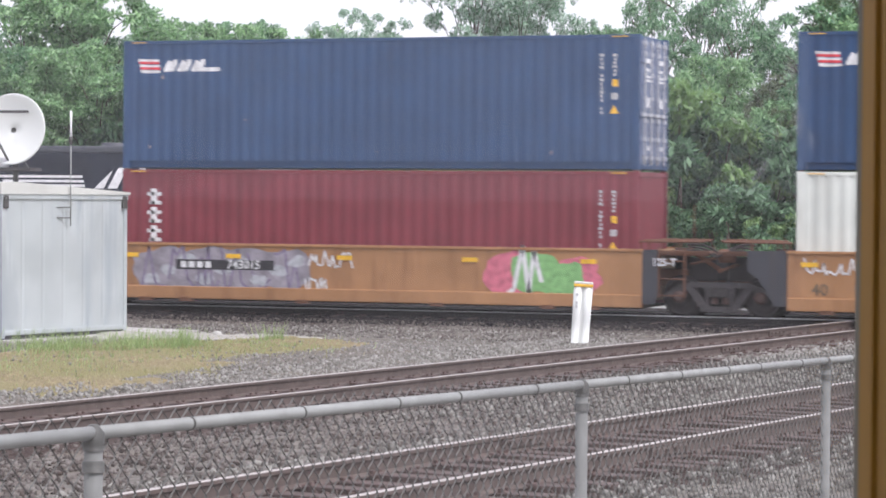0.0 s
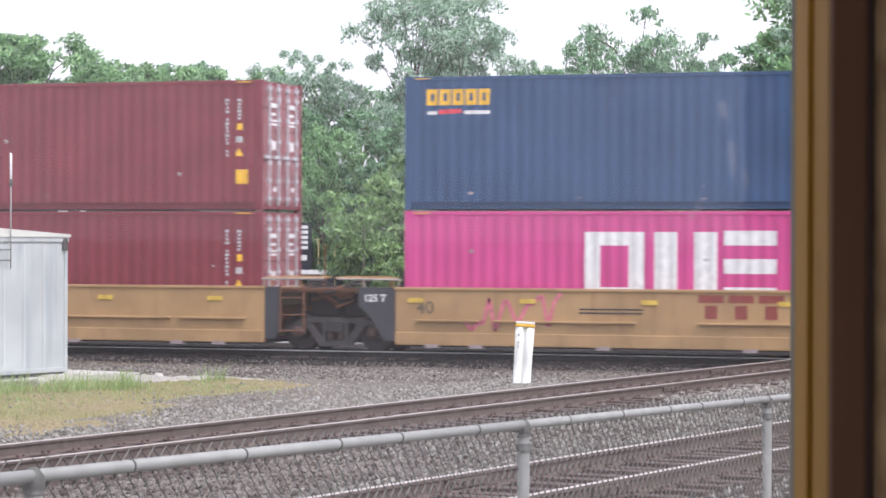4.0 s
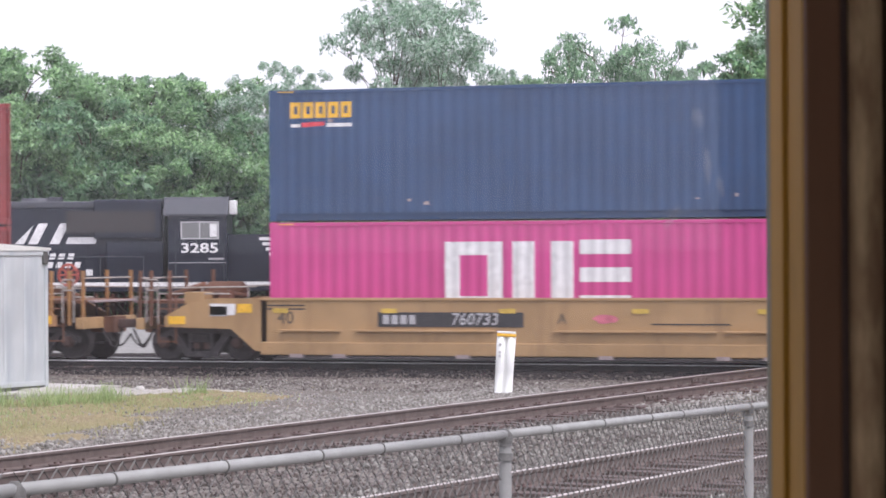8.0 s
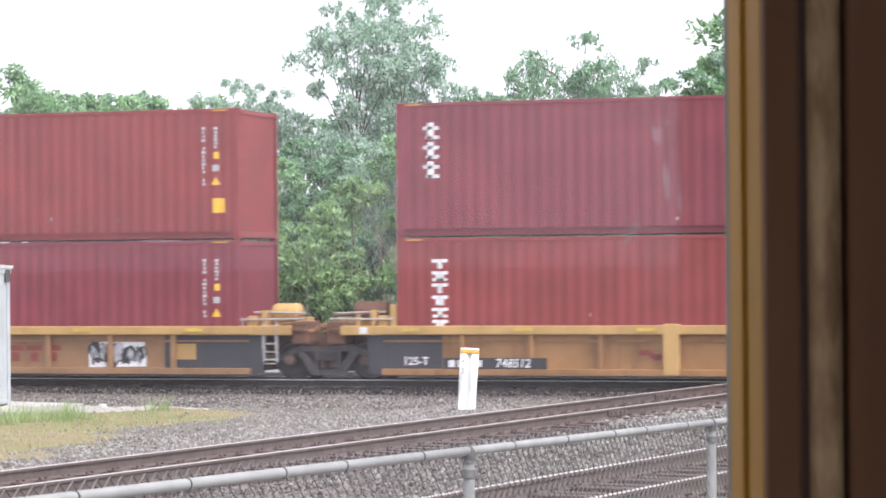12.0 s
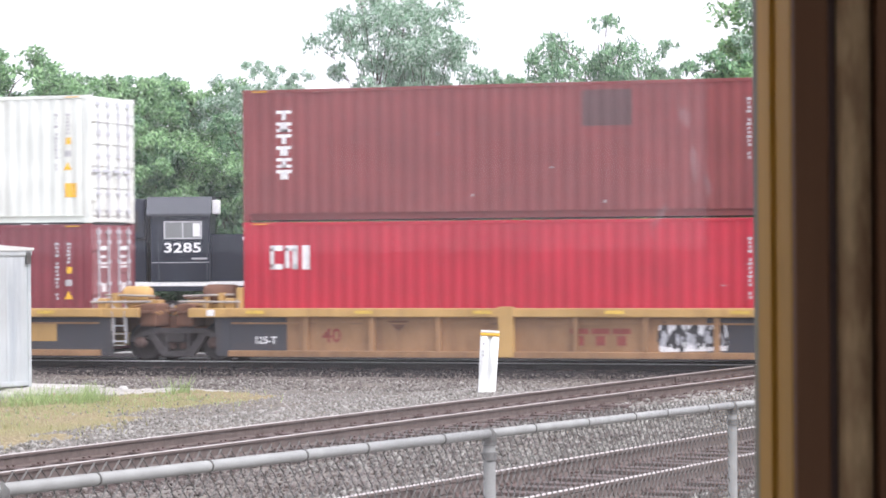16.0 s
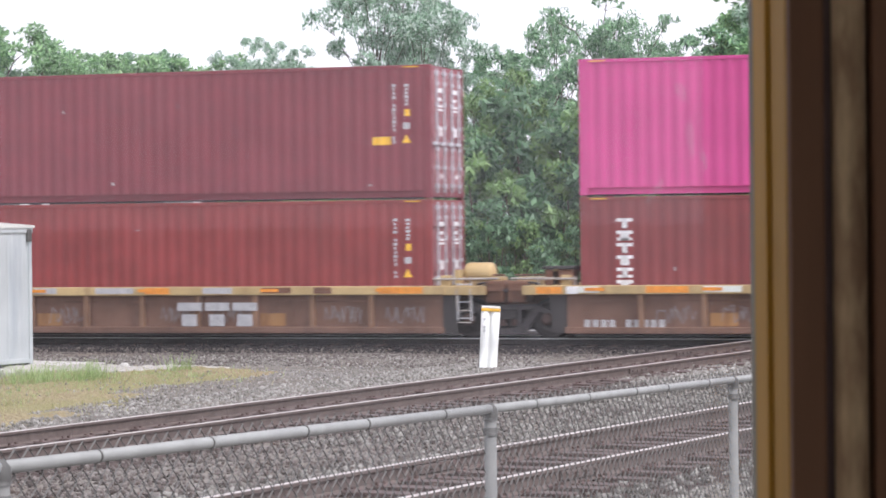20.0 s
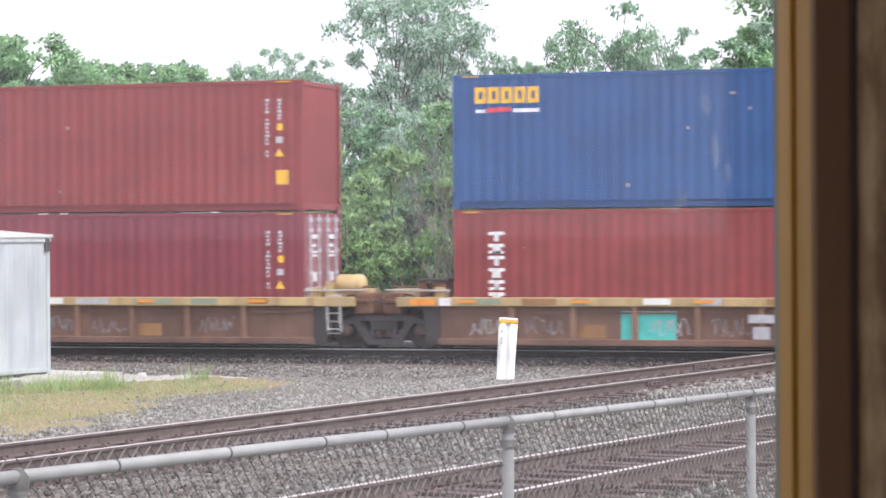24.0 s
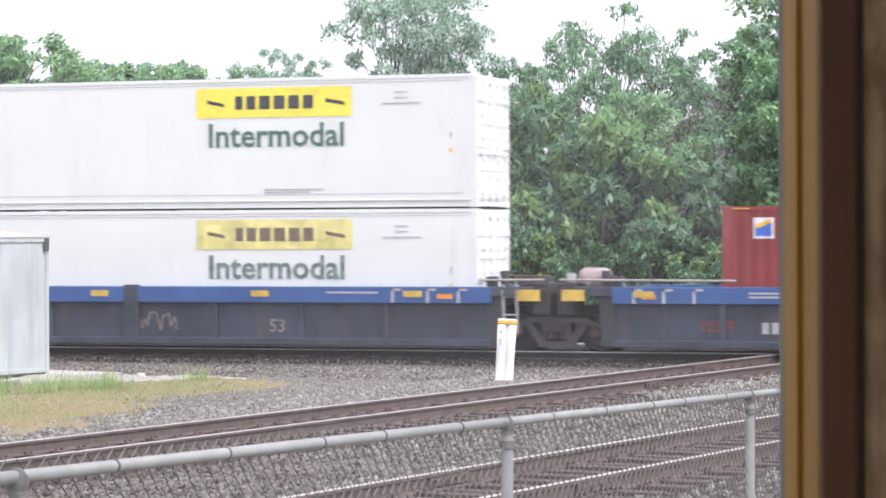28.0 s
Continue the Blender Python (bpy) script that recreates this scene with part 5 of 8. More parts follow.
def mk_end():
    """Blind end: shallow vertical corrugations, local plane x = 0 facing +x."""
    bm = bmesh.new()
    prev = None
    y = -1.10
    k = 0
    while y < 1.10:
        for dy, dx in ((0.0, 0.0), (0.09, 0.0), (0.12, -0.035), (0.20, -0.035)):
            q = min(1.10, y + dy)
            cur = (bm.verts.new((dx - 0.01, q, 0.16)), bm.verts.new((dx - 0.01, q, CH - 0.11)))
            if prev:
                bm.faces.new((prev[0], cur[0], cur[1], prev[1]))
            prev = cur
        y += 0.23
    return bm


def mk_door(s):
    bm = bbox(-0.05, -0.012, min(0.01 * s, 1.1 * s), max(0.01 * s, 1.1 * s), 0.16, CH - 0.11, 0.006)
    for k in range(5):
        z = 0.30 + 0.50 * k
        box(bm, -0.02, 0.008, min(0.08 * s, 1.02 * s), max(0.08 * s, 1.02 * s), z, z + 0.30)
    for z in (0.5, 1.3, 2.3):
        box(bm, -0.02, 0.03, min(1.0 * s, 1.15 * s), max(1.0 * s, 1.15 * s), z, z + 0.12)
    return bm


def mk_bars(s):
    bm = bmesh.new()
    for y in (0.28, 0.82):
        tube(bm, (0.02, y * s, 0.10), (0.02, y * s, CH - 0.06), 0.024, seg=6)
        for z in (0.22, 0.62, 1.02, 1.50, 2.0, 2.45, 2.68):
            box(bm, -0.01, 0.05, y * s - 0.075, y * s + 0.075, z, z + 0.085)
        box(bm, 0.02, 0.055, y * s - 0.30, y * s + 0.04, 1.15, 1.22)
    return bm


def mk_roof(L):
    bm = bmesh.new()
    prev = None
    n = int(L / 0.21)
    for i in range(n * 2 + 1):
        x = 0.06 + (L - 0.12) * i / (2 * n)
        z = CH - (0.012 if i % 2 else 0.032)
        cur = (bm.verts.new((x, -1.16, z)), bm.verts.new((x, 1.16, z)))
        if prev:
            bm.faces.new((prev[0], cur[0], cur[1], prev[1]))
        prev = cur
    return bm


def mk_channel(L, s):
    """Bottom side rail: a channel whose open side faces outwards."""
    bm = bmesh.new()
    for a, b, z0, z1 in ((1.10, 1.160, 0.016, 0.172), (1.160, 1.213, 0.016, 0.030), (1.160, 1.216, 0.160, 0.172)):
        box(bm, 0.16, L - 0.16, min(s * a, s * b), max(s * a, s * b), z0, z1)
    return bm


def casting(x, y, z):
    return bbox(x - 0.0, x + 0.178, y, y + 0.162, z, z + 0.118, 0.008)


def container(name, label, L, mat, right_end="blank", end_mat=None, smooth_side=False, marks=(), group="containers on the train", sticker=True, post_mat=None):
    t = thing(name, Matrix.Identity(4), label, "container", group)
    em, pm = M[end_mat or mat], M[post_mat or mat]
    c = M[mat]
    part("side_panel", cached(("side_panel", L, 1, smooth_side), lambda: mk_side(L, 1, smooth_side)), c, t)
    part("side_panel", cached(("side_panel", L, -1, smooth_side), lambda: mk_side(L, -1, smooth_side)), c, t)
    part("roof", cached(("roof", L), lambda: mk_roof(L)), c, t)
    part("floor", cached(("floor", L), lambda: bbox(0.05, L - 0.05, -1.13, 1.13, 0.010, 0.15)), M["grime"], t)
    for y0, y1 in ((-1.219, -1.14), (1.14, 1.219)):
        part("bottom_rail", cached(("bottom_rail", L, y0), lambda: mk_channel(L, -1 if y0 < 0 else 1)), c, t)
        part("top_rail", cached(("top_rail", L, y0), lambda: bbox(0.16, L - 0.16, y0, y1, CH - 0.085, CH - 0.005, 0.008)), c, t)
        for x0 in (0.0, L - 0.16):
            part("corner_post", cached(("corner_post", x0, y0), lambda: bbox(x0, x0 + 0.16, y0, y1, 0.11, CH - 0.11, 0.012)), pm, t)
            for z in (0.0, CH - 0.118):
                part("corner_casting", cached(("corner_casting", x0, y0, z), lambda: casting(x0 - 0.004 if x0 == 0 else x0 - 0.014, y0 - 0.003 if y0 < 0 else 1.060, z)), pm, t)
    for x in (0.03, L - 0.11):
        part("end_header", cached(("end_header", x), lambda: bbox(x, x + 0.08, -1.14, 1.14, CH - 0.12, CH - 0.02, 0.01)), pm, t)
        part("end_sill", cached(("end_sill", x), lambda: bbox(x, x + 0.08, -1.14, 1.14, 0.02, 0.16, 0.01)), pm, t)
    blank = cached(("end_panel",), mk_end)
    o = part("end_panel", blank, c, t)
    o.rotation_euler.z = math.pi
    o.location.x = 0.03
    if right_end == "blank":
        o = part("end_panel", blank, em, t)
        o.location.x = L - 0.03
    else:
        for s in (-1, 1):
            d = part("door", cached(("door", s), lambda: mk_door(s)), em, t)
            d.location.x = L
            part("locking_bar", cached(("locking_bar", s), lambda: mk_bars(s)), M["bar_pale"] if mat != "white" else em, d, "galvanised locking bars")
            if sticker:
                st = bmesh.new()
                for zz, hh, w0, w1 in ((2.30, 0.10, 0.16, 0.20), (2.12, 0.07, 0.16, 0.12), (1.98, 0.05, 0.16, 0.20), (1.90, 0.05, 0.16, 0.2), (1.35, 0.20, 0.10, 0.14), (0.42, 0.10, 0.02, 0.16)):
                    box(st, 0.009, 0.011, s * 0.55 - w0, s * 0.55 + w1, zz, zz + hh)
                part("door_marking", st, M["mark_white"], d)
    # code columns near the right end
    a = bmesh.new()
    for k in range(15):
        if k not in (4, 12):
            paint_on(a, L - 0.885 + 0.012 * (k * 7 % 3), L - 0.795 - 0.012 * (k * 5 % 3), 2.42 - 0.088 * k, 2.482 - 0.088 * k)
    for k in range(6):
        paint_on(a, L - 0.60 + 0.012 * (k * 5 % 3), L - 0.50 - 0.01 * (k % 3), 2.42 - 0.082 * k, 2.478 - 0.082 * k)
    paint_on(a, L - 0.63, L - 0.48, 1.50, 1.64)
    part("code_marking", a, M["mark_grey"], t)
    b = bmesh.new()
    paint_on(b, L - 0.60, L - 0.48, 1.78, 1.93)
    for x0, x1, l0, h0, l1, h1 in ((L - 0.66, L - 0.56, 1.20, 1.20, 1.20, 1.38), (L - 0.56, L - 0.46, 1.20, 1.38, 1.20, 1.20)):
        paint_on(b, x0, x1, l0, h0 + 0.002, l1, h1 + 0.002)
    part("warning_marking", b, M["mark_yellow"], t, "yellow warning symbols")
    if not smooth_side:
        y = bmesh.new()
        for x in (0.22, L - 0.62):
            box(y, x, x + 0.36, -1.224, -1.220, CH - 0.055, CH - 0.035)
        part("height_marking", y, M["mark_yellow"], t, "thin yellow height stripes")
    for nm, mt, draw in marks:
        bm = bmesh.new()
        draw(bm, L)
        part(nm, bm, M[mt], t)
    return t


def block_frame(bm, x0, x1, z0, z1, w, h):
    paint_on(bm, x0, x0 + w, z0, z1)
    paint_on(bm, x1 - w, x1, z0, z1)
    paint_on(bm, x0 + w, x1 - w, z1 - h, z1)
    paint_on(bm, x0 + w, x1 - w, z0, z0 + h)


def logo_square(bm, L):
    """Big white emblem of plain blocks: a square ring, a slotted block and three stacked bars."""
    block_frame(bm, 4.07, 5.37, 0.98, 2.45, 0.34, 0.29)
    paint_on(bm, 5.59, 6.09, 0.98, 2.45)
    paint_on(bm, 6.45, 6.95, 0.98, 2.45)
    for z in (0.98, 1.575, 2.17):
        paint_on(bm, 7.09, 8.22, z, z + 0.31)


def logo_square_line(bm, L):
    for x0, x1 in ((4.09, 5.12), (5.27, 6.79), (6.95, 8.22)):
        n = int((x1 - x0) / 0.21)
        for i in range(n):
            paint_on(bm, x0 + 0.21 * i, x0 + 0.21 * i + 0.15, 0.53, 0.70)


def logo_column(bm, L):
    """Upright column of six small plain slabs."""
    for i in range(6):
        z = 2.22 - 0.262 * i
        paint_on(bm, 0.79, 1.14, z + 0.14, z + 0.21)
        paint_on(bm, 0.87 if i % 2 else 0.91, 1.06 if i % 2 else 1.02, z, z + 0.14)
        if i in (1, 4):
            paint_on(bm, 0.80, 1.13, z, z + 0.06)


def logo_three(bm, L):
    """Three plain slab shapes, one under another."""
    for i in range(3):
        z = 2.10 - 0.42 * i
        paint_on(bm, 0.71, 0.85, z, z + 0.36)
        paint_on(bm, 0.61, 0.97, z + 0.20, z + 0.28)
        paint_on(bm, 0.67, 0.97, z, z + 0.08)


def logo_flag(bm, L):
    for k in range(3):
        z = 2.42 - 0.125 * k
        paint_on(bm, 0.36 + 0.04 * k, 0.61 + 0.03 * k, z, z + 0.07, z - 0.015, z + 0.05)
        paint_on(bm, 0.61 + 0.03 * k, 0.89 + 0.02 * k, z - 0.015, z + 0.05, z, z + 0.05)


def logo_flag_red(bm, L):
    for k in range(2):
        z = 2.375 - 0.125 * k
        paint_on(bm, 0.39 + 0.04 * k, 0.89 + 0.02 * k, z - 0.005, z + 0.05, z - 0.015, z + 0.04, off=0.006)


def logo_slabs(bm, L):
    for x in (1.01, 1.35, 1.69):
        paint_on(bm, x, x + 0.12, 2.19, 2.25, 2.19, 2.46)
        paint_on(bm, x + 0.12, x + 0.24, 2.20, 2.46, 2.19, 2.40)
        paint_on(bm, x + 0.24, x + 0.34, 2.19, 2.46, 2.36, 2.47)
    paint_on(bm, 1.94, 2.41, 2.19, 2.28)


def logo_five(bm, L):
    for i in range(5):
        x = 0.50 + 0.295 * i
        block_frame(bm, x, x + 0.25, 2.27, 2.62, 0.085, 0.09)


def logo_five_red(bm, L):
    paint_on(bm, 0.78, 1.30, 2.07, 2.17, 2.10, 2.19)


def logo_five_white(bm, L):
    paint_on(bm, 0.52, 0.74, 2.07, 2.14)
    paint_on(bm, 1.36, 1.94, 2.07, 2.15)


def logo_emblem(bm, L):
    block_frame(bm, 2.46, 3.32, 1.08, 2.06, 0.07, 0.07)
    paint_on(bm, 2.53, 2.74, 1.95, 2.0, 1.6, 2.0, off=0.005)
    paint_on(bm, 3.04, 3.25, 1.6, 2.0, 1.95, 2.0, off=0.005)


def logo_emblem_blue(bm, L):
    paint_on(bm, 2.58, 2.89, 1.80, 1.96, 1.42, 1.66, off=0.006)
    paint_on(bm, 2.89, 3.20, 1.42, 1.66, 1.80, 1.96, off=0.006)
    paint_on(bm, 2.81, 2.97, 1.12, 1.56, off=0.007)


def logo_eight(bm, L):
    """Eight tall red print blocks in two groups: open frames and one solid bar."""
    z0, z1 = 1.22, 2.02
    for i, x in enumerate((3.68, 4.39, 5.16, 5.89, 7.07, 7.96, 8.33, 9.17)):
        if i == 5:
            paint_on(bm, x, x + 0.15, z0, z1)
        else:
            block_frame(bm, x, x + (0.72 if i == 4 else 0.62), z0, z1, 0.14, 0.15)


def logo_eight_line(bm, L):
    for i in range(14):
        paint_on(bm, 2.34 + 0.165 * i, 2.34 + 0.165 * i + 0.12, 2.60, 2.69)


def logo_pair(bm, L):
    for x in (0.62, 0.98):
        paint_on(bm, x, x + 0.10, 1.88, 2.32)
        paint_on(bm, x, x + 0.30, 2.26, 2.38)
        paint_on(bm, x + (0.2 if x > 0.7 else 0.0), x + 0.30, 1.85, 1.97)
    paint_on(bm, 1.14, 1.28, 1.85, 2.30)
    paint_on(bm, 1.38, 1.56, 1.85, 2.38)


def logo_wide(bm, L):
    """One large and four smaller plain white blocks."""
    z0 = 1.30
    paint_on(bm, 3.55, 3.80, z0, z0 + 0.85)
    paint_on(bm, 3.92, 4.42, z0 + 0.47, z0 + 0.85)
    paint_on(bm, 3.92, 4.42, z0, z0 + 0.34)
    for x, w in ((4.95, 0.42), (5.55, 0.18), (5.92, 0.60), (6.72, 0.50)):
        paint_on(bm, x, x + w, z0, z0 + 0.15)
        paint_on(bm, x, x + w * 0.45, z0 + 0.15, z0 + 0.6)


def logo_tile(bm, L):
    paint_on(bm, 0.66, 1.10, 2.22, 2.66)


def logo_tile_blue(bm, L):
    paint_on(bm, 0.71, 1.05, 2.27, 2.45, 2.27, 2.60, off=0.006)


def logo_tile_yellow(bm, L):
    paint_on(bm, 0.74, 1.05, 2.43, 2.52, 2.56, 2.64, off=0.008)


def sheet_panel(bm, L):
    for z in (2.02,):
        paint_on(bm, 9.58, 13.27, z, z + 0.66, flat=-1.212)


def sheet_panel_dark(bm, L):
    z = 2.20
    x = 10.52
    for w in (0.18, 0.22, 0.26, 0.26, 0.26, 0.24):
        paint_on(bm, x, x + w, z, z + 0.30, flat=-1.216)
        x += w + 0.085
    for x0, x1 in ((9.85, 10.25), (12.65, 13.1)):
        paint_on(bm, x0, x1, z + 0.14, z + 0.22, z + 0.06, z + 0.14, flat=-1.215)


def thin_seams(bm, L):
    for z in (0.30, 2.74):
        paint_on(bm, 0.3, L - 0.3, z, z + 0.014, flat=-1.2125)
    for x0, x1, z in ((11.2, 12.6, 0.40), (11.2, 12.3, 0.34), (L - 1.9, L - 1.6, 2.5), (L - 1.9, L - 1.6, 2.38), (L - 2.2, L - 1.3, 2.26), (0.5, 1.2, 2.5), (0.5, 1.1, 2.4)):
        paint_on(bm, x0, x1, z, z + 0.035, flat=-1.2128)


def dark_patch(bm, L):
    paint_on(bm, 7.75, 8.85, 1.95, 2.72)


def yellow_plate(bm, L):
    paint_on(bm, L - 1.34, L - 0.92, 1.16, 1.34)


def yellow_square(bm, L):
    paint_on(bm, L - 0.63, L - 0.34, 0.58, 0.90)


def scuffs(seed):
    def draw(bm, L):
        r = random.Random(seed)
        for k in range(5):
            x, z = r.uniform(0.5, L - 1.2), r.choice((r.uniform(0.2, 0.5), r.uniform(0.3, 2.4)))
            w = r.uniform(0.03, 0.12)
            paint_on(bm, x, x + w, z, z + r.uniform(0.02, 0.09))
    return draw


SQUARES = [("emblem_marking", "mark_white", logo_square), ("emblem_marking", "mark_white", logo_square_line), ("plate_marking", "mark_yellow", yellow_square)]
COLUMN = [("emblem_marking", "mark_white", logo_column)]
THREE = [("emblem_marking", "mark_white", logo_three)]
FLAG = [("emblem_marking", "mark_white", logo_flag), ("emblem_marking", "mark_red", logo_flag_red), ("emblem_marking", "mark_white", logo_slabs)]
FIVE = [("emblem_marking", "mark_yellow", logo_five), ("emblem_marking", "mark_red", logo_five_red), ("emblem_marking", "mark_white", logo_five_white)]
TILE = [("emblem_marking", "mark_white", logo_tile), ("emblem_marking", "mark_blue", logo_tile_blue), ("emblem_marking", "mark_yellow", logo_tile_yellow)]
PLATE = [("plate_marking", "mark_yellow", yellow_plate)]
SQ = [("plate_marking", "mark_yellow", yellow_square)]
SIGN = [("sign_panel", "mark_lemon", sheet_panel), ("sign_panel", "mark_black", sheet_panel_dark), ("seam_marking", "mark_grey", thin_seams)]
SIGN_OLD = [("sign_panel", "lemon_pale", sheet_panel), ("sign_panel", "mark_dim", sheet_panel_dark), ("seam_marking", "mark_grey", thin_seams)]
SCRAPE = "scuff"
F40, F53 = 12.192, 16.154
CZ0, CZ1 = 0.195, 0.225 + CH

# distance from the head of the plan to each load's left end, metres (larger: further back in the train)
BACK = [11.50, 27.11, 46.94, 62.42, 77.97, 93.41, 108.82, 128.60, 148.51, 164.36, 180.23, 196.10, 212.00, 231.82, 247.33, 262.93, 278.44, 294.11, 315.76, 337.27]
# for each place: lower load, upper load: (label, colour, right end, marks)
LOADS = [
    (("dirty white shipping container", "cream", "blank", []), ("navy blue shipping container with a white flag emblem", "navy", "door", FLAG)),
    (("maroon shipping container with white upright emblem", "maroon", "blank", THREE), ("navy blue shipping container with a white flag emblem", "navy", "door", FLAG)),
    (("maroon shipping container with white upright emblem", "maroon", "blank", THREE), ("bright pink shipping container with big white emblem", "pink", "blank", SQUARES)),
    (("bright pink shipping container with big white emblem", "pink", "blank", SQUARES[:1]), ("blue shipping container with a yellow emblem", "navy", "blank", FIVE)),
    (("brown-red shipping container with barred doors", "maroon", "bars", []), ("brown-red shipping container with barred doors", "maroon", "bars", SQ)),
    (("bright pink shipping container with big white emblem", "pink", "bars", SQUARES[:1]), ("bright pink shipping container with big white emblem", "pink", "bars", SQUARES)),
    (("bright pink shipping container with big white emblem", "pink", "blank", SQUARES[:1]), ("blue shipping container with a yellow emblem", "navy", "door", FIVE)),
    (("red-oxide shipping container with white upright emblem", "oxide", "blank", COLUMN), ("red-oxide shipping container with white upright emblem", "oxide", "blank", COLUMN + SQ)),
    (("red-oxide shipping container with white upright emblem", "oxide", "blank", COLUMN), ("maroon shipping container with white upright emblem", "maroon", "blank", THREE + PLATE)),
    (("plain maroon shipping container, lower load", "maroon", "blank", []), ("red-oxide shipping container with white upright emblem", "oxide", "blank", COLUMN + SQ)),
    (("plain maroon shipping container, lower load", "maroon", "blank", []), ("navy blue shipping container with a white flag emblem", "navy", "blank", FLAG)),
    (("bright crimson shipping container with white emblem", "crimson", "blank", [("emblem_marking", "mark_white", logo_pair)]), ("brown shipping container with a dark patch", "brown", "blank", COLUMN + SQ + [("repair_patch", "patch", dark_patch)])),
    (("maroon shipping container with white upright emblem", "maroon", "door", COLUMN), ("off-white shipping container with large red lettering shapes", "cream", "door", [("emblem_marking", "mark_red", logo_emblem), ("emblem_marking", "mark_blue", logo_emblem_blue), ("emblem_marking", "print_faded", logo_eight), ("emblem_marking", "print_ghost", logo_eight_line)] + SQ)),
    (("brown shipping container with white upright emblem", "brown", "door", COLUMN), ("bright pink shipping container with big white emblem", "pink", "bars", SQUARES[:2])),
    (("red-oxide shipping container with white upright emblem", "oxide", "door", COLUMN), ("dark maroon shipping container with white upright emblem", "maroon", "door", THREE + PLATE)),
    (("bright crimson shipping container with white emblem", "crimson", "bars", [("emblem_marking", "mark_white", logo_wide)]), ("royal blue shipping container with steel-barred doors", "royal", "door", [])),
    (("red-oxide shipping container with white upright emblem", "oxide", "door", COLUMN), ("royal blue shipping container with a yellow emblem", "royal", "door", FIVE)),
    (("maroon shipping container with white upright emblem", "maroon", "door", COLUMN), ("red-oxide shipping container with a small square emblem", "oxide", "blank", TILE + SQ)),
    (("red-oxide shipping container with a small square emblem", "oxide", "blank", TILE), None),
    (("long smooth white domestic container with a faded yellow sign", "white", "bars", SIGN_OLD), ("long smooth white domestic container with a yellow sign panel", "white", "bars", SIGN)),
]
MOVING, WHEELS = [], []
for i, loads in enumerate(LOADS):
    for k, spec in enumerate(loads):
        if spec is None:
            continue
        label, mt, end, marks = spec
        L = F53 if i == 19 else F40
        c = container("shipping_container", label, L, mt, end, smooth_side=(i == 19), end_mat={"navy": "navy_door", "royal": "royal_door", "maroon": "maroon_door", "oxide": "maroon_door", "brown": "maroon_door", "crimson": "crimson_door", "pink": "pink_door"}.get(mt) if end != "blank" else None, marks=list(marks) + ([("scuff_marking", SCRAPE, scuffs(i * 2 + k))] if i != 19 else []), sticker=(end != "blank" and i != 19),
                      post_mat={"navy": "navy", "cream": "cream"}.get(mt))
        if i == 19:
            tx = part("lettering", text_mesh("Intermodal", 0.74, 0.002, 0.014), M["mark_green"] if k else M["green_worn"], c, "dark green lettering")
            tx.location = (11.48, -1.216, 1.60)
        if k:
            for x0 in (0.02, L - 0.16):
                for y0 in (-1.19, 1.09):
                    part("twist_lock", cached(("twist_lock", x0, y0), lambda: bbox(x0, x0 + 0.13, y0, y0 + 0.10, -0.03, 0.0, 0.006)), M["rust"], c, "small rusty twist lock")
        MOVING.append((c, -BACK[i], (CZ1 if k else CZ0) - (0.06 if 13 <= i <= 17 else 0.0)))


# ---- well cars ----
def mk_wheelset():
    bm = bmesh.new()
    for s in (-1, 1):
        lathe(bm, [(0.09, s * 0.70), (0.12, s * 0.64), (0.33, s * 0.68), (0.36, s * 0.66), (0.46, s * 0.685), (0.455, s * 0.70), (0.424, s * 0.712), (0.419, s * 0.80), (0.36, s * 0.805), (0.33, s * 0.76), (0.14, s * 0.74), (0.12, s * 0.81)], 28, "y")
    lathe(bm, [(0.085, -1.0), (0.085, 1.0)], 12, "y")
    for k in range(3):
        a = k * 2.094
        for s in (-1, 1):
            tube(bm, (0.10 * math.cos(a), s * 0.82, 0.10 * math.sin(a)), (0.10 * math.cos(a), s * 0.80, 0.10 * math.sin(a)), 0.02, seg=6)
    return bm


def mk_sideframe(s):
    """Cast side frame: arched top bar, diagonals down to the spring seat, pedestals over the bearings."""
    y0, y1 = s * 0.95, s * 1.10
    bm = bmesh.new()
    plates = ([(-1.14, 0.52), (-0.64, 0.74), (0.64, 0.74), (1.14, 0.52), (1.14, 0.40), (0.60, 0.63), (-0.60, 0.63), (-1.14, 0.40)],
              [(-0.72, 0.60), (-0.55, 0.625), (-0.24, 0.22), (-0.38, 0.12)], [(0.72, 0.60), (0.38, 0.12), (0.24, 0.22), (0.55, 0.625)],
              [(-0.38, 0.11), (0.38, 0.11), (0.38, 0.22), (-0.38, 0.22)], [(-0.30, 0.22), (-0.22, 0.22), (-0.22, 0.63), (-0.30, 0.63)], [(0.22, 0.22), (0.30, 0.22), (0.30, 0.63), (0.22, 0.63)])
    for k, pts in enumerate(plates):
        prism(bm, pts, y0 + 0.002 * k * s, y1 - 0.002 * k * s)
    box(bm, -0.20, 0.20, min(s * 0.98, s * 1.13), max(s * 0.98, s * 1.13), 0.45, 0.58)
    bmesh.ops.recalc_face_normals(bm, faces=bm.faces[:])
    return bm


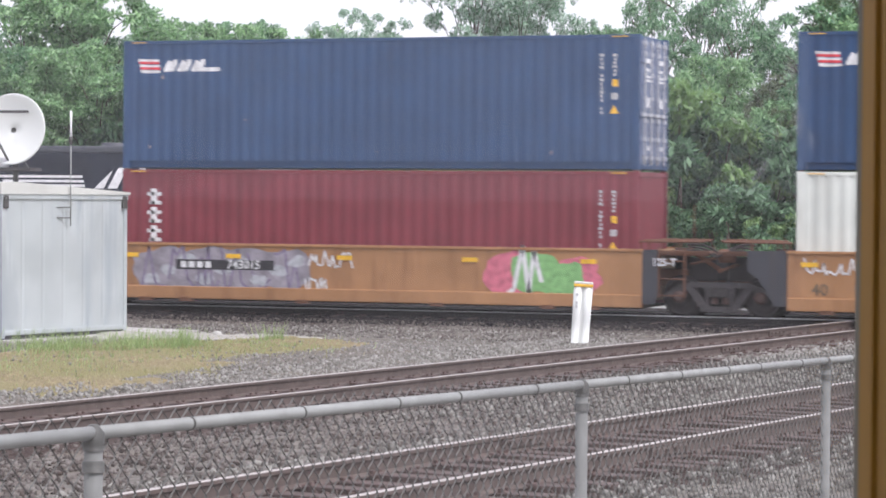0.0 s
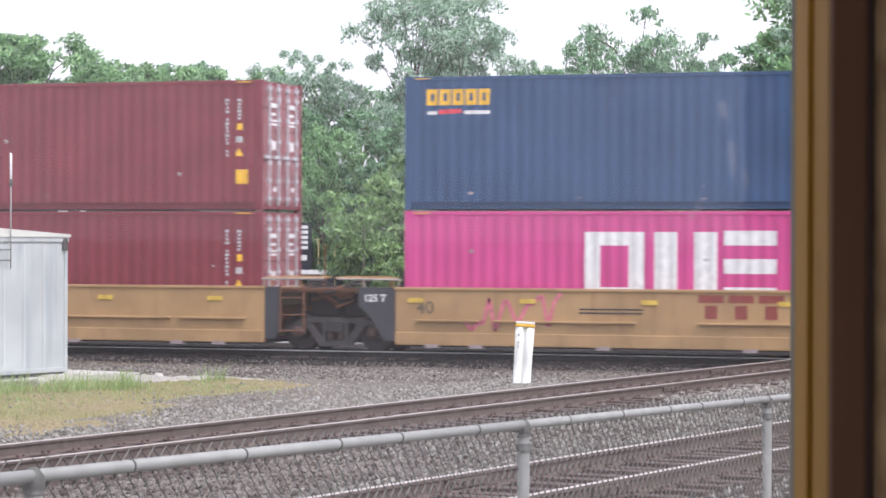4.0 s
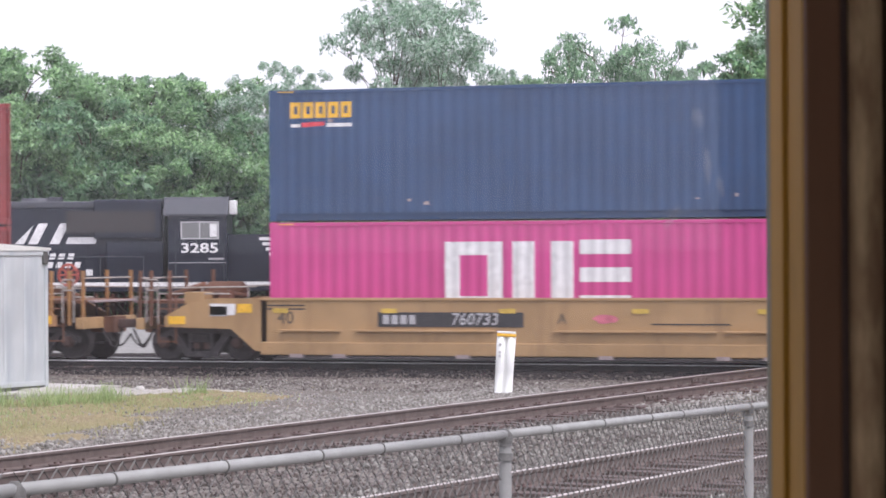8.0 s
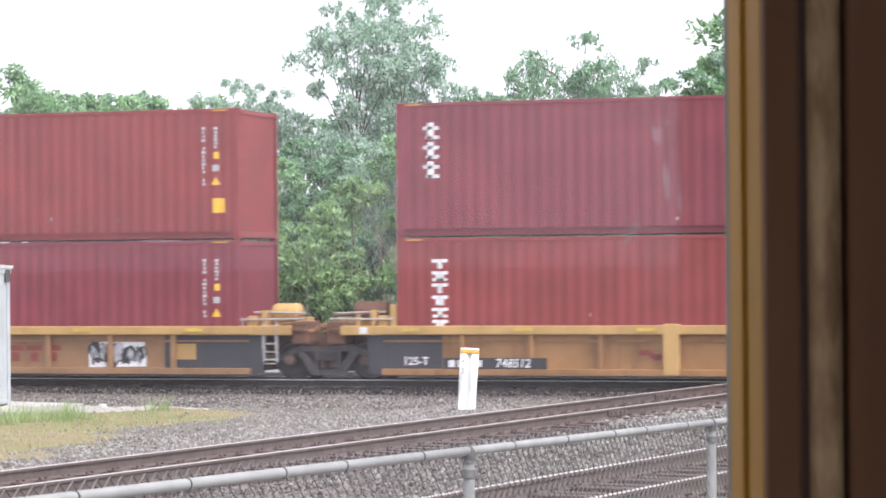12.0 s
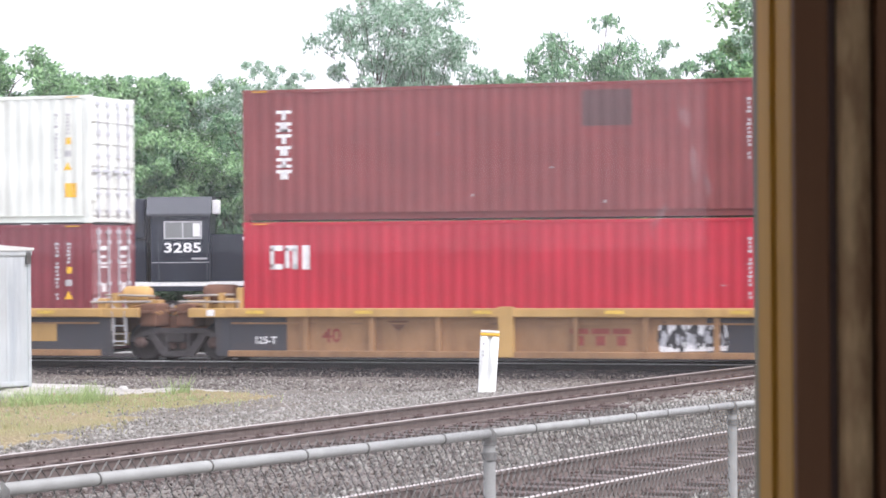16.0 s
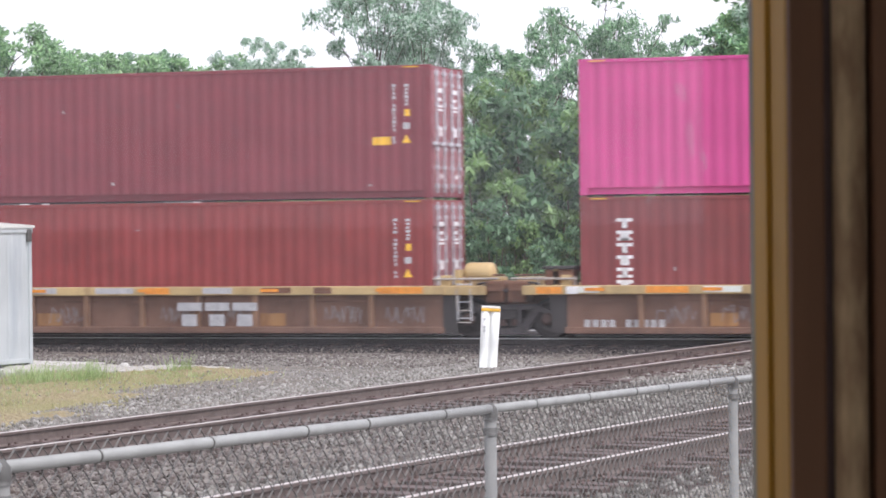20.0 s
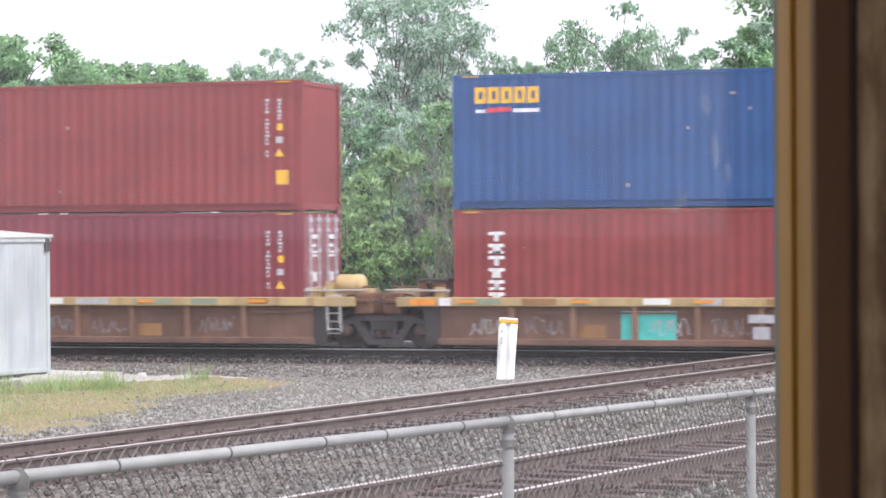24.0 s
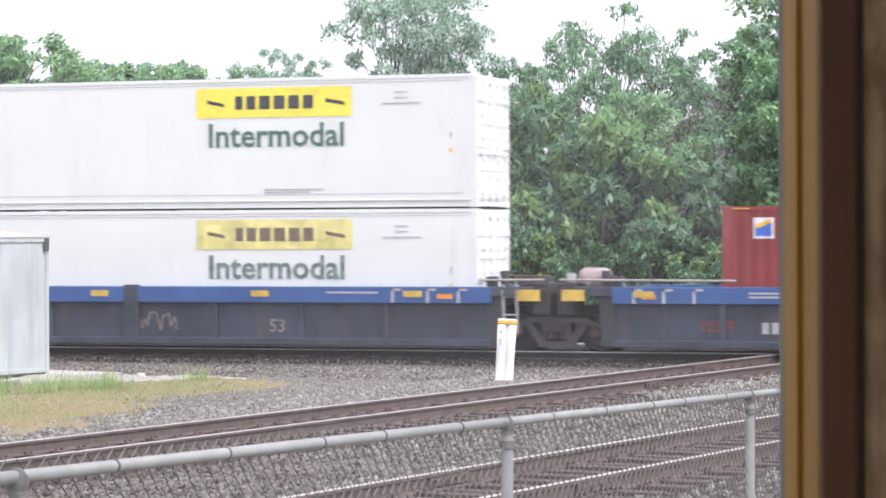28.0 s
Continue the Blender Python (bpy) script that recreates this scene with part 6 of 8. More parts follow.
def truck(parent, x, roll_from):
    """A two-axle truck whose wheelsets roll."""
    tr = part("truck", cached(("truck",), lambda: bbox(-0.22, 0.22, -1.15, 1.15, 0.42, 0.62, 0.03)), M["grime"], parent, "grimy cast-steel truck")
    tr.location.x = x
    for s in (-1, 1):
        part("side_frame", cached(("side_frame", s), lambda: mk_sideframe(s)), M["truck_grey"], tr)
        sp = cached(("springs", s), lambda: lathe(lathe(bmesh.new(), [(0.07, 0.28), (0.085, 0.33), (0.07, 0.38), (0.085, 0.43)], 10, "z", (-0.12, s * 1.03, 0)), [(0.07, 0.28), (0.085, 0.33), (0.07, 0.38), (0.085, 0.43)], 10, "z", (0.12, s * 1.03, 0)))
        part("springs", sp, M["railrust"], tr)
        for wx in (-0.89, 0.89):
            cap = cached(("bearing_cap", s, wx), lambda: lathe(bmesh.new(), [(0.13, s * 1.02), (0.13, s * 1.15), (0.07, s * 1.18)], 14, "y", (wx, 0, 0.419)))
            part("bearing_cap", cap, M["railrust"], tr)
    part("brake_beam", cached(("brake_beam",), lambda: box(bbox(-0.48, 0.48, -0.66, 0.66, 0.20, 0.40, 0.02), -1.25, 1.25, -0.45, 0.45, 0.40, 0.60)), M["grime"], tr)
    for wx in (-0.89, 0.89):
        w = part("wheelset", cached(("wheelset",), mk_wheelset), M["steel"], tr)
        w.location = (wx, 0, 0.419)
        WHEELS.append((w, wx))
    return tr


def plate_text(parent, body, x, z, size, mat, y=-1.455, bold=0.006, shear=0.0):
    o = part("lettering", text_mesh(body, size, 0.002, bold, shear), M[mat], parent)
    o.location = (x, y, z)
    return o


def blob(bm, cx, cz, rx, rz, y, seed, n=22, rough=0.35):
    """An irregular sprayed patch."""
    v = []
    for i in range(n):
        a = 2 * math.pi * i / n
        k = 1 + rough * noise.noise((math.cos(a) * 1.7, math.sin(a) * 1.7, seed * 3.1))
        v.append(bm.verts.new((cx + rx * k * math.cos(a), y, cz + rz * k * math.sin(a))))
    bm.faces.new(v)


def squiggle(bm, x0, x1, z0, z1, y, seed, n=7, w=0.045):
    """A scrawled tag: a thick wandering line."""
    r = random.Random(seed)
    p = [(x0 + (x1 - x0) * (i + r.uniform(-0.3, 0.6)) / n, r.choice((z0, z1)) + r.uniform(-0.25, 0.25) * (z1 - z0)) for i in range(n + 1)]
    for (ax, az), (bx, bz) in zip(p[:-1], p[1:]):
        d = Vector((bx - ax, bz - az))
        k = Vector((-d.y, d.x)).normalized() * w * 0.5 if d.length > 1e-4 else Vector((w, 0))
        v = [bm.verts.new((ax + k.x, y, az + k.y)), bm.verts.new((bx + k.x, y, bz + k.y)), bm.verts.new((bx - k.x, y, bz - k.y)), bm.verts.new((ax - k.x, y, az - k.y))]
        bm.faces.new(v)


def rects(items, y):
    bm = bmesh.new()
    for x0, x1, z0, z1 in items:
        box(bm, x0, x1, y - 0.004, y, z0, z1)
    return bm


def mirrored(pts, flip, L):
    return [(L - x if flip else x, z) for x, z in pts]


def end_details(t, L, flip, coupler, kind, top, i=9):
    """Platforms, ladders, brake gear at one end. Local x runs outwards from the load's end."""
    def X(x):
        return -x if flip else L + x

    def bx(x0, x1, y0, y1, z0, z1, b=0.0):
        return bbox(min(X(x0), X(x1)), max(X(x0), X(x1)), y0, y1, z0, z1, b)
    flush = kind == "flush"
    body = {"flush": "tan", "rib": "ochre", "old": "cream_ochre", "blue": "car_blue"}[kind]
    dk = M["rust"] if kind != "blue" else M["dark"]
    reach = 3.15 if coupler else 1.55
    part("centre_sill", bx(0.05, reach + (0.25 if coupler else 0), -0.34, 0.34, 0.62, 0.98), dk, t)
    part("end_bulkhead", bx(0.06, 0.16, -1.30, 1.30, 0.30, top - 0.02), M[body], t)
    part("deck", bx(0.1, reach, -1.32, 1.32, top - 0.12, top - 0.05, 0.01), dk, t, "rusty grated end platform")
    rungs = bmesh.new()
    for y in (-1.36, 1.30):
        a, w = (0.50, 0.56) if flush and not coupler else (0.62, 0.30) if not coupler else (2.2, 0.42)
        for z in (0.45, 0.80, 1.18):
            tube(rungs, (X(a), y, z), (X(a + w), y, z), 0.018, seg=5)
        tube(rungs, (X(a), y, 0.4), (X(a), y, top + 0.05), 0.026, seg=5)
        tube(rungs, (X(a + w), y, 0.4), (X(a + w), y, top + 0.05), 0.026, seg=5)
    if not coupler and flip:
        rungs.free()
    else:
        part("ladder", rungs, M["mark_grey"] if not flush and not coupler or kind == "blue" else M["rust"], t, "side ladder rungs")
    if coupler:
        if kind == "flush":
            for y0, y1 in ((-1.42, -1.34), (1.34, 1.42)):
                bm = bmesh.new()
                pts = [(0.0, 0.24), (0.28, 0.26), (0.85, 0.74), (2.45, 0.78), (2.45, 1.02), (1.9, 1.30), (1.3, top), (0.0, top)]
                prism(bm, [(X(x), z) for x, z in (pts[::-1] if flip else pts)], y0, y1)
                bmesh.ops.recalc_face_normals(bm, faces=bm.faces[:])
                part("end_plate", bm, M["orange_tan"] if i < 2 or i == 7 else M["tan"], t, "tan end plate with a sloping lower edge")
            part("placard", bx(1.95, 2.35, -1.428, -1.42, 0.84, 1.02), M["mark_yellow"], t, "yellow placard")
            part("placard", bx(0.95, 1.35, -1.428, -1.42, 1.02, 1.24), M["mark_grey"], t)
            part("end_box", bx(1.5, 2.0, -1.36, -0.9, top - 0.12, top + 0.14, 0.02), M["tan"], t)
        else:
            for y0, y1 in ((-1.44, -1.30), (1.30, 1.44)):
                part("end_beam", bx(0.3, 2.7, y0, y1, top - 0.24, top, 0.015), M[body], t)
                part("end_plate", bx(0.0, 0.38, y0, y1, 0.16, top - 0.24), M[body] if kind == "blue" else M["rust"], t)
            if kind == "old":
                part("placard", bx(0.42, 0.95, -1.447, -1.441, top - 0.18, top - 0.03), M["mark_yellow"], t, "yellow placard")
                part("placard", bx(1.40, 1.65, -1.447, -1.441, top - 0.18, top - 0.03), M["mark_white"], t)
        part("end_sill", bx(2.95, 3.15, -1.42, 1.42, 0.72, 0.98, 0.02), M[body], t)
        part("coupler", bx(3.15, 3.85, -0.11, 0.11, 0.72, 0.92, 0.04), M["railrust"], t)
        hose = bmesh.new()
        prev = None
        for j in range(9):
            k = j / 8
            q = Vector((X(3.2 + 0.6 * k), -0.3, 0.72 - 0.40 * math.sin(math.pi * k * 0.9)))
            if prev:
                tube(hose, prev, q, 0.022, seg=6)
            prev = q
        part("brake_hose", hose, M["grime"], t)
        for y, z in ((-0.42, 0.70),):
            hang = bmesh.new()
            for a, b in (((3.12, 0.74), (3.38, 0.30)), ((3.38, 0.30), (3.46, 0.30)), ((3.46, 0.30), (3.66, z))):
                tube(hang, (X(a[0]), y, a[1]), (X(b[0]), y, b[1]), 0.028, seg=6)
            part("brake_hose", hang, M["grime"], t)
        part("crossover_platform", bx(2.86, 3.30, -1.18, 1.18, top - 0.10, top - 0.055), M["scuff"] if kind != "blue" else M["galv_dark"], t, "worn grating step across the end")
        frame_bars = tubes([((X(2.62), -1.40, 0.86), (X(2.62), -1.40, top + 0.42)), ((X(2.90), -1.40, 0.86), (X(2.90), -1.40, top + 0.42)), ((X(2.62), -1.40, top + 0.42), (X(2.90), -1.40, top + 0.42)),
                            ((X(2.62), -1.40, top + 0.18), (X(2.90), -1.40, top + 0.18)), ((X(0.9), -1.34, top + 0.10), (X(2.62), -1.34, top + 0.10)), ((X(2.9), -1.30, top + 0.02), (X(3.3), -1.22, top + 0.02))], 0.019, 6)
        part("grab_frame", frame_bars, M["bar_worn"], t, "pale bent grab irons")
        lever = bmesh.new()
        tube(lever, (X(1.7), -0.85, top + 0.30), (X(2.7), -0.70, top + 0.02), 0.075, seg=8)
        tube(lever, (X(0.7), -0.70, top + 0.05), (X(1.9), -0.70, top + 0.16), 0.045, seg=8)
        box(lever, min(X(1.0), X(1.25)), max(X(1.0), X(1.25)), -1.15, -0.85, top - 0.05, top + 0.16)
        part("brake_lever", lever, M["truck_grey"] if kind != "flush" else M["rust"], t, "slanting brake rod and bell crank")
        posts = bmesh.new()
        for x, y in ((2.3, -1.38), (2.75, -1.38), (3.05, -1.3), (3.05, 1.3), (2.4, 1.38)):
            box(posts, min(X(x), X(x + 0.07)), max(X(x), X(x + 0.07)), y - 0.03, y + 0.03, 0.80, top + (0.62 if flush else 0.5))
        part("grab_post", posts, M["rust_rib"] if kind == "old" else M["tan_worn"] if kind == "rib" or i == 7 else dk, t, "upright end posts")
        rail = tubes([((X(0.3), -1.25, top + 0.26), (X(3.0), -1.25, top + 0.22)), ((X(0.3), 1.25, top + 0.26), (X(3.0), 1.25, top + 0.22)), ((X(3.08), -1.3, top + 0.45), (X(3.08), 1.3, top + 0.45)),
                      ((X(0.5), -1.25, top - 0.05), (X(0.5), -1.25, top + 0.26)), ((X(1.6), -1.25, top - 0.05), (X(1.6), -1.25, top + 0.24))], 0.018, 6)
        part("handrail", rail, M["galv_dark"] if kind == "blue" else M["rust_rib"] if kind == "old" else M["tan_worn"] if kind == "rib" else M["bar_worn"], t)
        wheel = bmesh.new()
        for j in range(16):
            a, b = 2 * math.pi * j / 16, 2 * math.pi * (j + 1) / 16
            tube(wheel, (X(2.55) + 0.24 * math.cos(a), -0.95, top + 0.52 + 0.24 * math.sin(a)), (X(2.55) + 0.24 * math.cos(b), -0.95, top + 0.52 + 0.24 * math.sin(b)), 0.030, seg=5)
        for j in range(4):
            a = math.pi * j / 4
            tube(wheel, (X(2.55) + 0.24 * math.cos(a), -0.95, top + 0.52 + 0.24 * math.sin(a)), (X(2.55) - 0.24 * math.cos(a), -0.95, top + 0.52 - 0.24 * math.sin(a)), 0.024, seg=5)
        if not flip:
            part("brake_wheel", wheel, M["wheel_red"] if kind in ("flush", "rib") else M["rust"], t, "hand brake wheel")
            part("brake_stand", bx(2.48, 2.62, -0.93, -0.80, top - 0.1, top + 0.62, 0.01), dk, t)
        else:
            wheel.free()
        tank = bmesh.new()
        lathe(tank, [(0.05, -0.5), (0.19, -0.42), (0.21, -0.36), (0.21, 0.36), (0.19, 0.42), (0.05, 0.5)], 16, "x", (X(1.35), -0.45, top + 0.16))
        if kind in ("rib", "blue"):
            tank.free()
        else:
            part("air_reservoir", tank, M["cream_ochre"] if kind == "old" else dk, t, "round air reservoir tank")
    else:
        pm = M["dark"] if kind in ("flush", "rib") else M["rust"] if kind == "old" else M["dark"]
        if flush:
            for y0, y1 in ((-1.40, -1.33), (1.33, 1.40)):
                bm = bmesh.new()
                pts = [(0.12, 0.26), (0.42, 0.26), (0.62, 0.62), (0.80, 0.86), (1.0, 1.0), (1.0, top), (0.12, top)] if flip else [(0.12, 0.26), (0.40, 0.26), (0.47, 0.45), (0.47, top), (0.12, top)]
                prism(bm, [(X(x), z) for x, z in (pts[::-1] if flip else pts)], y0, y1)
                bmesh.ops.recalc_face_normals(bm, faces=bm.faces[:])
                part("end_plate", bm, M["dark"], t, "dark grey end plate cut round the wheels")
            if not flip:
                brace = bmesh.new()
                for x0, z0, x1, z1, r0 in ((1.1, top + 0.02, 1.75, top - 0.45, 0.05), (1.75, top - 0.45, 2.1, top - 0.3, 0.035), (1.15, top - 0.3, 1.9, top - 0.1, 0.03)):
                    tube(brace, (X(x0), -1.15, z0), (X(x1), -0.85, z1), r0, seg=7)
                lathe(brace, [(0.05, -0.2), (0.15, -0.16), (0.15, 0.16), (0.05, 0.2)], 14, "x", (X(1.9), -1.0, top - 0.12))
                part("brake_cylinder", brace, M["rust"], t, "rusty brake cylinder and levers")
            part("walkway", bx(0.5, 1.6, -1.36, -1.0, top - 0.06, top - 0.02), M["rust"], t)
            part("pivot_casting", bx(0.95, 1.6, -0.6, 0.6, 0.75, 1.25, 0.05), M["grime"], t, "rusty pivot casting over the shared truck")
        else:
            for y0, y1 in ((-1.44, -1.30), (1.30, 1.44)):
                part("end_beam", bx(0.3, 1.25, y0, y1, top - 0.20, top, 0.015), M[body], t)
            gear = bbox(min(X(0.75), X(1.5)), max(X(0.75), X(1.5)), -0.9, -0.5, top - 0.05, top + 0.18, 0.03)
            box(gear, min(X(0.5), X(0.62)), max(X(0.5), X(0.62)), -1.2, -0.9, top - 0.05, top + 0.34)
            part("brake_gear", gear, M[body] if kind != "blue" else M["dark"], t, "brake gear on the end platform")
            part("pivot_casting", bx(1.2, 1.62, -1.25, -0.5, 0.78, top + 0.10, 0.06), M["rust"] if kind != "blue" else M["grime"], t, "rusty pivot casting over the shared truck")
            for y0, y1 in ((-1.36, -1.30), (1.30, 1.36)):
                bm = bmesh.new()
                pts = [(0.28, 0.14), (0.60, 0.14), (0.62, 0.5), (0.66, top - 0.2), (0.28, top - 0.2)]
                prism(bm, [(X(x), z) for x, z in (pts[::-1] if flip else pts)], y0, y1)
                bmesh.ops.recalc_face_normals(bm, faces=bm.faces[:])
                part("end_plate", bm, M["dark"] if kind != "old" else M["grime"], t, "dark end plate cut round the wheels")
            if kind in ("rib", "old") and not flip:
                tank = bmesh.new()
                lathe(tank, [(0.06, -0.36), (0.20, -0.31), (0.235, -0.24), (0.235, 0.24), (0.20, 0.31), (0.06, 0.36)], 18, "x", (X(0.95), -0.75, top + 0.26))
                part("air_reservoir", tank, M["cream_ochre"] if kind == "old" else M["ochre"], t, "round ochre air reservoir tank")
            if kind == "blue":
                part("placard", bx(0.95, 1.45, -1.448, -1.442, top - 0.30, top - 0.06), M["reflect"], t, "yellow placard")
            beam = bbox(min(X(0.2), X(0.42)), max(X(0.2), X(0.42)), -1.30, -1.05, top - 0.02, top + 0.22, 0.02)
            part("corner_guide", beam, M[body] if kind != "blue" else M["dark"], t)
        top_rail = tubes([((X(0.05), -1.33, top + (0.17 if flush else 0.14)), (X(1.52), -1.33, top + (0.18 if flush else 0.15)))] + ([((X(0.3), -1.1, top + 0.30), (X(1.5), -1.1, top + 0.27))] if kind == "rib" else [])
                         + ([((X(-2.3), -1.38, top + 0.13), (X(0.05), -1.33, top + 0.14))] if kind == "blue" and flip else []), 0.026, 6)
        for x in (0.1, 0.9):
            tube(top_rail, (X(x), -1.33, top - 0.02), (X(x), -1.33, top + 0.2), 0.016, seg=5)
        part("top_handrail", top_rail, M["rust"] if i < 2 else M["bar_worn"], t, "pale worn handrail over the joint")
        hoses = bmesh.new()
        for y, z, w in ((-1.05, 0.02, 0.35), (-0.75, 0.10, 0.5), (-1.22, -0.06, 0.22)):
            last = None
            for j in range(7):
                k = j / 6
                q = Vector((X(0.95 + 0.75 * k), y, top + z + 0.10 * math.sin(math.pi * k) - w * k * 0.4))
                if last:
                    tube(hoses, last, q, 0.026, seg=6)
                last = q
        part("air_hose", hoses, M["grime"] if kind != "rib" else M["tan_worn"], t, "looping air hoses over the joint")
        if flip and kind == "rib":
            drum = bmesh.new()
            lathe(drum, [(0.05, -0.42), (0.20, -0.38), (0.23, -0.30), (0.23, 0.30), (0.20, 0.38), (0.05, 0.42)], 18, "x", (X(0.70), -0.80, top + 0.30))
            part("air_reservoir", drum, M["rust"], t, "rusty brown air reservoir tank")
            cradle = bbox(min(X(0.02), X(0.16)), max(X(0.02), X(0.16)), -1.28, -0.6, top - 0.02, top + 0.46, 0.03)
            box(cradle, min(X(0.9), X(1.0)), max(X(0.9), X(1.0)), -1.1, -0.6, top - 0.02, top + 0.25)
            part("tank_cradle", cradle, M["ochre"], t)
            part("placard", bx(0.62, 0.80, -1.449, -1.442, top - 0.17, top - 0.03), M["mark_white"], t)
        if flip and kind == "old":
            chest = bbox(min(X(0.18), X(0.80)), max(X(0.18), X(0.80)), -1.2, -0.7, top - 0.02, top + 0.34, 0.03)
            part("equipment_box", chest, M["rust"], t, "rusty box with a dark lid")
            part("box_lid", bx(0.14, 0.84, -1.24, -0.66, top + 0.34, top + 0.41, 0.02), M["grime"], t)
            part("placard", bx(0.0, 0.26, -1.469, -1.463, top - 0.18, top - 0.02), M["mark_white"], t)
            part("placard", bx(0.36, 0.92, -1.469, -1.463, top - 0.17, top - 0.03), M["mark_orange"], t)
        if flip and kind == "blue":
            dome = bmesh.new()
            lathe(dome, [(0.05, -0.36), (0.20, -0.32), (0.25, -0.22), (0.25, 0.22), (0.20, 0.32), (0.05, 0.36)], 18, "x", (X(0.85), -0.85, top + 0.16))
            part("air_reservoir", dome, M["scuff"], t, "dusty grey air reservoir tank")
            part("valve_box", bx(1.25, 1.42, -1.1, -0.9, top - 0.02, top + 0.28, 0.02), M["mark_grey"], t)
        if not flush and not flip:
            gate = tubes([((X(0.62), -1.46, top - 0.5), (X(0.62), -1.46, top - 0.06)), ((X(0.92), -1.46, top - 0.5), (X(0.92), -1.46, top - 0.06)), ((X(0.62), -1.46, 0.62), (X(0.92), -1.46, 0.62)), ((X(0.62), -1.40, 0.36), (X(0.92), -1.40, 0.36))], 0.014, 5)
            part("side_step", gate, M["bar_worn"], t, "thin pale side steps")
        pr = tubes([((X(0.4), -0.9, top + 0.22), (X(1.55), -0.9, top + 0.22)), ((X(0.45), -0.9, top - 0.1), (X(0.45), -0.9, top + 0.22)), ((X(0.7), 0.9, top - 0.1), (X(0.7), 0.9, top + (0.95 if flush and not flip else 0.25)))], 0.018, 6)
        if flush:
            tube(pr, (X(0.15), -1.25, top + 0.20), (X(1.6), -1.25, top + 0.20), 0.026, seg=6)
            tube(pr, (X(0.25), -1.25, top - 0.1), (X(0.25), -1.25, top + 0.20), 0.02, seg=6)
            tube(pr, (X(0.95), -1.25, top - 0.1), (X(0.95), -1.25, top + 0.20), 0.02, seg=6)
        part("handrail", pr, M["tan_worn"] if flush and i > 1 else M["rust"], t)


def well_car(i, kind, left, right, label, well_left=0.0, well_right=None, marks=None):
    """kind: flush, rib, old or blue. left, right: 'coupler' or 'joint'."""
    L = well_right if well_right is not None else F40
    t = thing("well_car", Matrix.Identity(4), label, "rail car", "double-stack well cars")
    if kind == "flush":
        top = 1.42
        bc = "orange_tan" if i < 2 else "tan"
        for s in (-1, 1):
            y0, y1 = (s * 1.42, s * 1.34) if s < 0 else (s * 1.34, s * 1.42)
            part("side_plate", bbox(-0.14, L + 0.14, y0, y1, 0.44, top, 0.012), M[bc], t)
            y0, y1 = (-1.45, -1.33) if s < 0 else (1.33, 1.45)
            part("bottom_chord", bbox(-0.14, L + 0.14, y0, y1, 0.175, 0.455, 0.02), M[bc], t)
            part("top_chord", bbox(-0.16, L + 0.16, y0 if s < 0 else 1.33, y1 if s > 0 else -1.33, top - 0.05, top + 0.012, 0.012), M[bc], t)
            if i >= 2 and i != 7:
                for x0, x1 in ((0.35, 1.75), (2.1, L * 0.43), (L * 0.54, L - 2.1), (L - 1.9, L - 0.3)):
                    part("ledge", bbox(x0, x1, -1.50 if s < 0 else 1.42, -1.42 if s < 0 else 1.50, 0.69, 0.735, 0.008), M[bc], t, "narrow pressed ledge")
        feet = bmesh.new()
        for x in (0.55, 1.55, L * 0.36, L * 0.62, L - 2.1, L - 1.1):
            box(feet, x, x + 0.30, -1.46, -1.30, 0.12, 0.20)
        part("load_pad", feet, M["rust"] if i < 2 else M["scuff"], t)
    else:
        top = {"blue": 1.40, "rib": 1.19, "old": 1.15}[kind]
        cb = {"rib": "ochre", "old": "cream_ochre", "blue": "chord_blue"}[kind]
        pb = {"rib": "tan_worn" if i == 8 else "tan_rib", "old": "rust_pale", "blue": "car_blue"}[kind]
        chord = 0.36 if kind == "blue" else 0.19
        for s in (-1, 1):
            q = (lambda a, b: (-b, -a)) if s < 0 else (lambda a, b: (a, b))
            part("top_chord", bbox(-0.35, L + 0.35, *q(1.30, 1.46), top - chord, top, 0.02), M[cb], t)
            part("side_plate", bbox(-0.30, L + 0.30, *q(1.27, 1.325), 0.24, top - chord), M[pb], t)
            part("bottom_chord", bbox(-0.30, L + 0.30, *q(1.30, 1.45), 0.125, 0.26, 0.015), M[pb], t)
            n = 9 if kind == "old" else 8
            for k in range(1, n):
                if kind == "rib" and k == 4:
                    continue
                x = L * k / n
                part("rib", cached(("rib", kind, s), lambda: bbox(-0.06, 0.06, *q(1.32, 1.43), 0.25, top - chord, 0.01)), M["rust_rib"] if kind == "old" else M[pb], t).location.x = x
            if kind != "old":
                part("centre_post", bbox(L / 2 - 0.17, L / 2 + 0.17, *q(1.32, 1.475), 0.14, top + 0.035, 0.015), M[cb] if kind == "rib" else M[pb], t)
            if kind != "blue":
                part("upper_ledge", bbox(-0.25, L + 0.25, *q(1.32, 1.365), top - chord - 0.16, top - chord - 0.12), M[pb], t)
        if kind == "rib":
            for x0, x1 in ([(-0.29, 1.05)] if left == "joint" else []) + ([(L - 1.75, L + 0.29)] if right == "joint" else []):
                part("dark_panel", bbox(x0, x1, -1.336, -1.326, 0.262, top - chord - 0.01), M["dark"], t, "dark grey repainted end panel")
    if kind == "old":
        r = random.Random(500 + i)
        for k in range(9):
            x, w = L * (k + r.uniform(0, 0.2)) / 9, r.uniform(0.35, 1.0)
            part("chord_patch", bbox(x, x + w, -1.4635, -1.4605, top - 0.165 + r.uniform(0, 0.02), top - 0.02), M[r.choice(("mark_grey", "rust", "tan_worn", "mark_orange", "chord_green", "cream"))], t, "worn patch of old paint")
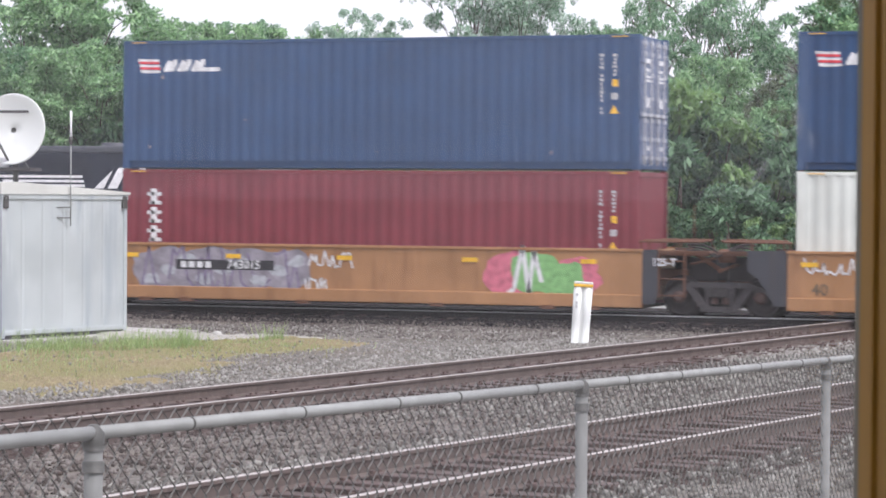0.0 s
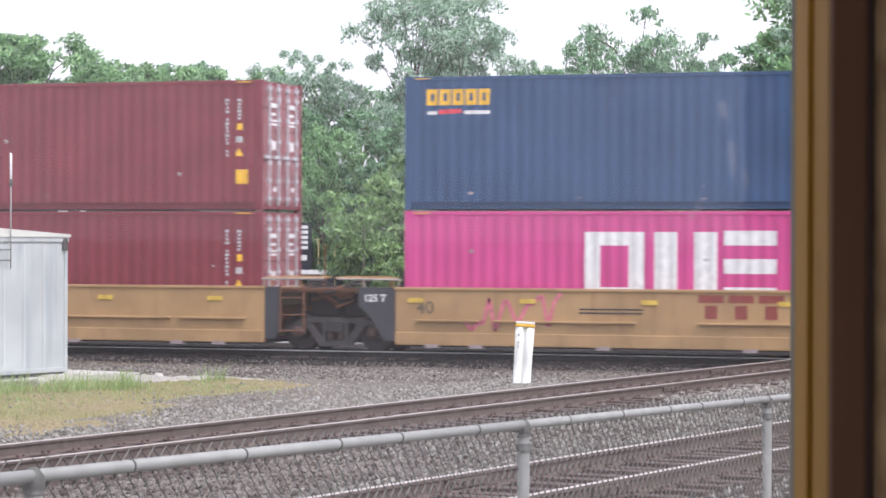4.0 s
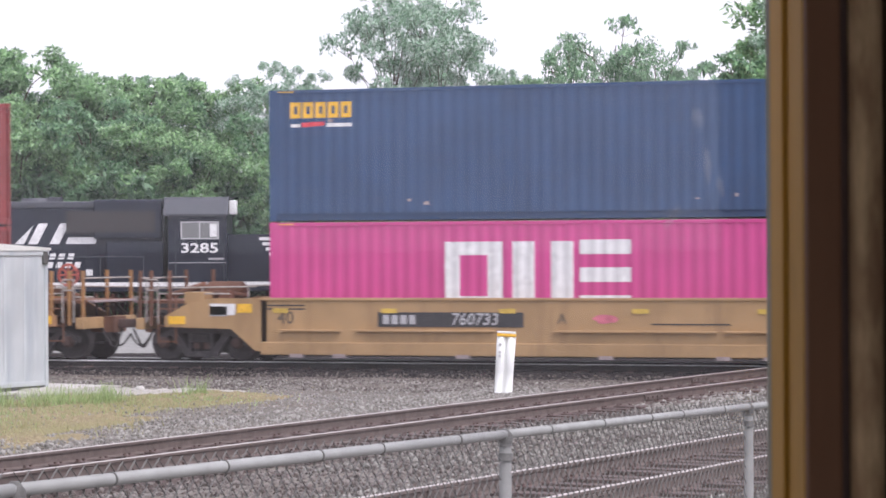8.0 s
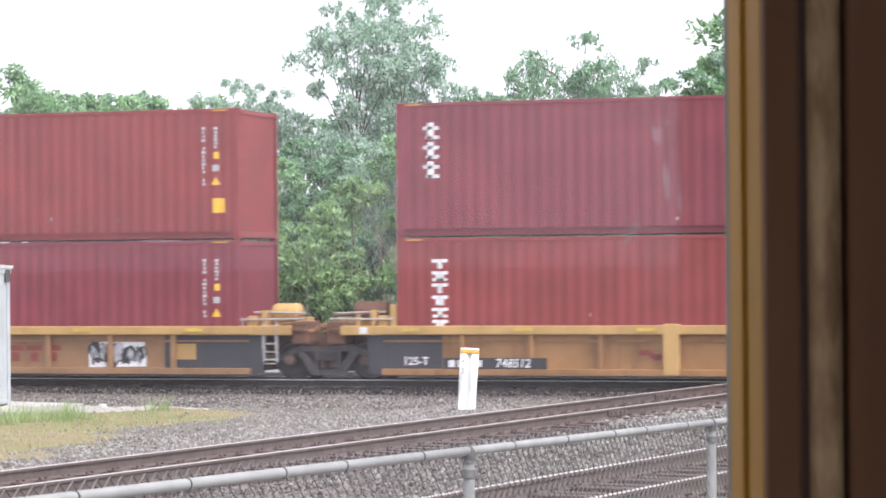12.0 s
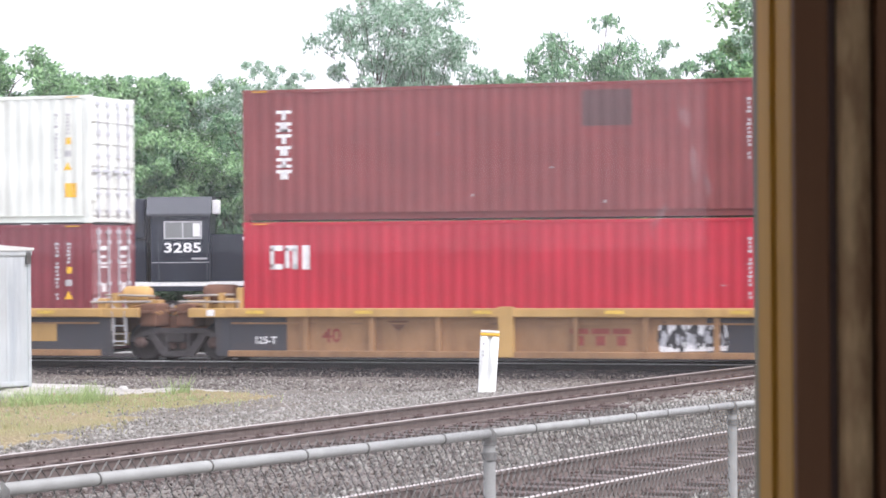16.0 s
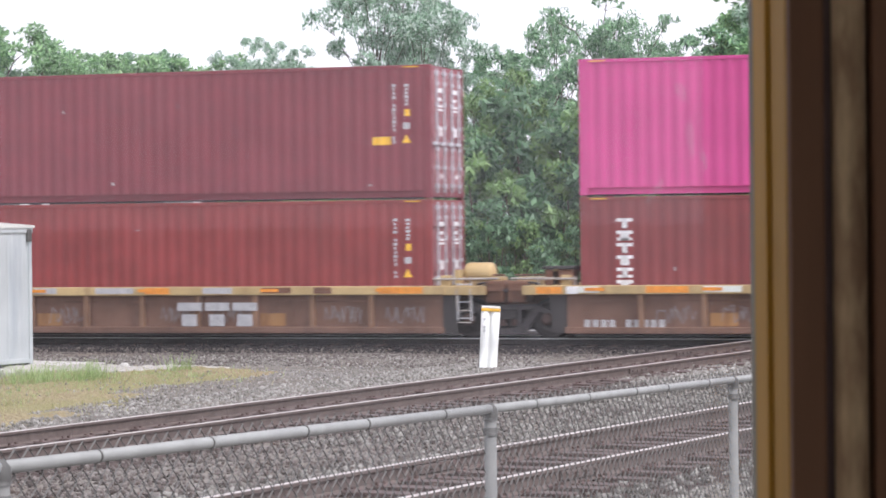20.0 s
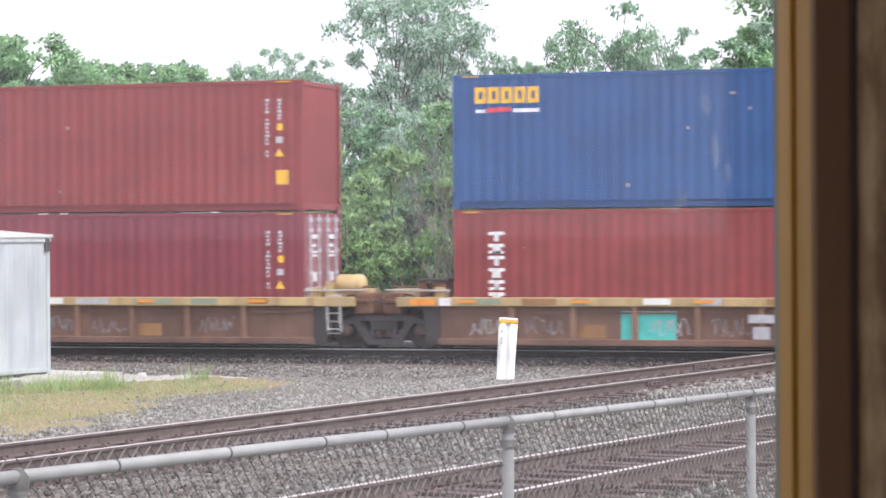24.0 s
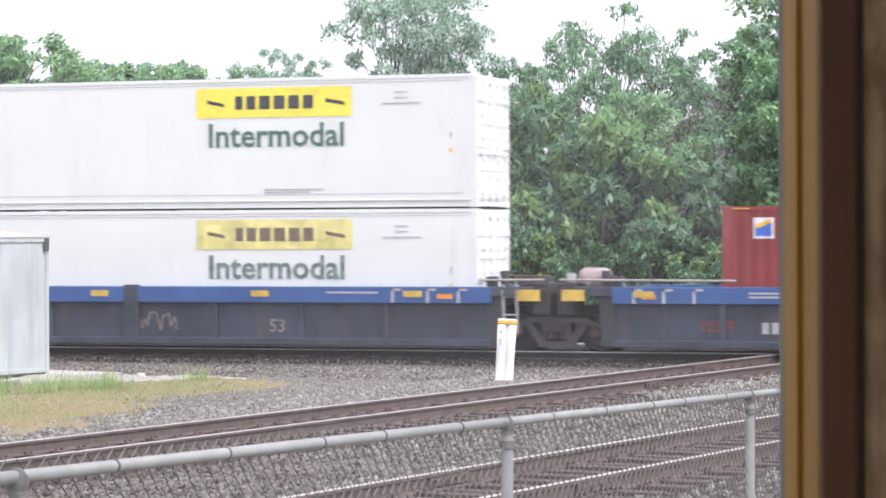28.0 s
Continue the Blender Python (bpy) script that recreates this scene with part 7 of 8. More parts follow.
    floor_z = 0.132 if kind == "old" else 0.192
    part("well_floor", bbox(0.0, L, -1.30, 1.30, floor_z - 0.048, floor_z), M["grime"], t)
    y = -1.424 if kind == "flush" else -1.464
    # reflector stickers along the side
    stick = [(x, x + 0.36, 1.10, 1.20) if kind == "flush" else (x, x + 0.42, top - chord * 0.62, top - chord * 0.25) for x in (0.15, L * 0.22, L * 0.44, L * 0.68, L * 0.90)]
    part("reflector", rects(stick, y - 0.012), M["mark_orange"] if kind == "old" else M["mark_yellow"] if i < 2 else M["reflect"], t, "yellow reflective stickers")
    for flip, how in ((True, left), (False, right)):
        end_details(t, L, flip, how == "coupler", kind, top, i)
    if left == "coupler":
        truck(t, -1.72, i)
    else:
        truck(t, -1.66, i)
    if right == "coupler":
        truck(t, L + 1.72, i)
    if marks:
        marks(t, L, y)
    MOVING.append((t, -(BACK[i] + well_left), 0.0))
    return t


def number_panel(t, x0, x1, z0, z1, y, digits, dx, size, mat="mark_grey", dark=True, shear=0.15):
    """Reporting plate: bars for the owner's initials, then the number."""
    if dark:
        part("number_panel", rects([(x0, x1, z0, z1)], y), M["g_black"], t)
    h = (z1 - z0) * 0.62
    zc = (z0 + z1) / 2
    part("initial_bars", rects([(x0 + 0.12 + 0.2 * k, x0 + 0.26 + 0.2 * k, zc - h / 2, zc + h / 2) for k in range(4)], y - 0.004), M[mat], t)
    plate_text(t, digits, x0 + dx, zc, size, mat, y - 0.007, 0.004, shear)


def emblem_bars(t, x, z, y, mat, s=1.0):
    """Three plain blocks standing for a painted emblem."""
    bm = bmesh.new()
    for k in range(3):
        a = x + 0.64 * s * k
        box(bm, a, a + 0.54 * s, y - 0.004, y, z + 0.34 * s, z + 0.50 * s)
        box(bm, a + 0.14 * s, a + 0.40 * s, y - 0.004, y, z, z + 0.28 * s)
    part("emblem_bars", bm, M[mat], t)


def tag(t, mat, x0, x1, z0, z1, y, seed, n=8, w=0.05, name="spray_tag"):
    bm = bmesh.new()
    squiggle(bm, x0, x1, z0, z1, y - 0.006, seed, n, w)
    part(name, bm, M[mat], t)


def stencils(t, y, items, mat="mark_black"):
    part("stencil", rects(items, y), M[mat], t, "small unreadable stencilled lines")


def marks0(t, L, y):
    tag(t, "mark_white", 0.2, 1.3, 0.98, 1.25, y, 5, 20, 0.04)
    tag(t, "g_silver", 1.3, 2.2, 0.72, 1.05, y, 6, 16, 0.04)
    plate_text(t, "40", 0.55, 0.62, 0.36, "mark_dim", y - 0.004)


def marks1(t, L, y):
    bm = bmesh.new()
    for k, (cx, rx) in enumerate(((1.2, 0.9), (2.2, 1.0), (3.3, 0.9), (4.1, 0.7))):
        blob(bm, cx, 0.84, rx, 0.50, y - 0.003 - 0.0005 * k, k + 1)
    part("spray_mural", bm, M["g_lilac"], t, "faded lilac sprayed mural")
    bm = bmesh.new()
    for k in range(6):
        squiggle(bm, 0.6 + 0.65 * k, 1.2 + 0.65 * k, 0.5, 1.2, y - 0.007, 60 + k, 5, 0.055)
    part("spray_mural", bm, M["g_violet"], t)
    bm = bmesh.new()
    for k in range(9):
        blob(bm, 0.8 + 0.45 * k, 0.62 + 0.42 * (k % 3) / 2, 0.20, 0.13, y - 0.0060 - 0.0002 * k, 20 + k, 14, 0.6)
    part("spray_mural", bm, M["g_silver"], t, "pale highlights of the mural")
    bm = bmesh.new()
    blob(bm, 9.4, 0.86, 0.62, 0.50, y - 0.003, 9)
    blob(bm, 10.9, 0.82, 0.55, 0.42, y - 0.0035, 10)
    part("spray_mural", bm, M["g_pink"], t, "pink sprayed letter shapes")
    bm = bmesh.new()
    blob(bm, 10.0, 0.90, 0.55, 0.46, y - 0.005, 11)
    blob(bm, 10.65, 0.72, 0.45, 0.42, y - 0.0055, 12)
    part("spray_mural", bm, M["g_green"], t, "green sprayed letter shapes")
    bm = bmesh.new()
    squiggle(bm, 9.2, 10.1, 0.5, 1.3, y - 0.008, 71, 6, 0.10)
    squiggle(bm, 4.7, 5.7, 0.98, 1.25, y - 0.008, 72, 20, 0.04)
    squiggle(bm, 4.6, 5.1, 0.42, 0.66, y - 0.008, 73, 11, 0.04)
    part("spray_tag", bm, M["mark_white"], t)
    number_panel(t, 1.45, 3.85, 0.84, 1.06, y - 0.008, "743015", 1.65, 0.27, "mark_white")
    plate_text(t, "125-T", L + 0.62, 1.15, 0.22, "mark_white", -1.405)


def marks2(t, L, y):
    plate_text(t, "40", 0.45, 1.00, 0.40, "mark_dim", y - 0.004)
    plate_text(t, "B", 5.2, 0.98, 0.30, "mark_dim", y - 0.004)
    number_panel(t, 6.0, 9.2, 0.78, 1.10, y - 0.004, "760733", 2.15, 0.36)
    bm = bmesh.new()
    blob(bm, 4.2, 1.0, 0.25, 0.10, y - 0.004, 3)
    part("spray_tag", bm, M["g_pink"], t)
    bm = bmesh.new()
    blob(bm, 5.85, 0.5, 0.55, 0.14, y - 0.036, 4, rough=0.15)
    part("repaint_patch", bm, M["ochre"], t)
    tag(t, "mark_rust", 10.1, 11.6, 0.95, 1.2, y, 15, 10, 0.03)
    stencils(t, y, [(2.2, 4.6, 0.86, 0.90), (0.9, 1.3, 1.1, 1.13), (0.9, 1.3, 1.03, 1.06), (11.6, 12.2, 1.1, 1.13), (11.6, 12.2, 1.03, 1.06)])
    part("placard", rects([(L + 0.7, L + 1.15, 0.98, 1.22)], y), M["mark_white"], t)
    part("placard", rects([(L + 1.3, L + 1.75, 0.80, 1.0)], y), M["mark_yellow"], t)
    plate_text(t, "125 T", -0.62, 1.18, 0.22, "mark_white", -1.405)


def marks3(t, L, y):
    plate_text(t, "40", 0.55, 0.98, 0.40, "mark_dim", y - 0.004)
    emblem_bars(t, 6.6, 0.82, y, "mark_rust", 1.0)
    tag(t, "g_pink", 1.5, 3.6, 0.62, 1.2, y, 31, 16, 0.08)
    tag(t, "mark_black", 8.6, 9.9, 0.8, 1.2, y, 32, 12, 0.045)
    stencils(t, y, [(4.0, 5.4, 0.90, 0.93), (4.0, 5.4, 0.98, 1.01), (10.7, 11.5, 1.1, 1.13), (10.7, 11.5, 1.0, 1.03), (10.7, 11.5, 0.9, 0.93)])
    plate_text(t, "125 T", -0.62, 1.18, 0.22, "mark_white", -1.405)


def marks4(t, L, y):
    plate_text(t, "40", 0.75, 0.98, 0.40, "mark_dim", y - 0.004)
    tag(t, "g_pink", 1.6, 3.4, 0.85, 1.15, y, 41, 12, 0.06)
    plate_text(t, "125 T", -0.55, 1.18, 0.22, "mark_white", -1.405)


def marks5(t, L, y):
    plate_text(t, "40", 0.75, 0.98, 0.40, "mark_dim", y - 0.004)
    plate_text(t, "E", 3.7, 0.98, 0.30, "mark_dim", y - 0.004)
    emblem_bars(t, 6.5, 0.82, y, "mark_rust", 1.0)
    tag(t, "g_silver", 1.75, 2.95, 1.02, 1.34, y, 51, 26, 0.042)
    tag(t, "mark_white", 2.0, 2.8, 0.80, 1.04, y, 57, 18, 0.036)
    tag(t, "g_silver", 3.05, 3.65, 1.12, 1.34, y, 52, 14, 0.04)
    tag(t, "g_silver", 8.5, 9.6, 1.14, 1.34, y, 53, 22, 0.042)
    bm = bmesh.new()
    prism(bm, [(8.9, 0.72), (9.35, 0.72), (8.98, 0.52)], y - 0.03, y)
    prism(bm, [(9.05, 0.52), (9.25, 0.72), (9.45, 0.72)], y - 0.035, y)
    part("bracket", bm, M["rust"], t)
    stencils(t, y, [(10.4, 11.2, 1.12, 1.15), (10.4, 11.2, 1.02, 1.05), (10.4, 11.2, 0.92, 0.95)])
    plate_text(t, "125 T", -0.62, 1.18, 0.22, "mark_white", -1.405)


def marks6(t, L, y):
    plate_text(t, "40", 0.45, 0.98, 0.40, "mark_dim", y - 0.004)
    plate_text(t, "A", 6.75, 0.98, 0.30, "mark_dim", y - 0.004)
    number_panel(t, 2.6, 5.9, 0.80, 1.12, y - 0.004, "760733", 2.2, 0.36)
    bm = bmesh.new()
    blob(bm, 7.7, 0.98, 0.25, 0.10, y - 0.004, 3)
    part("spray_tag", bm, M["g_pink"], t)
    stencils(t, y, [(8.7, 10.4, 0.86, 0.89), (0.0, 0.9, 1.25, 1.28), (0.0, 0.9, 1.17, 1.20)])
    part("placard", rects([(-1.35, -0.75, 1.05, 1.30)], -1.424), M["mark_white"], t)
    part("placard", rects([(-0.70, -0.35, 1.10, 1.30)], -1.424), M["mark_yellow"], t)


def marks7(t, L, y):
    yy = y - 0.034
    jobs = [("g_black", [(-0.6, 1.45), (0.2, 1.45), (0.2, 0.95), (-0.55, 0.95)]), ("g_yellow", [(0.2, 1.44), (3.9, 1.44), (3.9, 1.1), (2.6, 0.25), (0.9, 0.25), (1.9, 0.85), (0.2, 0.9)]),
            ("g_black", [(0.9, 0.25), (-0.2, 0.25), (1.1, 0.80), (1.9, 0.80)]), ("g_black", [(3.1, 0.25), (4.4, 0.25), (4.4, 1.44), (3.9, 1.44), (3.9, 0.75)]),
            ("g_white", [(4.4, 1.2), (5.2, 1.5), (7.1, 1.5), (7.1, 0.55), (8.4, 0.55), (8.4, 0.23), (3.9, 0.23), (3.9, 0.55), (4.4, 0.62)]), ("g_black", [(3.9, 0.58), (4.95, 0.58), (4.95, 0.86), (4.2, 0.86)]),
            ("g_black", [(7.15, 1.40), (8.1, 1.40), (8.1, 0.56), (7.15, 0.56)]), ("g_yellow", [(8.15, 0.4), (8.15, 1.25), (8.4, 1.48), (12.0, 1.48), (12.35, 1.25), (12.35, 0.5), (12.1, 0.23), (8.4, 0.23)]),
            ("g_teal", [(-0.96, 0.84), (-0.62, 0.70), (-0.36, 0.76), (-0.60, 0.92), (-0.60, 1.40), (-0.86, 1.40)]), ("g_teal", [(12.4, 1.42), (13.0, 1.35), (12.9, 1.0), (12.6, 0.95)]), ("g_teal", [(3.95, 0.62), (4.3, 0.62), (4.3, 0.82), (3.95, 0.86)])]
    for k, (mt, pts) in enumerate(jobs):
        bm = bmesh.new()
        prism(bm, pts, yy - 0.004 - 0.0006 * k, yy + 0.002)
        bmesh.ops.recalc_face_normals(bm, faces=bm.faces[:])
        part("spray_mural", bm, M[mt], t, "large sprayed block letters in yellow, white and black")
    bm = bmesh.new()
    blob(bm, 10.05, 0.90, 0.20, 0.32, yy - 0.014, 2, rough=0.1)
    part("spray_mural", bm, M["g_black"], t)
    lines = [(0.3, 3.8, 1.18, 1.19), (4.5, 7.0, 0.98, 0.99), (8.3, 12.2, 0.62, 0.63), (8.3, 12.2, 1.2, 1.21)]
    part("spray_mural", rects(lines, yy - 0.012), M["g_black"], t)
    number_panel(t, 0.7, 2.9, 1.02, 1.24, yy - 0.012, "56882", 1.55, 0.24, "g_black", dark=False)


def marks8(t, L, y):
    yy = -1.342
    number_panel(t, 1.1, 3.4, 0.26, 0.50, -1.436, "748512", 1.55, 0.26, "mark_white")
    plate_text(t, "125-T", 0.45, 0.42, 0.24, "mark_white", yy - 0.004)
    part("placard", rects([(L - 3.0, L - 2.4, 0.35, 0.72)], yy), M["mark_grey"], t)
    part("placard", rects([(L - 2.93, L - 2.47, 0.40, 0.67)], yy - 0.004), M["rust"], t)
    tag(t, "mark_rust", L * 0.44, L * 0.48, 0.45, 0.6, yy, 81, 4, 0.12)


def bubble_panel(t, x0, x1, z0, z1, y, seed):
    """A whitewashed patch with bubble letters outlined in black."""
    r = random.Random(seed)
    bm = bmesh.new()
    cx, cz = (x0 + x1) / 2, (z0 + z1) / 2
    prism(bm, [(x0 + r.uniform(0, 0.06), z0), (x1 - r.uniform(0, 0.05), z0 + r.uniform(0, 0.03)), (x1, cz), (x1 - 0.05, z1 - r.uniform(0, 0.04)), (cx, z1), (x0 + 0.03, z1 - r.uniform(0, 0.05)), (x0, cz)], y - 0.004, y)
    bmesh.ops.recalc_face_normals(bm, faces=bm.faces[:])
    part("spray_panel", bm, M["g_white"], t, "whitewashed panel with sprayed bubble shapes")
    dark, light = bmesh.new(), bmesh.new()
    n = 5
    for k in range(n):
        x = x0 + (x1 - x0) * (k + 0.5) / n
        blob(dark, x + r.uniform(-0.05, 0.05), cz + r.uniform(-0.05, 0.05), r.uniform(0.12, 0.19), (z1 - z0) * r.uniform(0.34, 0.46), y - 0.0055 - 0.0003 * k, seed + k * 1.7, 18, 1.0)
        blob(light, x + r.uniform(-0.05, 0.03), cz + r.uniform(-0.06, 0.06), r.uniform(0.07, 0.12), (z1 - z0) * r.uniform(0.20, 0.32), y - 0.0085 - 0.0003 * k, seed + k * 2.3 + 9, 16, 1.1)
        squiggle(dark, x - 0.14, x + 0.16, cz - 0.17, cz + 0.17, y - 0.0115 - 0.0003 * k, seed * 7 + k, 5, 0.032)
    part("spray_tag", dark, M["g_black"], t)
    part("spray_tag", light, M["g_silver"], t)


def marks9(t, L, y):
    yy = -1.334
    emblem_bars(t, 6.6, 0.40, yy, "mark_rust", 0.72)
    bubble_panel(t, 8.6, 10.0, 0.27, 0.86, yy, 91)
    bubble_panel(t, 3.3, 4.7, 0.27, 0.86, yy, 92)
    part("placard", rects([(L - 1.6, L - 1.0, 0.45, 0.8)], -1.340), M["ochre"], t)
    plate_text(t, "125-T", 0.45, 0.42, 0.22, "mark_white", -1.342)


def marks10(t, L, y):
    yy = -1.334
    plate_text(t, "40", 2.0, 0.60, 0.42, "mark_rust", yy)
    emblem_bars(t, 7.3, 0.40, yy, "mark_rust", 0.72)
    for x0, x1, sd in ((2.9, 4.3, 93), (9.2, 10.6, 94)):
        bubble_panel(t, x0, x1, 0.27, 0.86, yy, sd)
    plate_text(t, "125-T", 0.45, 0.42, 0.22, "mark_white", -1.342)


def marks11(t, L, y):
    yy = -1.334
    plate_text(t, "40", 2.1, 0.58, 0.44, "mark_rust", yy)
    emblem_bars(t, 7.5, 0.40, yy, "mark_rust", 0.72)
    bubble_panel(t, 9.4, 10.9, 0.27, 0.88, yy, 95)
    plate_text(t, "125-T", 0.55, 0.48, 0.22, "mark_white", -1.342)
    bm = bmesh.new()
    prism(bm, [(3.4, 0.92), (3.9, 0.92), (3.65, 0.70)], yy - 0.03, yy)
    part("bracket", bm, M["rust"], t)


def marks12(t, L, y):
    number_panel(t, 1.45, 5.10, 0.22, 0.56, -1.436, "748512", 2.80, 0.40, "mark_white")
    plate_text(t, "40", 6.6, 0.58, 0.42, "mark_rust", -1.338)
    part("placard", rects([(L - 1.5, L - 0.8, 0.45, 0.85)], -1.340), M["ochre"], t)


def old_marks(seed, big=True, teal=False, digits=False):
    def draw(t, L, y):
        r = random.Random(seed)
        yy = -1.330
        if big:
            bm = bmesh.new()
            x = 6.3 if seed % 2 else 6.5
            for k in range(3):
                box(bm, x + 0.66 * k, x + 0.58 + 0.66 * k, yy - 0.110, yy - 0.104, 0.62, 0.80)
                box(bm, x + 0.10 + 0.66 * k, x + 0.46 + 0.66 * k, yy - 0.110, yy - 0.104, 0.28, 0.54)
            part("spray_panel", bm, M["mark_grey"], t, "worn white sprayed block letters")
        for k in range(9):
            if r.random() < 0.35:
                continue
            x = L * k / 9 + 0.18 + r.uniform(0, 0.25)
            bm = bmesh.new()
            for q in range(4):
                squiggle(bm, x + 0.20 * q, x + 0.28 + 0.20 * q, 0.40, 0.66, yy - 0.006 - 0.0005 * q, seed * 40 + 4 * k + q, 6, 0.022)
            part("spray_tag", bm, M["g_faint"] if k % 3 else M["mark_grey"], t, "faded scrawled spray tag")
        for k in (2, 6):
            part("repaint_patch", rects([(L * k / 9 + 0.1, L * k / 9 + 0.7, 0.28, 0.56)], yy), M["tan_worn"], t, "patch of older tan paint")
        if teal:
            part("spray_panel", rects([(3.75, 4.95, 0.24, 0.86)], yy), M["g_teal"], t, "turquoise sprayed panel")
        if digits:
            stencils(t, yy, [(0.1 + 0.18 * k, 0.23 + 0.18 * k, 0.26, 0.42) for k in range(4)] + [(1.0 + 0.18 * k, 1.13 + 0.18 * k, 0.26, 0.42) for k in range(5)], "mark_grey")
    return draw


def marks18(t, L, y):
    yy = -1.330
    plate_text(t, "53", L - 4.4, 0.52, 0.40, "g_faint", yy - 0.008)
    part("initial_bars", rects([(2.85 + 0.21 * k, 3.0 + 0.21 * k, 0.42, 0.66) for k in range(4)], yy - 0.02), M["mark_grey"], t)
    plate_text(t, "7427", 4.5, 0.54, 0.36, "mark_grey", yy - 0.02)
    plate_text(t, "125-T", 1.9, 0.56, 0.32, "mark_rust", yy - 0.02)
    end_strokes(t, L, y)
    tag(t, "mark_rust", L - 2.4, L - 1.3, 0.40, 0.75, yy, 181, 5, 0.02)


def end_strokes(t, L, y):
    bm = bmesh.new()
    for x in (0.1, 0.75, 1.4, L - 1.9, L - 1.1, L - 0.4):
        box(bm, x, x + 0.06, y - 0.004, y, 1.05, 1.36)
        box(bm, x, x + 0.22, y - 0.004, y, 1.31, 1.36)
    part("corner_marking", bm, M["mark_grey"], t, "white corner strokes")
    part("orange_patch", rects([(0.3, 0.6, 1.14, 1.24), (L - 0.85, L - 0.5, 1.14, 1.24)], y), M["mark_orange"], t)
    stencils(t, y, [(2.6, 3.6, 1.25, 1.29), (2.6, 3.4, 1.17, 1.21), (L - 3.4, L - 2.2, 1.25, 1.29)], "mark_grey")


def marks19(t, L, y):
    plate_text(t, "53", L - 4.6, 0.52, 0.40, "g_faint", -1.336)
    tag(t, "g_faint", L - 8.0, L - 7.0, 0.45, 0.75, -1.330, 191, 14, 0.04)
    end_strokes(t, L, y)


TANC = "tan well car with flush sides and black stencils"
well_car(0, "flush", "joint", "joint", "rusty orange-tan well car with sprayed tags", marks=marks0)
well_car(1, "flush", "coupler", "joint", "orange-tan well car with a lilac, pink and green mural", marks=marks1)
well_car(2, "flush", "joint", "coupler", TANC, marks=marks2)
well_car(3, "flush", "joint", "joint", TANC + " and pink tags", marks=marks3)
well_car(4, "flush", "joint", "joint", TANC, marks=marks4)
well_car(5, "flush", "joint", "joint", TANC + " and white tags", marks=marks5)
well_car(6, "flush", "coupler", "joint", TANC, marks=marks6)
well_car(7, "flush", "coupler", "coupler", "well car covered by a yellow, white and black mural", marks=marks7)
RIBC = "ochre ribbed well car with dark end panels"
well_car(8, "rib", "joint", "coupler", RIBC, marks=marks8)
well_car(9, "rib", "joint", "joint", RIBC +  " and grey panels", marks=marks9)
well_car(10, "rib", "joint", "joint", RIBC +  " and grey panels", marks=marks10)
well_car(11, "rib", "joint", "joint", RIBC + " and a grey panel", marks=marks11)
well_car(12, "rib", "coupler", "joint", RIBC, marks=marks12)
OLDC = "rusty old well car with patched ochre chord"
well_car(13, "old", "joint", "coupler", OLDC, marks=old_marks(3, False, False, True))
well_car(14, "old", "joint", "joint", OLDC + " and white sprayed letters", marks=old_marks(5))
well_car(15, "old", "joint", "joint", OLDC + " and white sprayed letters", marks=old_marks(7))
well_car(16, "old", "joint", "joint", OLDC + " with a turquoise panel", marks=old_marks(6, True, True))
well_car(17, "old", "coupler", "joint", OLDC, marks=old_marks(4, False, False, True))
WELL = 12.192 + 2 * 1.98
well_car(18, "blue", "joint", "coupler", "faded blue long well car with a bright blue chord", well_left=1.98, well_right=WELL, marks=marks18)
well_car(19, "blue", "joint", "joint", "faded blue long well car with white corner strokes", well_left=0.0, well_right=WELL, marks=marks19)


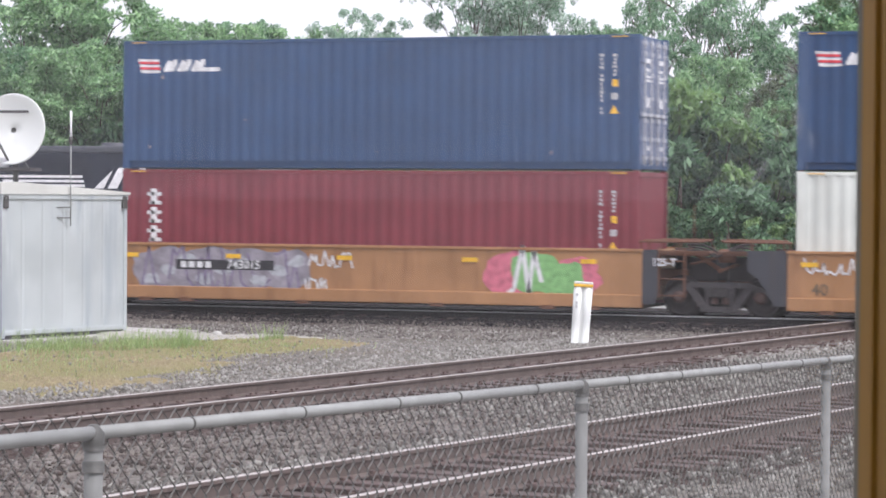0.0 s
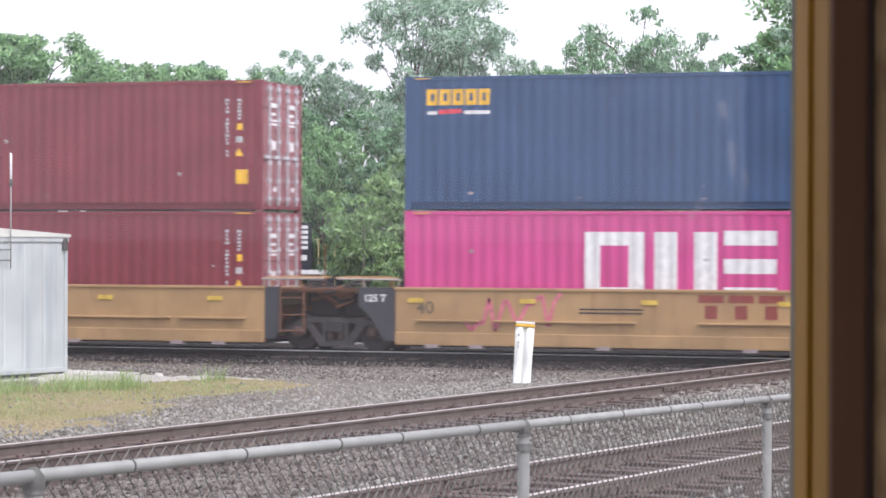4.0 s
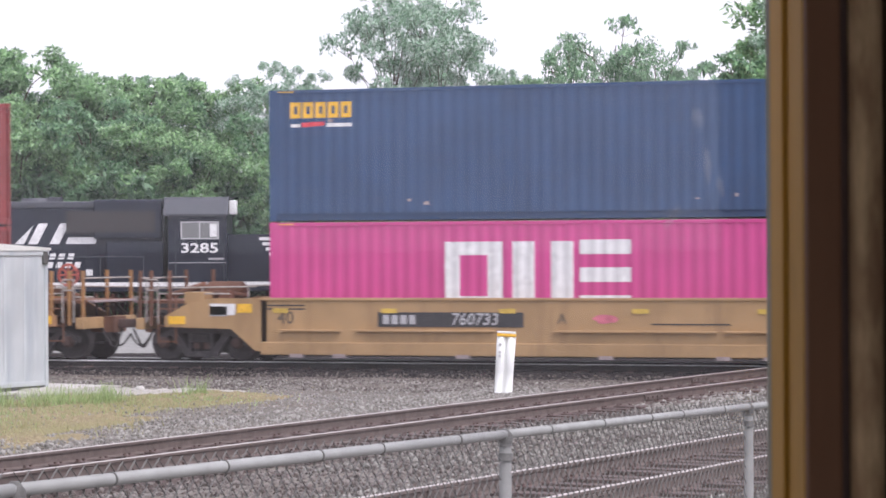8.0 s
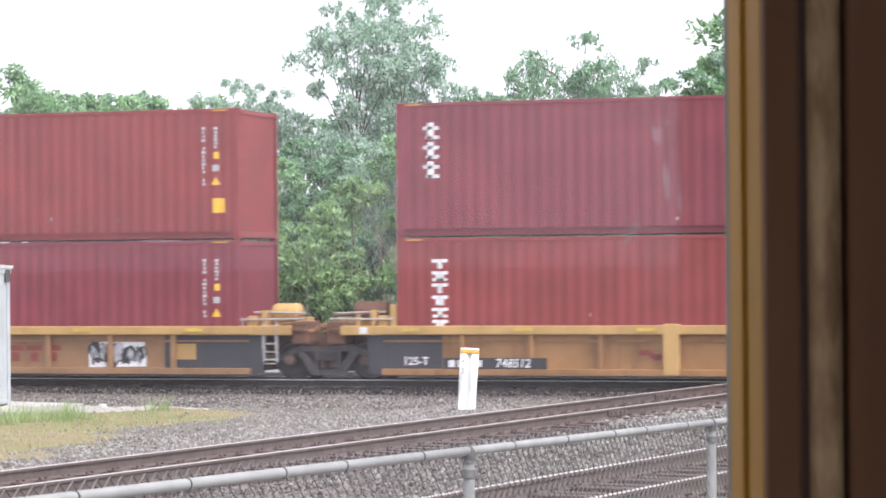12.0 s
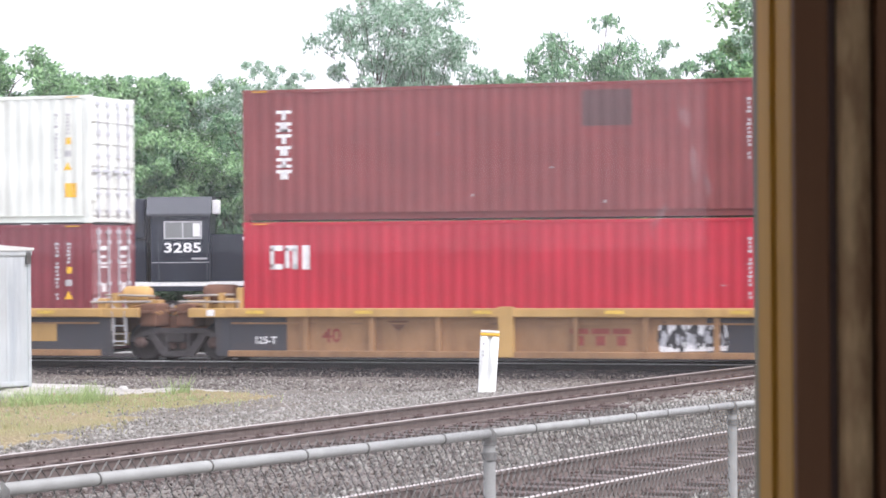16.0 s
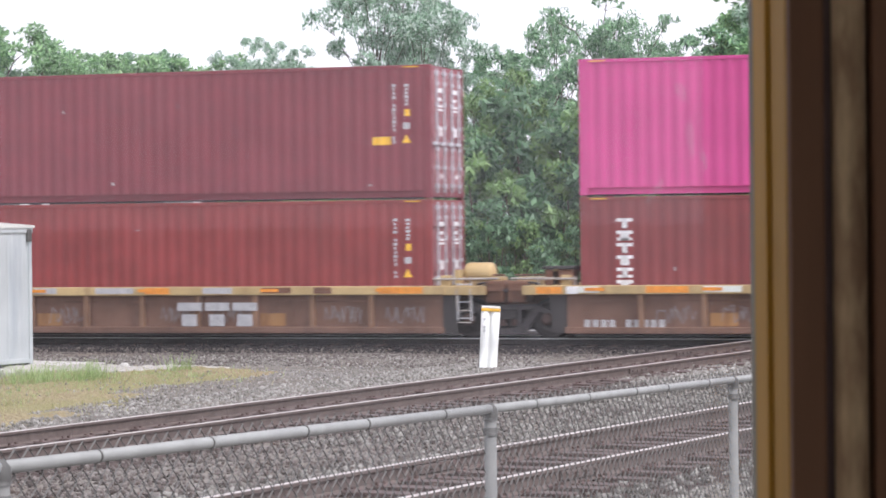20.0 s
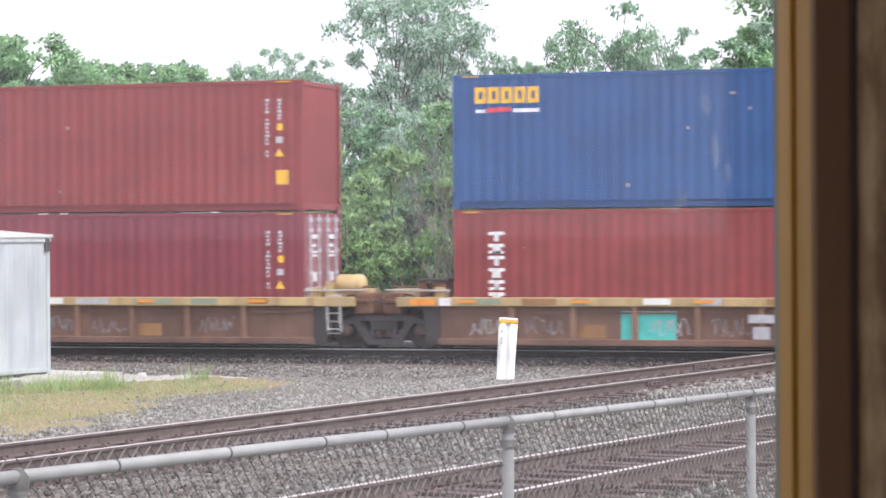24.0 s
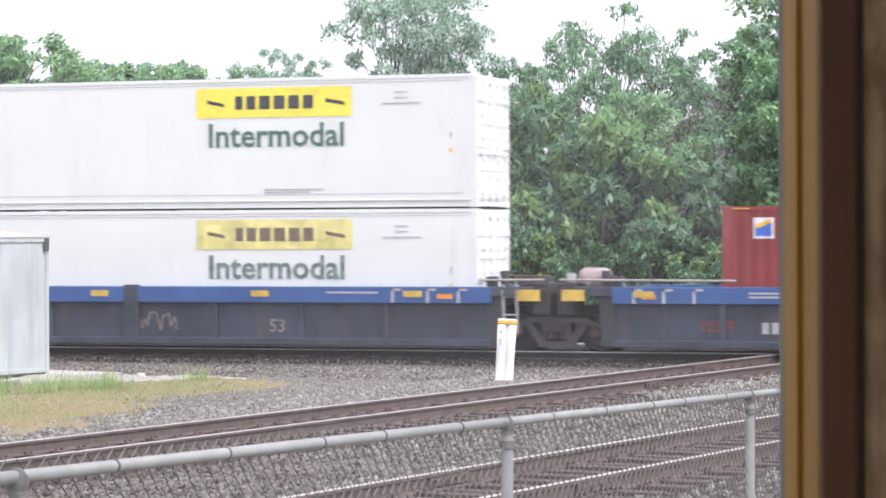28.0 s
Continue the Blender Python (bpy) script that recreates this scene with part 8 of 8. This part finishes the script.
# ---- locomotive on the back track ----
def locomotive():
    """Local x: 0 at the cab's rear wall, running towards the nose; z 0 at the railhead."""
    t = thing("locomotive", pose(-40.02, 35.91, -0.27, 0, 0, 18), "black diesel locomotive with white stripes, standing still", "locomotive")
    B, R = M["loco_black"], M["loco_roof"]
    part("underframe", bbox(-14.0, 5.4, -1.52, 1.52, 1.25, 1.60, 0.02), B, t)
    part("sill_stripe", bbox(-14.0, 5.4, -1.535, -1.52, 1.44, 1.60), M["mark_white"], t, "white stripe along the sill")
    hood = bmesh.new()
    box(hood, -13.4, -0.25, -0.95, 0.95, 1.6, 4.35)
    part("long_hood", hood, B, t)
    part("hood_roof", bbox(-13.4, -2.9, -0.85, 0.85, 4.35, 4.62, 0.06), R, t)
    part("blower_duct", bbox(-2.9, -0.35, -1.15, 1.15, 3.2, 4.68, 0.08), B, t, "wide equipment housing behind the cab")
    part("electrical_cabinet", bbox(-2.4, -0.28, -1.30, 1.30, 1.6, 3.1, 0.04), B, t)
    for k in range(9):
        x = -13.0 + 1.1 * k
        part("hood_door", bbox(x, x + 1.0, -0.975, -0.955, 1.7, 3.2, 0.008), B, t)
    grille = bmesh.new()
    for k in range(12):
        box(grille, -9.5, -6.0, -0.985, -0.955, 3.35 + 0.06 * k, 3.385 + 0.06 * k)
    part("radiator_grille", grille, B, t)
    fans = bmesh.new()
    for x in (-12.2, -10.8, -9.4, -5.2):
        lathe(fans, [(0.55, 4.60), (0.55, 4.74), (0.48, 4.76)], 20, "z", (x, 0, 0))
    part("roof_fan", fans, R, t)
    part("exhaust", bbox(-4.7, -4.2, -0.3, 0.3, 4.60, 4.80, 0.03), R, t)
    cab = bmesh.new()
    prof = [(-1.55, 1.6), (1.55, 1.6), (1.55, 4.12), (1.15, 4.64), (-1.15, 4.64), (-1.55, 4.12)]
    a = [cab.verts.new((-0.1, y, z)) for y, z in prof]
    b = [cab.verts.new((2.08, y, z)) for y, z in prof]
    cab.faces.new(a)
    cab.faces.new(b[::-1])
    for i in range(6):
        cab.faces.new((a[i], b[i], b[(i + 1) % 6], a[(i + 1) % 6]))
    bmesh.ops.recalc_face_normals(cab, faces=cab.faces[:])
    part("cab", cab, B, t)
    roof = bmesh.new()
    prof = [(-1.66, 4.04), (-1.17, 4.68), (1.17, 4.68), (1.66, 4.04), (1.66, 4.12), (1.2, 4.75), (-1.2, 4.75), (-1.66, 4.12)]
    a = [roof.verts.new((-0.25, y, z)) for y, z in prof]
    b = [roof.verts.new((2.14, y, z)) for y, z in prof]
    roof.faces.new(a)
    roof.faces.new(b[::-1])
    for i in range(8):
        roof.faces.new((a[i], b[i], b[(i + 1) % 8], a[(i + 1) % 8]))
    bmesh.ops.recalc_face_normals(roof, faces=roof.faces[:])
    part("cab_roof", roof, R, t)
    part("number_board", bbox(2.14, 2.42, -1.20, -0.55, 4.10, 4.62, 0.05), M["mark_white"], t, "white lit number board housing")
    w = part("side_window", bbox(0.43, 1.75, -1.575, -1.545, 3.22, 3.80, 0.02), M["cab_glass"], t, "grey sliding cab window")
    part("window_frame", rects([(0.38, 0.44, 3.18, 3.84), (1.74, 1.80, 3.18, 3.84), (0.38, 1.80, 3.79, 3.84), (0.38, 1.80, 3.18, 3.23), (1.06, 1.11, 3.22, 3.80)], -1.576), M["mark_grey"], w)
    part("window_post", rects([(1.46, 1.72, 3.27, 3.76)], -1.585), M["mark_white"], w, "white window shade")
    n = part("fleet_number", text_mesh("3285", 0.66, 0.004, 0.014), M["mark_white"], t, "white fleet number")
    n.location = (1.08, -1.56, 2.84)
    n.scale = (1.08, 1, 0.76)
    part("cab_seam", rects([(-0.08, 2.06, 2.30, 2.325)], -1.556), M["mark_grey"], t, "thin pale seam across the cab side")
    part("filter_panel", bbox(-3.9, -0.6, -1.165, -1.152, 3.45, 4.25), M["grime"], t, "dull brown filter panel")
    part("grab_iron", tubes([((0.2, -1.60, 1.7), (0.2, -1.60, 3.6)), ((1.98, -1.60, 1.7), (1.98, -1.60, 3.0))], 0.016, 6), M["loco_roof"], t)
    part("small_bar", rects([(1.40, 2.0, 2.42, 2.49)], -1.555), M["mark_grey"], t)
    nose = bmesh.new()
    prism(nose, [(2.08, 1.6), (4.42, 1.6), (4.46, 1.9), (4.38, 3.22), (4.22, 3.36), (2.08, 3.36)], -0.98, 0.98)
    bmesh.ops.recalc_face_normals(nose, faces=nose.faces[:])
    part("short_hood", nose, B, t)
    part("nose_stripes", rects([(3.25 + 0.12 * k, 4.34, 3.13 - 0.19 * k, 3.25 - 0.19 * k) for k in range(5)], -0.985), M["mark_white"], t, "white speed stripes on the nose")
    part("nose_patch", rects([(4.05, 4.3, 1.95, 2.15)], -0.985), M["mark_white"], t)
    # emblem on the hood: plain white bars and slanted blocks
    bars = bmesh.new()
    for k in range(5):
        box(bars, -9.4 + 0.12 * k, -6.3 + 0.05 * k, -0.99, -0.98, 3.42 - 0.17 * k, 3.51 - 0.17 * k)
    part("hood_emblem", bars, M["mark_white"], t, "white horizontal bars of the hood emblem")
    hb = bmesh.new()
    for pts in ([(-5.35, 2.85), (-5.0, 2.85), (-4.6, 3.62), (-4.95, 3.62)], [(-4.55, 2.85), (-4.2, 2.85), (-3.8, 3.62), (-4.15, 3.62)], [(-3.95, 2.85), (-2.85, 2.85), (-2.75, 3.10), (-3.85, 3.10)],
                [(-3.72, 3.36), (-2.72, 3.36), (-2.62, 3.62), (-3.6, 3.62)], [(-5.85, 2.85), (-5.5, 2.85), (-5.15, 3.55), (-5.4, 3.3)]):
        prism(hb, pts, -1.0, -0.98)
    bmesh.ops.translate(hb, verts=hb.verts[:], vec=(0, 0, 0.18))
    part("hood_emblem", hb, M["mark_white"], t)
    lt = bmesh.new()
    for z, x0, k in ((2.46, -5.6, 6), (2.14, -5.7, 7)):
        for i in range(k):
            prism(lt, [(x0 + 0.34 * i, z), (x0 + 0.34 * i + 0.22, z), (x0 + 0.34 * i + 0.28, z + 0.22), (x0 + 0.34 * i + 0.06, z + 0.22)], -0.985, -0.975)
    part("hood_emblem", lt, M["mark_white"], t)
    part("hood_patch", rects([(-3.2, -2.95, 1.85, 2.08)], -0.98), M["mark_white"], t)
    part("fuel_tank", bbox(-8.6, -4.6, -1.3, 1.3, 0.35, 1.25, 0.15), M["grime"], t)
    rails = bmesh.new()
    xs = [-13.8 + 1.6 * k for k in range(9)]
    for x in xs:
        tube(rails, (x, -1.5, 1.6), (x, -1.5, 2.55), 0.018, seg=6)
    tube(rails, (xs[0], -1.5, 2.55), (xs[-1], -1.5, 2.55), 0.018, seg=6)
    part("handrail", rails, M["loco_roof"], t)
    fr = tubes([((4.75, -1.45, 1.6), (4.75, -1.45, 2.75)), ((5.35, -1.45, 0.7), (5.35, -1.45, 2.75)), ((5.35, 1.45, 1.6), (5.35, 1.45, 2.75)), ((4.75, -1.45, 2.72), (4.62, -1.45, 2.72)), ((5.35, -1.45, 2.0), (5.35, 1.45, 2.0))], 0.025, 6)
    part("front_handrail", fr, M["grab_yellow"], t, "faded pale yellow front grab irons")
    part("step_well", bbox(4.7, 5.35, -1.5, -0.9, 0.55, 1.25, 0.02), B, t)
    part("coupler", bbox(5.4, 6.2, -0.14, 0.14, 0.75, 1.0, 0.04), M["railrust"], t)
    part("pilot", bbox(5.3, 5.42, -1.45, 1.45, 0.25, 1.3, 0.02), B, t)
    for xc in (1.6, -10.6):
        tr = part("truck", bbox(xc - 2.1, xc + 2.1, -1.15, 1.15, 0.45, 0.85, 0.06), M["grime"], t)
        for wx in (-1.7, 0.0, 1.7):
            wb = bmesh.new()
            lathe(wb, [(0.12, -0.82), (0.50, -0.80), (0.51, -0.72), (0.12, -0.70)], 24, "y", (xc + wx, 0, 0.51))
            lathe(wb, [(0.12, 0.70), (0.51, 0.72), (0.50, 0.80), (0.12, 0.82)], 24, "y", (xc + wx, 0, 0.51))
            part("wheelset", wb, M["steel"], tr)
    return t


locomotive()


# ---- everything that moves ----
RUN = [(0.0, 0.0), (1.0, 10.90), (2.0, 21.79), (3.0, 32.66), (3.5, 38.09), (6.0, 65.48), (7.0, 76.38), (8.0, 87.24), (9.0, 98.09), (10.0, 108.96), (11.0, 119.86), (12.0, 130.76), (15.0, 163.44),
       (16.0, 174.30), (17.0, 185.16), (18.0, 196.02), (19.0, 206.86), (20.0, 217.70), (21.0, 228.54), (24.0, 261.09), (25.0, 271.95), (26.0, 282.78), (27.0, 293.56), (28.0, 304.34)]


def motions():
    for ob, x, z in MOVING:
        walk(ob, [(t, pose(x + d, 0, z)) for t, d in RUN])
    spin = []
    for f in range(841):
        t = f / FPS
        d = float(np.interp(t, [r[0] for r in RUN], [r[1] for r in RUN]))
        spin.append((t, math.degrees(d / 0.419)))
    for ob, wx in WHEELS:
        walk(ob, [(t, pose(wx, 0, 0.419, 0, a % 360.0, 0)) for t, a in spin])


motions()
